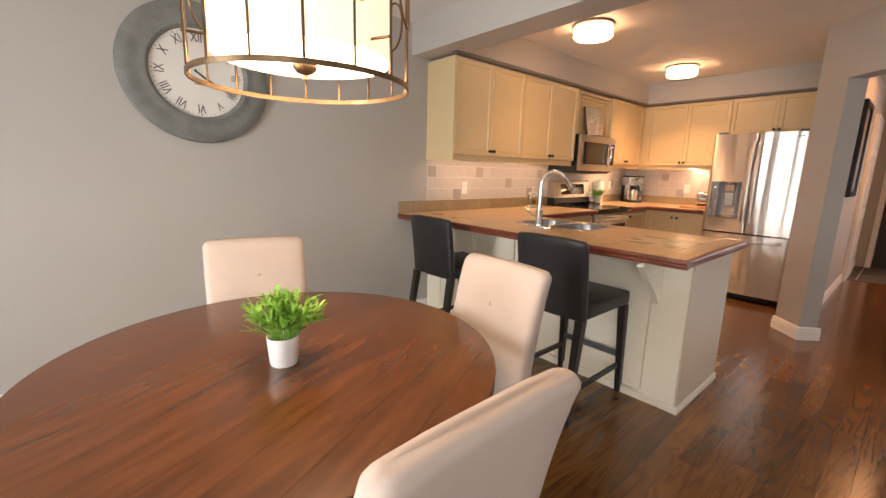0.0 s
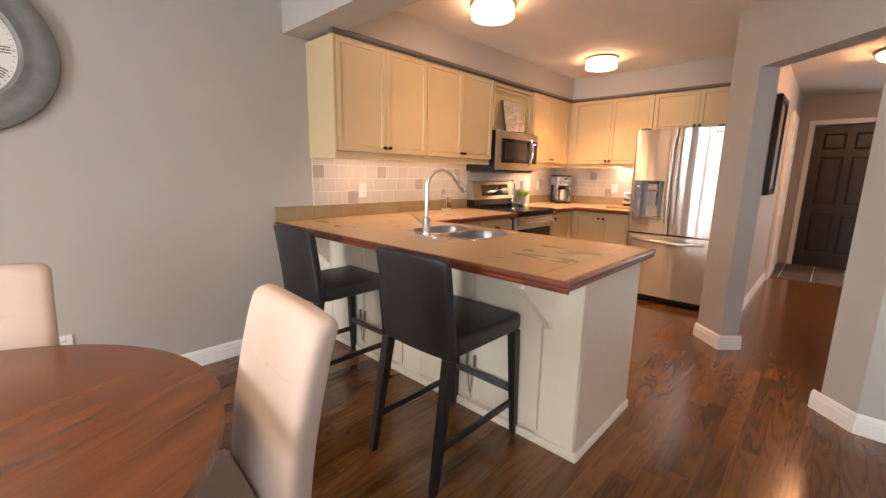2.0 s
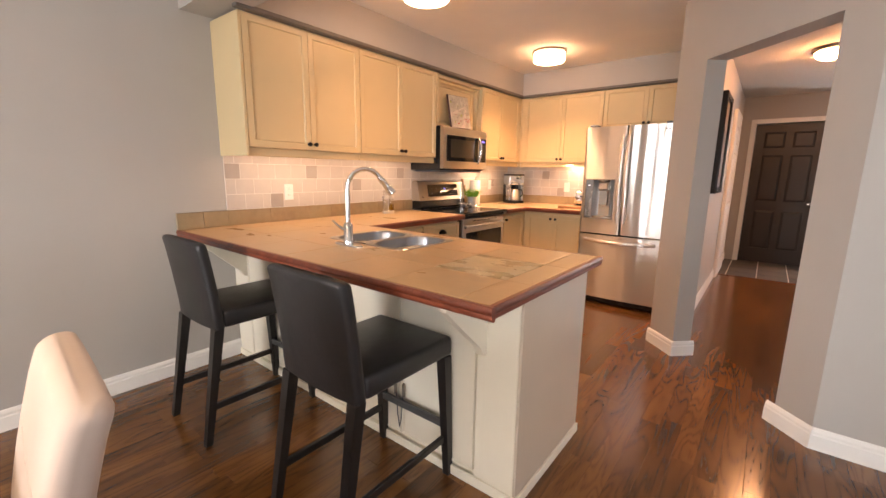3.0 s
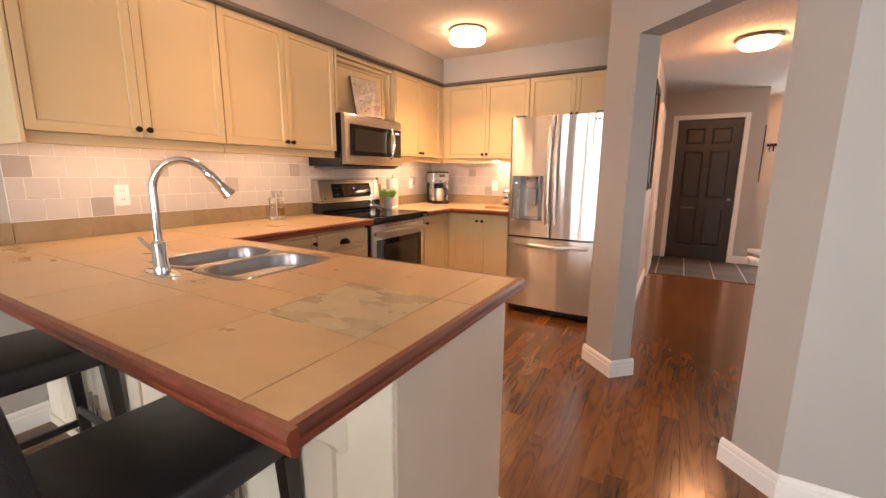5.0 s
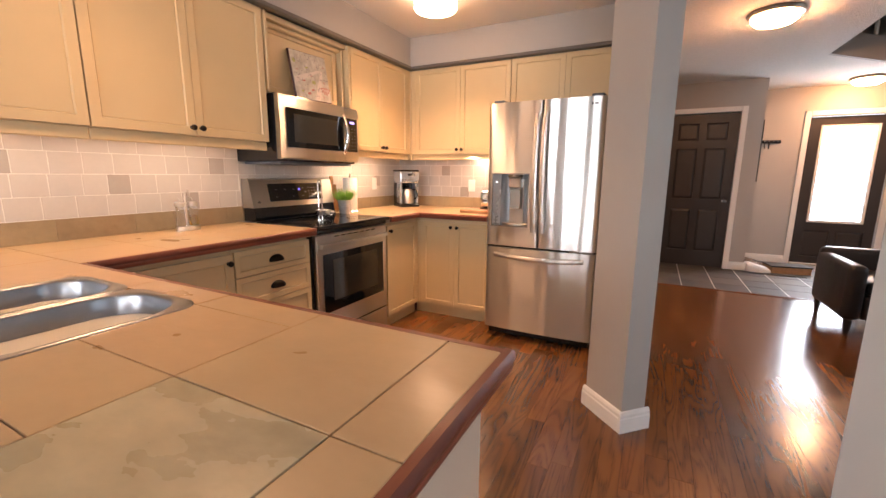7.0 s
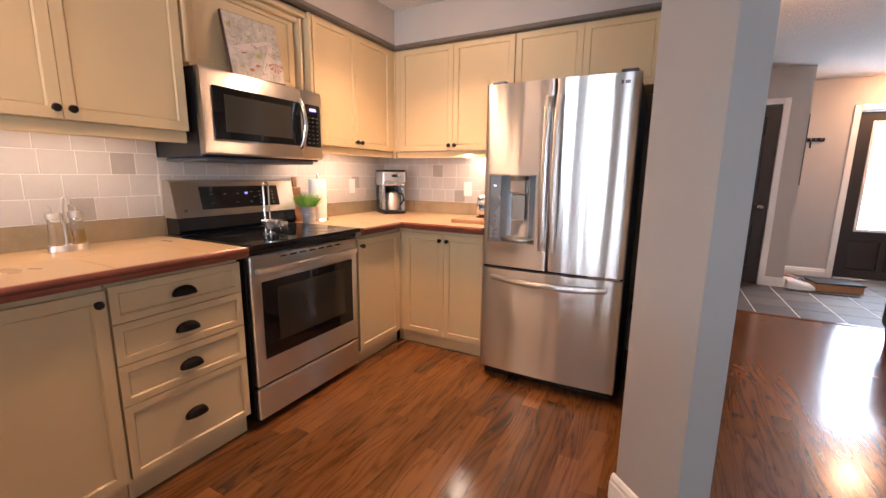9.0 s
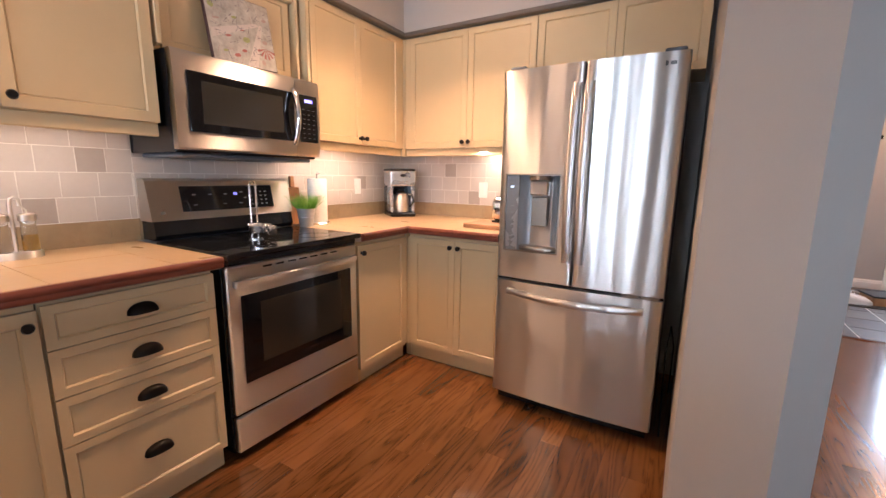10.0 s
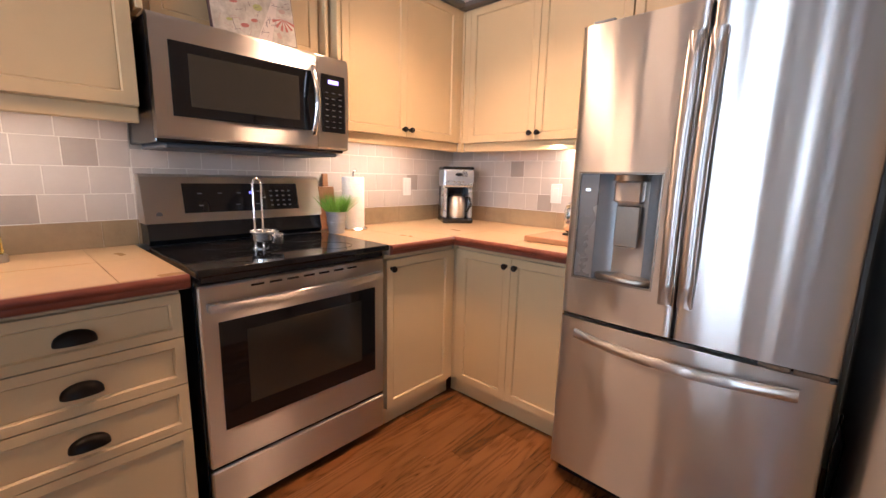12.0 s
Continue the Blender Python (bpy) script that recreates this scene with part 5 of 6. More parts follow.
def dining_chair(m, label):
    """An upholstered chair: it faces -y of its own frame, the back stands at y = 0."""
    root = thing("dining_chair", m, label, "chair", "chairs round the dining table")
    bm = bmesh.new()
    padded_back(bm, 0.212, 0.066, 0.40, 0.961, lambda z: 0.092 * (max(z - 0.45, 0) / 0.5) ** 1.6, 0.026)
    back = part("backrest", bm, LINEN, root, "", 60)
    def face(z):
        return 0.092 * ((z - 0.45) / 0.5) ** 1.6
    bm = bmesh.new()
    lathe(bm, [(0.010, 0.002), (0.008, -0.0015), (0.0, -0.003)], 0, face(0.80), 0.80, 14, "Y")
    part("button", bm, LINEN, back, "covered tufting button", 60)
    bm = bmesh.new()
    tube(bm, [(-0.13, face(0.80) + 0.0012, 0.803), (-0.05, face(0.80) + 0.0006, 0.798), (0.05, face(0.80) + 0.0006, 0.798), (0.13, face(0.80) + 0.0012, 0.803)], 0.0018, 6)
    part("seam", bm, LINEN, back)
    bm = bmesh.new()
    cushion(bm, -0.222, 0.222, -0.43, -0.001, 0.385, 0.475, 0.022)
    part("seat", bm, LINEN, root, "", 60)
    for x, y, d in ((-0.19, -0.40, 0), (0.19, -0.40, 0), (-0.185, 0.03, 0.04), (0.185, 0.03, 0.04)):
        bm = bmesh.new()
        vs = box(bm, x - 0.021, x + 0.021, y - 0.021, y + 0.021, 0.0, 0.3995 if d else 0.3845)
        for v in vs:
            if v.co.z < 0.1:
                v.co.x = x + (v.co.x - x) * 0.65
                v.co.y = y + d + (v.co.y - y) * 0.65
        part("leg", bm, BLACKWOOD, root, "dark tapered wooden leg")
    return root


ca = dining_chair(pose(2.968, 2.899, 0, 0, 0, -11), "beige upholstered dining chair with a tufted button against the wall")
cb = copy_thing(ca, pose(3.476, 2.036, 0, 0, 0, -94))
tagged(cb, "beige upholstered dining chair with its back to the stools")
cc = copy_thing(ca, pose(2.831, 1.514, 0, 0, 0, 181))
tagged(cc, "beige upholstered dining chair pushed to the table from the open floor")


def bar_stool(m, label):
    """A counter stool that faces +x of its own frame; the seat's back edge lies at x = 0."""
    root = thing("bar_stool", m, label, "stool", "stools at the counter")
    bm = bmesh.new()
    padded_back(bm, 0.212, 0.046, 0.555, 0.975, lambda z: 0.05 * ((z - 0.555) / 0.42) ** 1.3, 0.018, 0.014)
    bmesh.ops.rotate(bm, verts=bm.verts, cent=(0, 0, 0), matrix=Matrix.Rotation(radians(90), 3, "Z"))
    bmesh.ops.translate(bm, verts=bm.verts, vec=(0.046, 0, 0))
    part("backrest", bm, LEATHER, root, "", 60)
    bm = bmesh.new()
    box(bm, 0.052, 0.515, -0.213, 0.213, 0.553, 0.638, 0.020, 3)
    part("seat", bm, LEATHER, root, "", 60)
    for x, y, d in ((0.030, -0.188, -0.092), (0.030, 0.188, -0.092), (0.488, -0.188, 0.025), (0.488, 0.188, 0.025)):
        bm = bmesh.new()
        vs = box(bm, x - 0.022, x + 0.022, y - 0.022, y + 0.022, 0.0, 0.5545 if x < 0.1 else 0.5525)
        for v in vs:
            if v.co.z < 0.1:
                v.co.x = x + d + (v.co.x - x) * 0.68
                v.co.y = y * 1.06 + (v.co.y - y) * 0.68
        part("leg", bm, BLACKWOOD, root)
    for y in (-0.190, 0.190):
        boxpart("stretcher", (-0.02, 0.484, y - 0.009, y + 0.009, 0.160, 0.190), BLACKWOOD, root, 0.002)
    boxpart("foot_rail", (0.484, 0.502, -0.178, 0.178, 0.225, 0.258), FOOTRAIL, root, 0.003, "worn grey metal foot rail")
    return root


s2 = bar_stool(pose(4.230, 2.252, 0), "black leather counter stool with black wooden legs")
s1 = copy_thing(s2, pose(4.226, 3.240, 0))
tagged(s1, "black leather counter stool beside the wall")

# ---- plant on the table ----
pl = thing("potted_plant", pose(2.796, 2.133, 0.7445), "small green leafy plant in a white ceramic pot", "plant")
bm = bmesh.new()
lathe(bm, [(0, 0), (0.034, 0), (0.037, 0.004), (0.043, 0.082), (0.0405, 0.083), (0.037, 0.070), (0, 0.068)], seg=28)
part("pot", bm, CERAMIC, pl, "white ceramic pot", 40)
bm = bmesh.new()
leaves = bmesh.new()
rnd = random.Random(4)


def leaf(bm, p, d, length, width, up):
    d = d.normalized()
    side = d.cross(up).normalized() if abs(d.dot(up)) < 0.98 else d.orthogonal().normalized()
    nrm = side.cross(d)
    prof = ((0.0, 0.12), (0.35, 1.0), (0.7, 0.8), (1.0, 0.05))
    rows = []
    for u, w in prof:
        c = p + d * length * u - nrm * length * 0.25 * u * u
        rows.append((bm.verts.new(c - side * width * w + nrm * width * 0.25 * w), bm.verts.new(c), bm.verts.new(c + side * width * w + nrm * width * 0.25 * w)))
    for a, b in zip(rows, rows[1:]):
        bm.faces.new((a[0], a[1], b[1], b[0]))
        bm.faces.new((a[1], a[2], b[2], b[1]))


for i in range(95):
    a, out = rnd.uniform(0, 6.283), rnd.uniform(0.15, 1.0)
    hh = rnd.uniform(0.065, 0.135) * (1.15 - 0.45 * out)
    tip = Vector((math.cos(a) * out * 0.108, math.sin(a) * out * 0.108, 0.07 + hh))
    root_p = Vector((math.cos(a) * 0.018, math.sin(a) * 0.018, 0.066))
    midp = (root_p + tip) / 2 + Vector((0, 0, 0.018))
    tube(bm, [root_p, midp, tip], [0.0011, 0.0009, 0.0006], 5)
    d0 = (tip - midp).normalized()
    for j in range(10):
        q = root_p.lerp(midp, 0.6).lerp(tip, j / 9) if j < 2 else midp.lerp(tip, (j - 2) / 7)
        sd = Vector((rnd.uniform(-1, 1), rnd.uniform(-1, 1), rnd.uniform(0.0, 1.0)))
        leaf(leaves, q, d0 * 0.7 + sd * 0.8, rnd.uniform(0.018, 0.034), rnd.uniform(0.0028, 0.0050), Vector((0, 0, 1)))
part("stems", bm, LEAF, pl)
part("foliage", leaves, LEAF, pl, "bright green pointed leaves")

# ---- clock ----
ck = thing("wall_clock", pose(2.995, WY, 1.809), "large round wall clock with grey wooden frame and roman numerals", "clock")
bm = bmesh.new()
lathe(bm, [(0.0, -0.002), (0.385, -0.002), (0.393, -0.012), (0.388, -0.030), (0.365, -0.040), (0.330, -0.043), (0.305, -0.036), (0.288, -0.040), (0.262, -0.044), (0.248, -0.036), (0.244, -0.020), (0.0, -0.018)], seg=64, axis="Y")
part("frame", bm, GREYWOOD, ck, "weathered grey wooden frame", 35)
bm = bmesh.new()
lathe(bm, [(0.2435, -0.0185), (0.2435, -0.0215), (0.0, -0.0215)], seg=64, axis="Y")
part("dial", bm, CREAM, ck, "off-white paper dial")
num = ("XII", "I", "II", "III", "IIII", "V", "VI", "VII", "VIII", "IX", "X", "XI")
for i, word in enumerate(num):
    cu = bpy.data.curves.new("numeral", "FONT")
    cu.body, cu.size, cu.align_x, cu.align_y, cu.extrude = word, 0.062, "CENTER", "CENTER", 0.0006
    ob = new("numeral", cu)
    bpy.context.view_layer.update()
    me = bpy.data.meshes.new_from_object(ob.evaluated_get(bpy.context.evaluated_depsgraph_get()))
    bpy.data.objects.remove(ob)
    me.materials.append(INK)
    ob = new("numeral", me)
    ob.parent = ck
    a = radians(30 * i)
    ob.matrix_basis = pose(0.195 * math.sin(a), -0.0225, 0.195 * math.cos(a), 90, 0, 0) @ pose(0, 0, 0, 0, 0, -30 * i) @ Matrix.Diagonal((0.8, 1.15, 1, 1))
bm = bmesh.new()
for i in range(60):
    a = radians(6 * i)
    r0, r1, w = 0.228, 0.236, 0.0022 if i % 5 == 0 else 0.001
    c, s_ = math.sin(a), math.cos(a)
    q = [bm.verts.new((c * r + s_ * t, -0.0223, s_ * r - c * t)) for r, t in ((r0, -w), (r1, -w), (r1, w), (r0, w))]
    bm.faces.new(q)
part("minute_marks", bm, INK, ck)
for name, ang, ln, w in (("hour_hand_bar", 128, 0.12, 0.006), ("minute_hand_bar", 122, 0.185, 0.005)):
    bm = bmesh.new()
    vs = box(bm, -w, w, -0.0275 if ln > 0.15 else -0.0255, -0.0262 if ln > 0.15 else -0.0242, -0.03, ln)
    for v in vs:
        if v.co.z > 0.1:
            v.co.x *= 0.25
    o = part("pointer", bm, INK, ck, "black clock pointer")
    o.matrix_basis = pose(0, 0, 0, 0, ang, 0)
bm = bmesh.new()
for i in range(7):
    box(bm, -0.028 + i * 0.008, -0.023 + i * 0.008, -0.0223, -0.0217, -0.062, -0.056)
part("maker_mark", bm, INK, ck)

# ---- lamps ----
pd = thing("pendant_lamp", pose(2.874, 2.104, 0), "drum pendant lamp in a bronze wire cage, lit", "lamp")
CR, SR, Z0, Z1 = 0.262, 0.212, 1.484, 1.85
bm = bmesh.new()
lathe(bm, [(SR, Z0 + 0.065), (SR, Z1 - 0.03)], seg=48)
part("shade", bm, SHADE, pd, "cream fabric drum shade, lit", 40)
bm = bmesh.new()
lathe(bm, [(SR - 0.003, Z0 + 0.072), (SR - 0.01, Z0 + 0.068), (0.0, Z0 + 0.066)], seg=48)
part("diffuser", bm, DIFFUSE, pd, "white lit bottom diffuser", 40)
for z in (Z0, Z1):
    bm = bmesh.new()
    lathe(bm, [(CR - 0.004, z), (CR, z), (CR, z + 0.012), (CR - 0.004, z + 0.012), (CR - 0.004, z)], seg=64)
    part("cage_ring", bm, BRONZE, pd, "", 40)
for i in range(8):
    a = radians(22 + 45 * i)
    c, s_ = math.cos(a), math.sin(a)
    bm = bmesh.new()
    tube(bm, [(c * (CR - 0.002), s_ * (CR - 0.002), Z0 + 0.006), (c * (CR - 0.002), s_ * (CR - 0.002), Z1 + 0.006)], 0.0035, 6)
    part("cage_bar", bm, BRONZE, pd)
    bm = bmesh.new()
    a2 = a + radians(22.5)
    pts = []
    for k in range(20):
        b = 2 * math.pi * k / 20
        aa = a2 + 0.062 * math.cos(b) / CR
        pts.append(((CR - 0.002) * math.cos(aa), (CR - 0.002) * math.sin(aa), Z0 + 0.20 + 0.062 * math.sin(b)))
    tube(bm, pts, 0.003, 6, True)
    tube(bm, [((CR - 0.002) * math.cos(a2), (CR - 0.002) * math.sin(a2), Z0 + 0.012), ((CR - 0.002) * math.cos(a2), (CR - 0.002) * math.sin(a2), Z0 + 0.138)], 0.003, 6)
    part("cage_circle", bm, BRONZE, pd, "", 60)
for i in range(3):
    a = radians(50 + 120 * i)
    bm = bmesh.new()
    tube(bm, [(SR * math.cos(a), SR * math.sin(a), Z0 + 0.09), (CR * math.cos(a), CR * math.sin(a), Z0 + 0.09)], 0.0035, 6)
    part("stay", bm, BRONZE, pd)
bm = bmesh.new()
lathe(bm, [(0.0, 0.020), (0.008, 0.020), (0.007, 0.030), (0.022, 0.036), (0.030, 0.046), (0.030, 0.054), (0.018, 0.066), (0.0, 0.0665)], 0, 0, Z0, 24)
part("finial", bm, BRONZE, pd, "turned bronze finial", 40)
bm = bmesh.new()
tube(bm, [(0, 0, Z1 - 0.05), (0, 0, CEILING - 0.02)], 0.006, 8)
part("rod", bm, BRONZE, pd)
bm = bmesh.new()
for i in range(3):
    a = radians(120 * i)
    tube(bm, [(0, 0, Z1 - 0.035), (CR * math.cos(a), CR * math.sin(a), Z1 + 0.006)], 0.003, 6)
part("spider", bm, BRONZE, pd)
bm = bmesh.new()
lathe(bm, [(0, -0.025), (0.05, -0.025), (0.06, -0.012), (0.06, 0), (0, 0)], 0, 0, CEILING, 24)
part("canopy", bm, BRONZE, pd, "", 40)


def flush_light(x, y, label, drum=True):
    root = thing("ceiling_light", pose(x, y, CEILING), label, "lamp", "flush ceiling lights")
    if drum:
        bm = bmesh.new()
        lathe(bm, [(0, 0), (0.155, 0), (0.160, -0.008), (0.160, -0.020), (0.150, -0.024), (0, -0.024)], seg=40)
        part("ceiling_plate", bm, PEWTER, root, "brushed nickel ring", 40)
        bm = bmesh.new()
        lathe(bm, [(0.148, -0.0245), (0.150, -0.0855)], seg=40)
        part("shade", bm, KDIFF, root, "white glass drum, lit", 50)
        bm = bmesh.new()
        lathe(bm, [(0.149, -0.086), (0.142, -0.098), (0.10, -0.104), (0, -0.106)], seg=40)
        part("diffuser", bm, KBOTTOM, root, "white bottom diffuser, lit", 50)
        bm = bmesh.new()
        lathe(bm, [(0.1505, -0.078), (0.153, -0.078), (0.153, -0.086), (0.1505, -0.086), (0.1505, -0.078)], seg=40)
        part("band", bm, PEWTER, root, "", 40)
    else:
        bm = bmesh.new()
        lathe(bm, [(0, 0), (0.175, 0), (0.180, -0.010), (0.172, -0.030), (0.155, -0.036), (0, -0.036)], seg=40)
        part("ceiling_plate", bm, PEWTER, root, "brushed nickel ring", 40)
        bm = bmesh.new()
        lathe(bm, [(0.152, -0.0365), (0.145, -0.062), (0.115, -0.086), (0.06, -0.098), (0, -0.100)], seg=40)
        part("shade", bm, HDIFF, root, "frosted glass bowl, lit", 60)
        bm = bmesh.new()
        lathe(bm, [(0.012, -0.099), (0.010, -0.108), (0, -0.112)], seg=16)
        part("finial", bm, PEWTER, root, "", 40)
    return root


flush_light(5.62, 2.95, "white drum flush ceiling light near the beam, lit")
flush_light(7.43, 2.93, "white drum flush ceiling light near the fridge, lit")
flush_light(8.80, 0.775, "frosted bowl hall ceiling light, lit", False)
flush_light(11.80, -0.75, "frosted bowl entry ceiling light, lit", False)


# ---- things on the counters ----
def outlet(m, label, switch=False):
    root = thing("wall_switch" if switch else "wall_outlet", m, label, "outlet")
    boxpart("plate", (-0.036, 0.036, -0.006, 0.0, -0.058, 0.058), WHITEP, root, 0.002)
    if switch:
        boxpart("rocker", (-0.017, 0.017, -0.009, -0.0062, -0.034, 0.034), WHITEP, root, 0.002)
    else:
        for z in (-0.024, 0.024):
            bm = bmesh.new()
            lathe(bm, [(0.017, -0.0062), (0.016, -0.008), (0.0, -0.008)], 0, 0, z, 18, "Y", (1, 0.85))
            part("socket", bm, WHITEP, root, "", 40)
            bm = bmesh.new()
            for x in (-0.006, 0.006):
                box(bm, x - 0.001, x + 0.001, -0.0088, -0.0081, z - 0.004, z + 0.006)
            part("slots", bm, INK, root)
    return root


TF = WY - 0.0077
outlet(pose(5.19, TF, 1.132), "white double outlet on the tiled wall")
outlet(pose(8.02, TF, 1.15), "white switch plate on the tiled wall", True)
outlet(pose(WX - 0.0077, 3.08, 1.135, 0, 0, -90), "white switch plate on the tiled wall beside the fridge", True)
outlet(pose(3.24, WY, 0.335), "white double outlet low on the dining wall")
outlet(pose(7.75, 1.545, 0.34), "white outlet low on the hall wall")

# coffee maker
cm = thing("coffee_maker", pose(8.275, 3.715, TOP, 0, 0, -38), "silver and black drip coffee maker with steel carafe", "coffee maker")
boxpart("base", (-0.10, 0.10, -0.115, 0.115, 0.0, 0.035), BLACK, cm, 0.010, seg=2)
boxpart("column", (-0.098, 0.098, 0.02, 0.113, 0.0355, 0.235), BLACK, cm, 0.006)
for x in (-0.098, 0.072):
    boxpart("side_post", (x, x + 0.026, -0.085, 0.0195, 0.0355, 0.235), SILVER, cm, 0.005)
boxpart("head", (-0.10, 0.10, -0.105, 0.113, 0.2355, 0.35), SILVER, cm, 0.012, seg=2)
boxpart("lid", (-0.102, 0.102, -0.10, 0.115, 0.3505, 0.368), BLACK, cm, 0.007, seg=2)
bm = bmesh.new()
lathe(bm, [(0.024, -0.105), (0.022, -0.1075), (0, -0.1075)], 0, 0, 0.318, 20, "Y", (1.0, 0.5))
part("display", bm, BLACK, cm)
bm = bmesh.new()
for x in (-0.03, 0.0, 0.03):
    lathe(bm, [(0.006, -0.105), (0.005, -0.108), (0, -0.108)], x, 0, 0.272, 10, "Y")
part("buttons", bm, PEWTER, cm)
bm = bmesh.new()
lathe(bm, [(0, 0.0355), (0.056, 0.0355), (0.062, 0.045), (0.064, 0.12), (0.052, 0.165), (0.040, 0.178), (0.0, 0.178)], 0.0, -0.045, 0, 28)
part("carafe", bm, STEEL_FLAT, cm, "brushed steel thermal carafe", 50)
bm = bmesh.new()
lathe(bm, [(0.040, 0.1785), (0.042, 0.19), (0.025, 0.205), (0, 0.207)], 0.0, -0.045, 0, 20)
part("carafe_lid", bm, BLACK, cm, "", 40)
bm = bmesh.new()
tube(bm, [(0.045, -0.06, 0.17), (0.075, -0.09, 0.17), (0.085, -0.10, 0.12), (0.062, -0.075, 0.075)], 0.008, 8)
part("carafe_handle", bm, BLACK, cm, "", 60)

# paper towel
pt = thing("paper_towel_roll", pose(7.505, 3.80, TOP), "white paper towel roll on a chrome stand", "paper towel")
bm = bmesh.new()
lathe(bm, [(0, 0), (0.075, 0), (0.077, 0.006), (0.070, 0.012), (0, 0.012)], seg=28)
part("stand_base", bm, CHROME, pt, "", 40)
bm = bmesh.new()
lathe(bm, [(0.02, 0.013), (0.058, 0.013), (0.060, 0.018), (0.060, 0.285), (0.057, 0.29), (0.02, 0.29), (0.02, 0.013)], seg=36)
part("roll", bm, PAPER, pt, "white paper roll", 50)
bm = bmesh.new()
tube(bm, [(0, 0, 0.012), (0, 0, 0.31), (0.004, 0, 0.322), (0.014, 0, 0.326), (0.02, 0, 0.318)], 0.0045, 8)
part("rod", bm, CHROME, pt, "", 60)

# grass pot
gp = thing("grass_plant", pose(7.352, 3.735, TOP), "green grass plant in a galvanised metal pot", "plant")
bm = bmesh.new()
lathe(bm, [(0, 0), (0.038, 0), (0.040, 0.003), (0.047, 0.055), (0.0485, 0.056), (0.0485, 0.060), (0.047, 0.061), (0.053, 0.108), (0.055, 0.112), (0.051, 0.112), (0.046, 0.10), (0, 0.098)], seg=28)
part("pot", bm, GALV, gp, "galvanised metal pot", 40)
bm = bmesh.new()
rnd = random.Random(8)
for i in range(420):
    a, r = rnd.uniform(0, 6.283), 0.043 * math.sqrt(rnd.random())
    p0 = Vector((r * math.cos(a), r * math.sin(a), 0.096))
    h, out = rnd.uniform(0.07, 0.125), rnd.uniform(0.1, 0.55) * (0.4 + r / 0.043)
    d = Vector((math.cos(a + rnd.uniform(-0.7, 0.7)) * out, math.sin(a + rnd.uniform(-0.7, 0.7)) * out, 1)).normalized()
    side = d.cross(Vector((math.cos(a + 1), math.sin(a + 1), 0.1))).normalized() * 0.0016
    rows = []
    for u, w in ((0, 1), (0.5, 0.85), (1, 0.05)):
        c = p0 + d * h * u + Vector((d.x, d.y, -0.25)) * h * 0.25 * u * u
        rows.append((bm.verts.new(c - side * w), bm.verts.new(c + side * w)))
    for q, w in zip(rows, rows[1:]):
        bm.faces.new((q[0], q[1], w[1], w[0]))
part("grass", bm, LEAF, gp, "bright green grass blades")

# wooden board leaning on the wall
wb = thing("chopping_board", pose(7.395, 3.888, TOP, -4, 0, 0), "brown wooden chopping board leaning on the tiles", "chopping board")
bm = bmesh.new()
box(bm, -0.05, 0.05, -0.008, 0.008, 0.0, 0.235, 0.004)
part("blade", bm, BOARD, wb)
bm = bmesh.new()
box(bm, -0.017, 0.017, -0.008, 0.008, 0.2355, 0.305, 0.006, 2)
part("grip", bm, BOARD, wb)

# flat board and toaster beside the fridge
fb = thing("cutting_board", pose(8.05, 2.79, TOP), "light wooden cutting board lying on the counter", "cutting board")
boxpart("board", (-0.14, 0.14, -0.145, 0.155, 0.001, 0.028), BOARD, fb, 0.004)
ts = thing("toaster", pose(8.14, 2.735, TOP + 0.0285), "small polished steel toaster on the cutting board", "toaster")
bm = bmesh.new()
box(bm, -0.08, 0.08, -0.09, 0.09, 0.012, 0.16, 0.03, 4)
part("shell", bm, CHROME, ts, "", 50)
boxpart("foot_plate", (-0.075, 0.075, -0.085, 0.085, 0.0, 0.0115), BLACK, ts, 0.003)
boxpart("slot", (-0.05, -0.015, -0.07, 0.07, 0.1605, 0.1625), BLACK, ts, 0.0)
boxpart("slot", (0.015, 0.05, -0.07, 0.07, 0.1605, 0.1625), BLACK, ts, 0.0)
boxpart("lever", (-0.105, -0.081, -0.018, 0.018, 0.10, 0.115), BLACK, ts, 0.004)

# oil and vinegar stand
ov = thing("oil_and_vinegar_stand", pose(6.098, 3.80, TOP), "glass oil and vinegar bottles in a steel stand", "condiment set")
bm = bmesh.new()
lathe(bm, [(0, 0), (1, 0), (1, 0.022), (0.95, 0.026), (0, 0.026)], 0, 0, 0, 28, "Z", (0.068, 0.036))
part("tray", bm, STEEL_FLAT, ov, "", 40)
bm = bmesh.new()
tube(bm, [(-0.004, 0, 0.026), (-0.004, 0, 0.20), (-0.001, 0, 0.215), (0.010, 0, 0.222), (0.020, 0, 0.215), (0.020, 0, 0.19)], 0.006, 8)
part("carrying_loop", bm, STEEL_FLAT, ov, "", 60)
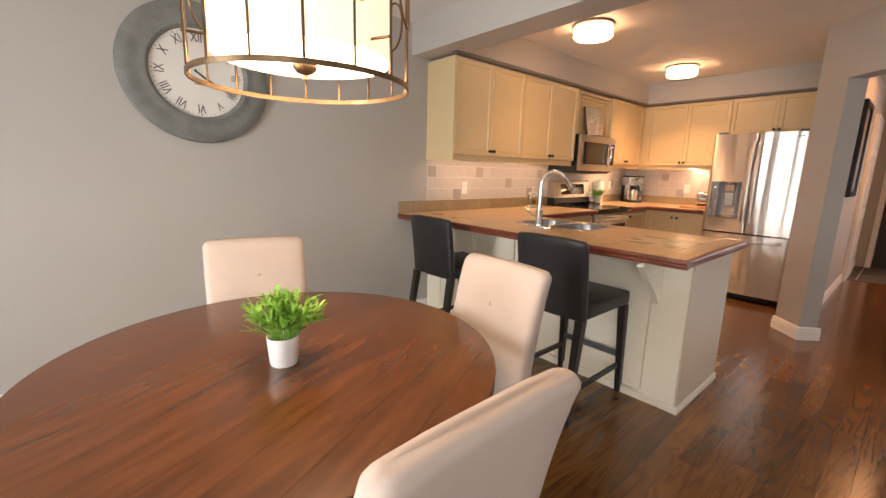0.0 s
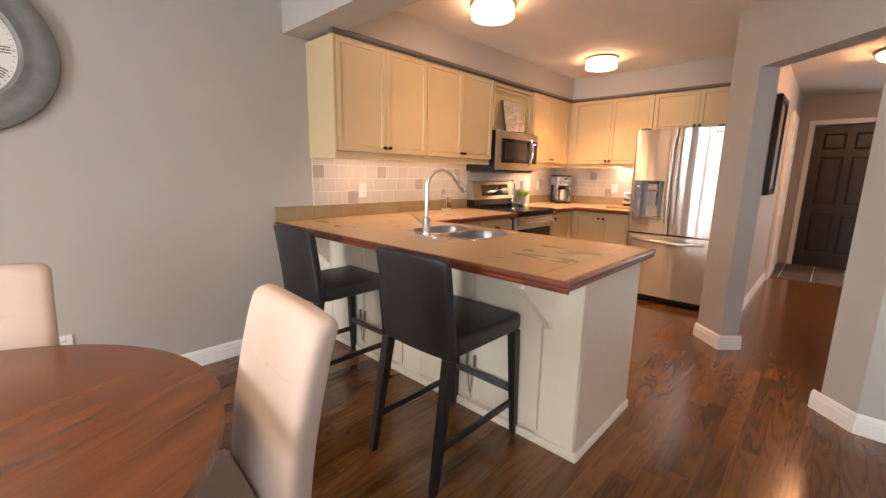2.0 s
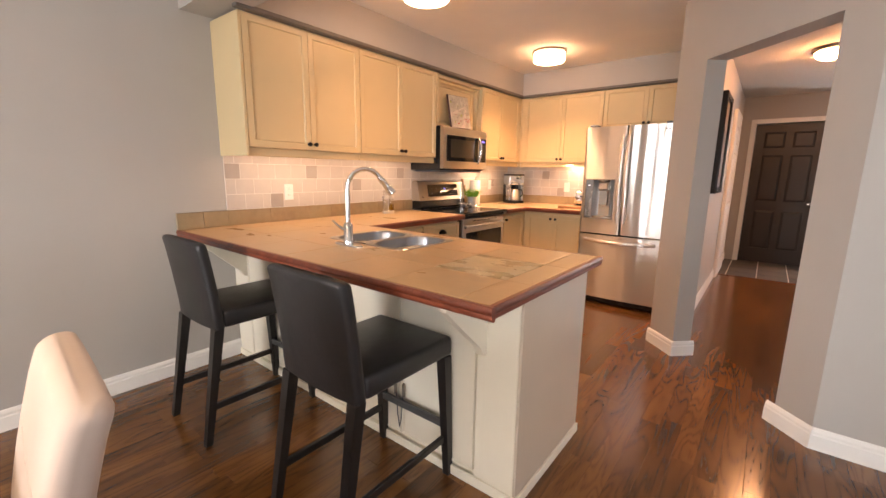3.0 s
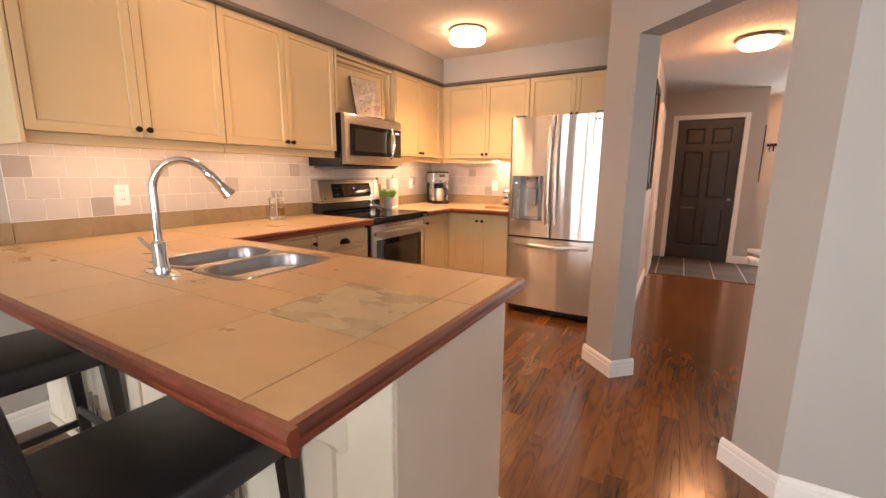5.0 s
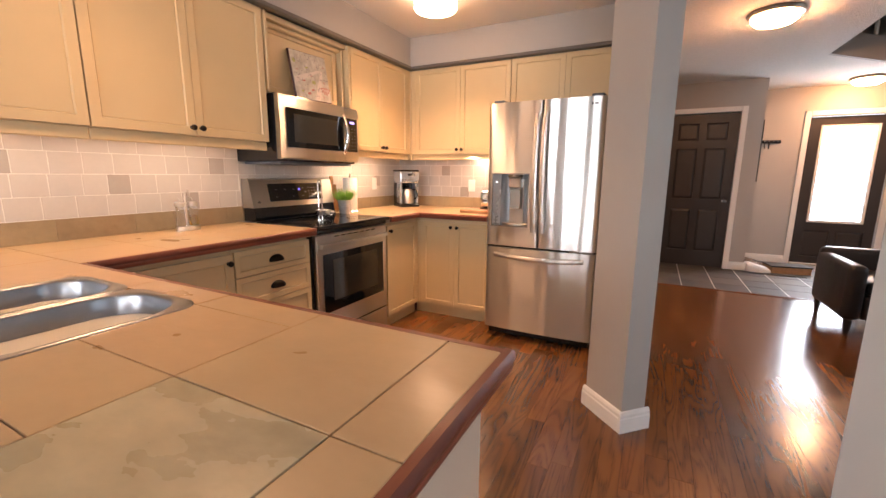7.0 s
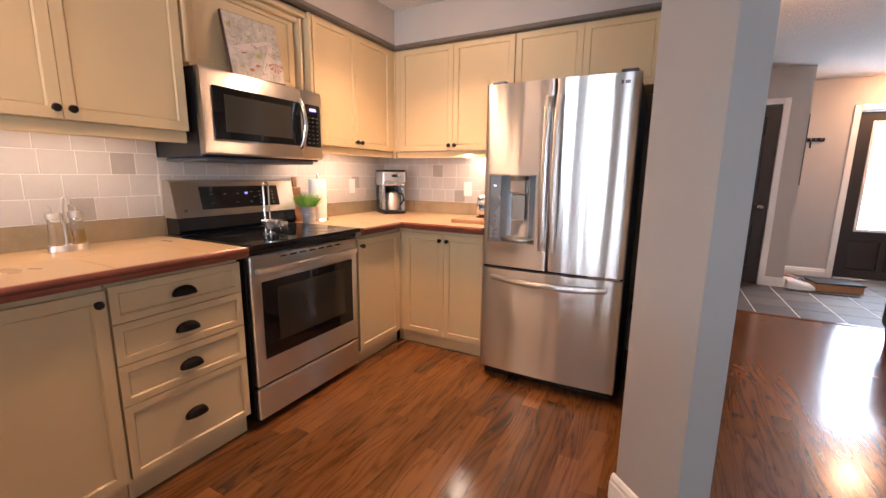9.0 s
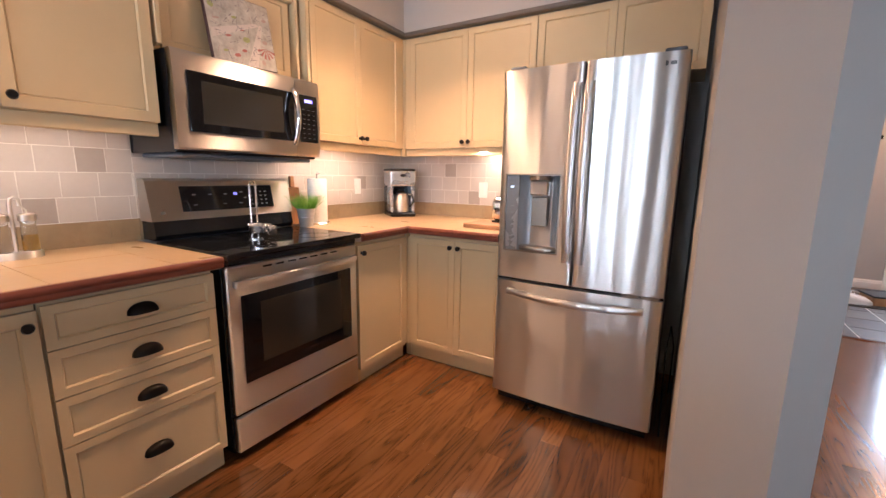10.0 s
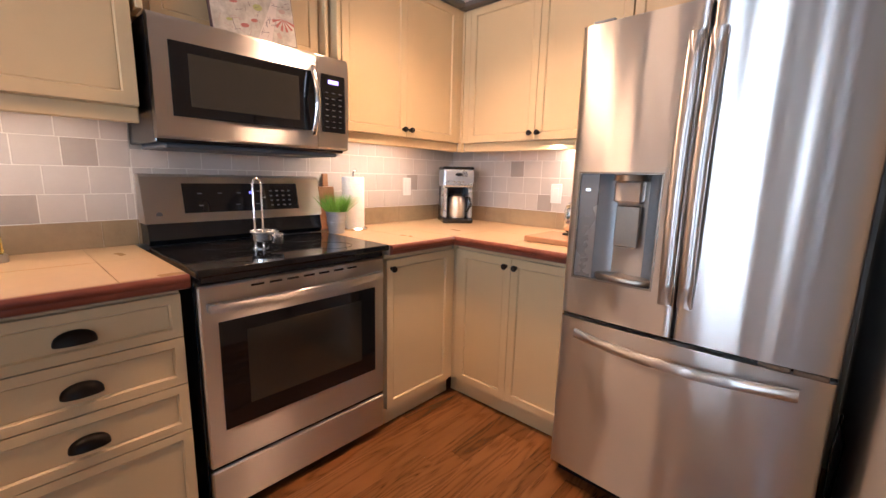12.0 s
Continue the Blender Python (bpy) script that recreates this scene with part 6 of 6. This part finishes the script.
for x, fill in ((-0.036, CLEAR), (0.036, OIL)):
    bm = bmesh.new()
    lathe(bm, [(0, 0.0265), (0.023, 0.0265), (0.0235, 0.04), (0.021, 0.13), (0.0205, 0.135)], x, 0, 0, 20)
    b = part("bottle", bm, CLEAR, ov, "clear glass bottle", 50)
    b.visible_shadow = False
    if fill is OIL:
        bm = bmesh.new()
        lathe(bm, [(0, 0.0285), (0.0215, 0.0285), (0.0205, 0.085), (0, 0.085)], x, 0, 0, 20)
        part("oil", bm, OIL, b, "golden oil", 50)
    bm = bmesh.new()
    lathe(bm, [(0.0, 0.1355), (0.025, 0.1355), (0.026, 0.14), (0.026, 0.158), (0.02, 0.162), (0, 0.162)], x, 0, 0, 20)
    part("cap", bm, STEEL_FLAT, ov, "steel cap", 40)
    bm = bmesh.new()
    tube(bm, [(x, 0, 0.162), (x, 0, 0.175), (x - 0.012, 0, 0.19)], 0.003, 6)
    part("pourer", bm, STEEL_FLAT, ov)

# measuring cups on the stove
mc = thing("measuring_cup_stand", pose(6.86, 3.53, 0.922), "steel measuring cups on a tall wire stand on the stove", "measuring cups")
bm = bmesh.new()
lathe(bm, [(0, 0), (0.035, 0), (0.035, 0.004), (0, 0.004)], seg=20)
part("stand_base", bm, CHROME, mc)
bm = bmesh.new()
pts = [(-0.016, 0, 0.004), (-0.016, 0, 0.255), (-0.011, 0, 0.272), (0.0, 0, 0.278), (0.011, 0, 0.272), (0.016, 0, 0.255), (0.016, 0, 0.004)]
tube(bm, pts, 0.0042, 8)
part("wire_loop", bm, CHROME, mc, "", 60)
for x, y, r, z in ((0.012, -0.02, 0.052, 0.030), (0.042, -0.072, 0.022, 0.022)):
    bm = bmesh.new()
    lathe(bm, [(0, 0), (r * 0.8, 0), (r * 0.95, 0.006), (r, 0.036), (r + 0.003, 0.038), (r + 0.002, 0.041), (r - 0.001, 0.037), (r * 0.9, 0.008), (0, 0.003)], x, y, z, 24)
    part("cup", bm, CHROME, mc, "polished measuring cup", 40)
bm = bmesh.new()
tube(bm, [(0.02, -0.072, 0.062), (0.022, -0.088, 0.055), (0.024, -0.088, 0.040), (0.022, -0.076, 0.034)], 0.004, 6)
part("cup_handle", bm, CHROME, mc, "", 60)

# picture above the microwave
pc = thing("picture", pose(6.925, 3.592, 1.7305, -9, -2, 0), "small pastel street scene canvas leaning in the niche", "picture")
bm = bmesh.new()
box(bm, -0.165, 0.165, 0.0, 0.018, 0.0, 0.315, 0.002)
part("canvas", bm, material("dark_canvas_edge", (0.10, 0.05, 0.04), 0.7), pc, "dark canvas edge")
pm = material("pastel_picture_ground", (0.64, 0.60, 0.52), 0.7, vary=0.22, scale=22, second=(0.44, 0.40, 0.33), second_scale=18)
boxpart("print", (-0.161, 0.161, -0.0015, -0.0002, 0.004, 0.311), pm, pc, 0.0, "pastel print")
pals = {"red": material("brick_red_paint", (0.46, 0.16, 0.13), 0.7), "green": material("lime_paint", (0.42, 0.43, 0.16), 0.7), "rose": material("rose_paint", (0.50, 0.36, 0.30), 0.7),
        "pale": material("pale_street_paint", (0.70, 0.62, 0.55), 0.7), "grey": material("grey_line_paint", (0.20, 0.17, 0.17), 0.7)}


def dab(name, outline, y=-0.0022):
    bm = bmesh.new()
    bm.faces.new([bm.verts.new((x, y, z)) for x, z in outline])
    part("paint_mark", bm, pals[name], pc)


def oval(cx, cz, rx, rz, tilt=0.0, n=10):
    return [(cx + rx * math.cos(6.283 * i / n) * math.cos(tilt) - rz * math.sin(6.283 * i / n) * math.sin(tilt), cz + rx * math.cos(6.283 * i / n) * math.sin(tilt) + rz * math.sin(6.283 * i / n) * math.cos(tilt)) for i in range(n)]


dab("pale", [(0.0, 0.006), (0.055, 0.006), (0.115, 0.21), (0.10, 0.215)])
dab("pale", [(-0.155, 0.10), (-0.155, 0.14), (0.08, 0.215), (0.095, 0.205)])
for c, cx, cz, rx, rz in (("red", -0.045, 0.045, 0.024, 0.014), ("red", -0.005, 0.072, 0.020, 0.012), ("red", -0.075, 0.125, 0.022, 0.009), ("red", 0.0, 0.165, 0.014, 0.005),
                          ("green", 0.015, 0.125, 0.026, 0.022), ("green", -0.10, 0.055, 0.018, 0.010), ("green", -0.135, 0.245, 0.020, 0.026), ("green", -0.03, 0.215, 0.020, 0.010),
                          ("rose", 0.115, 0.135, 0.020, 0.016), ("rose", 0.09, 0.035, 0.014, 0.022), ("rose", -0.12, 0.19, 0.024, 0.008), ("rose", 0.13, 0.24, 0.02, 0.012)):
    dab(c, oval(cx, cz, rx * 0.75, rz * 0.6, 0.2, 7), -0.0026)
for i in range(6):
    a = radians(-70 + 28 * i)
    dab("red", [(0.115, 0.105), (0.115 + 0.05 * math.sin(a - 0.12), 0.105 - 0.05 * math.cos(a - 0.12)), (0.115 + 0.05 * math.sin(a + 0.12), 0.105 - 0.05 * math.cos(a + 0.12))], -0.003)
rnd = random.Random(21)
for i in range(110):
    x, z, a, l = rnd.uniform(-0.15, 0.15), rnd.uniform(0.01, 0.30), rnd.uniform(-0.6, 1.9), rnd.uniform(0.008, 0.035)
    x1, z1 = max(min(x + l * math.cos(a), 0.158), -0.158), max(min(z + l * math.sin(a), 0.308), 0.006)
    nx, nz = -math.sin(a) * 0.0009, math.cos(a) * 0.0009
    dab("grey" if i % 3 else "rose", [(x + nx, z + nz), (x1 + nx, z1 + nz), (x1 - nx, z1 - nz), (x - nx, z - nz)], -0.0032)

# power cord beside the fridge and the under-cabinet wire
cd = thing("power_cord", pose(7.72, 1.745, 0), "black power cord hanging beside the fridge", "cable")
bm = bmesh.new()
tube(bm, [(0.0, 0.0, 0.005), (0.05, 0.005, 0.15), (0.10, 0.012, 0.40), (0.15, 0.0, 0.52), (0.20, -0.02, 0.40), (0.30, -0.02, 0.10)], 0.004, 6)
part("cable", bm, BLACK, cd, "", 60)
uw = thing("light_wire", pose(7.95, 3.75, 1.427), "white wire under the corner wall cabinet", "cable")
bm = bmesh.new()
tube(bm, [(-0.07, 0, 0.0), (-0.03, -0.01, -0.02), (0.02, -0.01, -0.032), (0.09, 0.01, -0.012), (0.12, 0.02, 0.0)], 0.003, 6)
part("wire", bm, WHITEP, uw, "", 60)
for x, y, rz, w in ((5.2, 3.70, 0, 0.72), (6.08, 3.70, 0, 0.72), (7.7, 3.70, 0, 0.6), (8.33, 2.95, 90, 0.6)):
    u = thing("under_cabinet_fixture", pose(x, y, 1.4275, 0, 0, rz), "slim white light fixture under a wall cabinet", "lamp", "under-cabinet lights")
    boxpart("housing", (-w / 2 - 0.03, w / 2 + 0.03, -0.035, 0.035, -0.014, 0.0), WHITEP, u, 0.003)

# ---- hall and entry ----
hf = thing("hall_picture", pose(8.46, 1.545, 1.60), "tall dark framed picture on the hall wall", "picture")
bm = bmesh.new()
for b in ((-0.30, -0.24, -0.05, -0.002, -0.47, 0.47), (0.24, 0.30, -0.05, -0.002, -0.47, 0.47), (-0.2395, 0.2395, -0.05, -0.002, -0.47, -0.41), (-0.2395, 0.2395, -0.05, -0.002, 0.41, 0.47)):
    box(bm, *b, 0.006)
part("picture_frame", bm, BLACK, hf, "glossy black frame")
boxpart("print", (-0.2395, 0.2395, -0.03, -0.004, -0.4095, 0.4095), material("brown_print", (0.12, 0.08, 0.05), 0.3, vary=0.4, scale=5), hf, 0.0)
d3 = panelled_door("hall_door", 0.76, 2.03, [(0.11, 0.34, 1.70, 1.93), (0.42, 0.65, 1.70, 1.93), (0.11, 0.34, 0.94, 1.60), (0.42, 0.65, 0.94, 1.60), (0.11, 0.34, 0.22, 0.80), (0.42, 0.65, 0.22, 0.80)], TRIM)
d3.matrix_basis = pose(9.82, 1.503, 0, 0, 0, 0)
tagged(d3, "white six-panel door on the hall wall, closed", "door", kind="structure")
d3.name = "door_3"
bm = bmesh.new()
for b in ((9.745, 9.815, 1.505, 1.544, 0.0, 2.105), (10.585, 10.655, 1.505, 1.544, 0.0, 2.105), (9.816, 10.584, 1.503, 1.544, 2.04, 2.105)):
    box(bm, *b, 0.004)
setting("trim_hall_door", bm, TRIM, "white painted casing round the hall door", "door frame")

ec = thing("entry_mirror", pose(11.62, 0.31, 1.57), "narrow dark framed mirror on the closet side wall", "mirror")
bm = bmesh.new()
for b in ((-0.22, -0.19, -0.022, -0.002, -0.39, 0.39), (0.19, 0.22, -0.022, -0.002, -0.39, 0.39), (-0.1895, 0.1895, -0.022, -0.002, -0.39, -0.36), (-0.1895, 0.1895, -0.022, -0.002, 0.36, 0.39)):
    box(bm, *b, 0.003)
part("mirror_frame", bm, BLACKWOOD, ec, "dark wooden frame")
boxpart("mirror_glass", (-0.1895, 0.1895, -0.008, -0.003, -0.3595, 0.3595), material("mirror_silver", (0.9, 0.9, 0.9), 0.03, metal=1.0, bump=0.0, vary=0.0, rough_vary=0.01), ec, 0.0)
hk = thing("key_rack", pose(12.25, 0.035, 1.74, 0, 0, -90), "black key rack with hooks and hanging keys", "key rack")
boxpart("rail", (-0.11, 0.11, -0.016, -0.001, -0.022, 0.022), BLACK, hk, 0.003)
for x in (-0.075, -0.025, 0.025, 0.075):
    bm = bmesh.new()
    tube(bm, [(x, -0.016, 0.0), (x, -0.04, -0.005), (x, -0.045, 0.012)], 0.005, 8)
    lathe(bm, [(0.010, -0.0165), (0.008, -0.02), (0, -0.021)], x, 0, 0.004, 10, "Y")
    part("hook", bm, CHROME, hk)
bm = bmesh.new()
tube(bm, [(-0.075, -0.03, -0.01), (-0.078, -0.03, -0.06), (-0.07, -0.03, -0.10)], 0.006, 6)
box(bm, -0.035, -0.018, -0.03, -0.024, -0.10, -0.012, 0.002)
part("keys", bm, BLACK, hk)

mat_t = thing("boot_tray", pose(11.62, -0.02, 0.0), "flat grey boot tray on the entry tiles", "tray")
boxpart("tray", (-0.44, 0.50, -0.30, 0.29, 0.001, 0.012), material("grey_rubber", (0.05, 0.048, 0.045), 0.7), mat_t, 0.003)


def shoe(m, label, mat, sole):
    root = thing("shoe", m, label, "shoe", "shoes at the door")
    bm = bmesh.new()
    n = 10
    prev = None
    for i in range(n + 1):
        u = i / n
        x = -0.135 + 0.27 * u
        w = 0.036 + 0.014 * math.sin(math.pi * min(u * 0.9 + 0.12, 1)) - (0.022 if i == n else 0)
        h = 0.105 - 0.06 * max(0, (u - 0.25)) ** 0.8 * 1.2 - (0.02 if i == n else 0)
        ring = [bm.verts.new((x, w * a, 0.022 + (h - 0.022) * b)) for a, b in ((-1, 0), (-1, 0.45), (-0.6, 0.9), (0, 1.0), (0.6, 0.9), (1, 0.45), (1, 0))]
        if prev:
            for k in range(7):
                bm.faces.new((prev[k], prev[(k + 1) % 7], ring[(k + 1) % 7], ring[k]))
        else:
            bm.faces.new(ring)
        prev = ring
    bm.faces.new(prev[::-1])
    part("upper", bm, mat, root, "", 60)
    bm = bmesh.new()
    lathe(bm, [(0, 0), (1, 0), (1, 0.018), (0.97, 0.0215), (0, 0.0215)], 0, 0, 0, 22, "Z", (0.142, 0.052))
    part("sole", bm, sole, root, "", 40)
    bm = bmesh.new()
    for i in range(4):
        x = -0.01 + i * 0.026
        tube(bm, [(x, -0.022, 0.094 - 0.011 * i), (x, 0, 0.100 - 0.012 * i), (x, 0.022, 0.094 - 0.011 * i)], 0.003, 5)
    part("laces", bm, sole, root)
    return root


WS = material("white_sneaker_cloth", (0.72, 0.70, 0.68), 0.7, vary=0.06, scale=20)
BRN = material("brown_boot_leather", (0.10, 0.055, 0.03), 0.55, vary=0.3, scale=14)
shoe(pose(11.28, 0.16, 0.0125, 0, 0, -84), "white canvas sneaker on the boot tray", WS, WHITEP)
shoe(pose(11.39, 0.16, 0.0125, 0, 0, -96), "white canvas sneaker behind the other", WS, WHITEP)
shoe(pose(11.62, 0.14, 0.0125, 0, 0, -80), "brown leather shoe on the boot tray", BRN, BLACK)
shoe(pose(11.76, 0.15, 0.0125, 0, 0, -98), "brown leather shoe beside its pair", BRN, BLACK)
bx = thing("wooden_crate", pose(11.42, -0.12, 0.0125, 0, 0, -80), "low dark wooden crate lying by the front door", "crate")
for b in ((-0.17, 0.26, -0.13, -0.115, 0.0, 0.08), (-0.17, 0.26, 0.115, 0.13, 0.0, 0.08), (-0.17, -0.155, -0.1145, 0.1145, 0.0, 0.08), (0.245, 0.26, -0.1145, 0.1145, 0.0, 0.08)):
    boxpart("side", b, BOARD, bx, 0.003)
boxpart("lid", (-0.18, 0.27, -0.14, 0.14, 0.0805, 0.098), BLACKWOOD, bx, 0.004, "dark lid")

ac = thing("armchair", pose(9.25, -0.345, 0, 0, 0, 180), "black leather club armchair with short wooden legs", "armchair")
bm = bmesh.new()
box(bm, -0.36, 0.36, -0.30, 0.30, 0.14, 0.34, 0.03, 3)
part("base", bm, LEATHER, ac, "", 60)
for a, b in ((-0.42, -0.295), (0.295, 0.42)):
    bm = bmesh.new()
    box(bm, -0.36, 0.38, a, b, 0.135, 0.575, 0.045, 4)
    part("armrest", bm, LEATHER, ac, "", 60)
bm = bmesh.new()
box(bm, -0.42, -0.28, -0.40, 0.40, 0.135, 0.62, 0.05, 4)
part("backrest", bm, LEATHER, ac, "", 60)
bm = bmesh.new()
box(bm, -0.26, 0.35, -0.285, 0.285, 0.342, 0.45, 0.035, 3)
part("seat_cushion", bm, LEATHER, ac, "", 60)
for x in (-0.34, 0.33):
    for y in (-0.36, 0.36):
        bm = bmesh.new()
        lathe(bm, [(0, 0), (0.016, 0), (0.030, 0.134), (0, 0.134)], x, y, 0, 12)
        part("leg", bm, BLACKWOOD, ac, "", 40)

# stair edge seen through the ceiling opening
sr = thing("stair_railing", pose(10.36, 0.0, 0.0), "stair side with white painted balusters above the opening", "railing")
bm = bmesh.new()
prof = [(0.018, 2.46), (-1.28, 2.10), (-1.28, 2.32), (0.018, 2.68)]
a = [bm.verts.new((0.0, y, z)) for y, z in prof]
b = [bm.verts.new((0.05, y, z)) for y, z in prof]
bm.faces.new(a)
bm.faces.new(b[::-1])
for i in range(4):
    j = (i + 1) % 4
    bm.faces.new((a[i], b[i], b[j], a[j]))
part("stringer", bm, PAINT, sr)
for i in range(10):
    y = -0.06 - 0.12 * i
    z = 2.68 + 0.277 * y
    bm = bmesh.new()
    lathe(bm, [(0, z), (0.018, z), (0.018, z + 0.10), (0.011, z + 0.13), (0.016, z + 0.30), (0.010, z + 0.55), (0.016, z + 0.70), (0.016, z + 0.80), (0, z + 0.80)], 0.025, y, 0, 10)
    part("baluster", bm, TRIM, sr, "", 40)
bm = bmesh.new()
tube(bm, [(0.025, 0.0, 3.50), (0.025, -1.26, 3.15)], 0.03, 10)
part("handrail", bm, TABLE, sr, "", 60)


# ---- floor pieces ----
floor_ob = bpy.data.objects["floor"]
rnd = random.Random(11)
rest = bmesh.new()
meshes = {}
count = 0
PW = 0.092
y = -3.2
while y < WY - 0.001:
    x = 0.15 - rnd.uniform(0, 0.9)
    y1 = min(y + PW, WY)
    while x < 9.99:
        L = rnd.choice((0.45, 0.6, 0.8, 1.0, 1.2))
        a, b = max(x, 0.15), min(x + L, 9.99)
        x += L
        if b - a < 0.03 or (y1 < -1.4 and b < 6.0) or (y > 1.71 and a > 8.64):
            continue
        near = 2.9 < (a + b) / 2 < 7.6 and 0.3 < y < 3.3 and count < 300
        dz = rnd.uniform(-0.0002, 0.0)
        if near and b - a > 0.3:
            count += 1
            bm = bmesh.new()
            box(bm, a + 0.0002, b - 0.0002, y + 0.0002, y1 - 0.0002, -0.012, dz, 0.0006)
            part("plank", bm, FLOOR, floor_ob)
        else:
            box(rest, a + 0.0003, b - 0.0003, y + 0.0003, y1 - 0.0003, -0.012, dz)
    y += PW
o = part("planks", rest, FLOOR, floor_ob)
o["kind"] = "stuff"
bm = bmesh.new()
box(bm, 9.992, 10.03, -3.2, 1.545, -0.012, 0.006, 0.004)
part("transition_strip", bm, TABLE, floor_ob)
bm = bmesh.new()
box(bm, 10.03, 12.25, -3.2, 1.705, -0.0118, -0.003)
part("entry_grout", bm, WGROUT, floor_ob)
for i in range(7):
    for j in range(15):
        a, b = 10.034 + i * 0.33, 10.034 + (i + 1) * 0.33
        c = -3.2 + j * 0.33
        bm = bmesh.new()
        box(bm, a + 0.005, min(b, 12.25) - 0.005, c + 0.005, min(c + 0.33, 1.70) - 0.005, -0.01, 0.0, 0.002)
        part("tile", bm, ENTRY, floor_ob)

# ---- wall tiles ----
bs = tagged(new("backsplash"), "pale stone tile backsplash with taupe accents and slate strip", "backsplash", kind="structure")


def splash(m, length, z0, z1, accents, squares=()):
    """Rows of tiles on a wall; x runs along it and y points out of the room."""
    grout = bmesh.new()
    box(grout, 0, length, -0.0018, 0.004, z0, z1)
    o = part("grout", grout, WGROUT, bs)
    o.matrix_basis = m
    z, row = z0 + 0.105, 0
    x = 0
    while x < length - 0.01:
        w = rnd.choice((0.2, 0.3, 0.33, 0.33))
        b = min(x + w, length)
        bm = bmesh.new()
        box(bm, x + 0.0005, b - 0.0005, -0.0080, -0.0005, z0 + 0.001, z - 0.0015, 0.001)
        o = part("tile", bm, STRIP, bs)
        o.matrix_basis = m
        x = b
    while z < z1 - 0.01:
        top = min(z + 0.103, z1)
        x = -0.06 * (row % 2)
        marks = [a for a in accents if a[1] == row]
        while x < length - 0.004:
            w = 0.103 if any(s[0] < x < s[1] for s in squares) else 0.127
            mat = TILE
            for a, r in marks:
                if abs(x - a) < 0.05:
                    w, mat = 0.103, ACCENT
                elif x < a < x + w:
                    w = max(a - x, 0.05)
            b = min(x + w, length)
            if b - max(x, 0) > 0.008:
                bm = bmesh.new()
                box(bm, max(x, 0) + 0.0019, b - 0.0019, -0.0032, -0.0005, z + 0.0019, top - 0.0019, 0.0008)
                o = part("tile", bm, mat, bs)
                o.matrix_basis = m
            x += w
        z, row = top, row + 1


splash(pose(4.735, WY - 0.0045, 0), 1.804, TOP, 1.428, [(0.0, 2), (0.61, 2), (1.63, 2), (1.06, 1), (0.31, 0), (1.42, 0)])
splash(pose(6.54, WY - 0.0045, 0), 0.78, TOP, 1.3, [])
splash(pose(7.32, WY - 0.0045, 0), WX - 7.32 - 0.001, TOP, 1.428, [(0.70, 1)])
splash(pose(WX - 0.0045, WY - 0.006, 0, 0, 0, -90), 1.35, TOP, 1.428, [(0.0, 1), (0.52, 2), (0.72, 0)])
bm = bmesh.new()
for a in (4.425, 4.58):
    box(bm, a + 0.0015, a + 0.1535, WY - 0.0165, WY - 0.0005, TOP + 0.001, 1.0215, 0.002)
part("tile", bm, STRIP, bs)
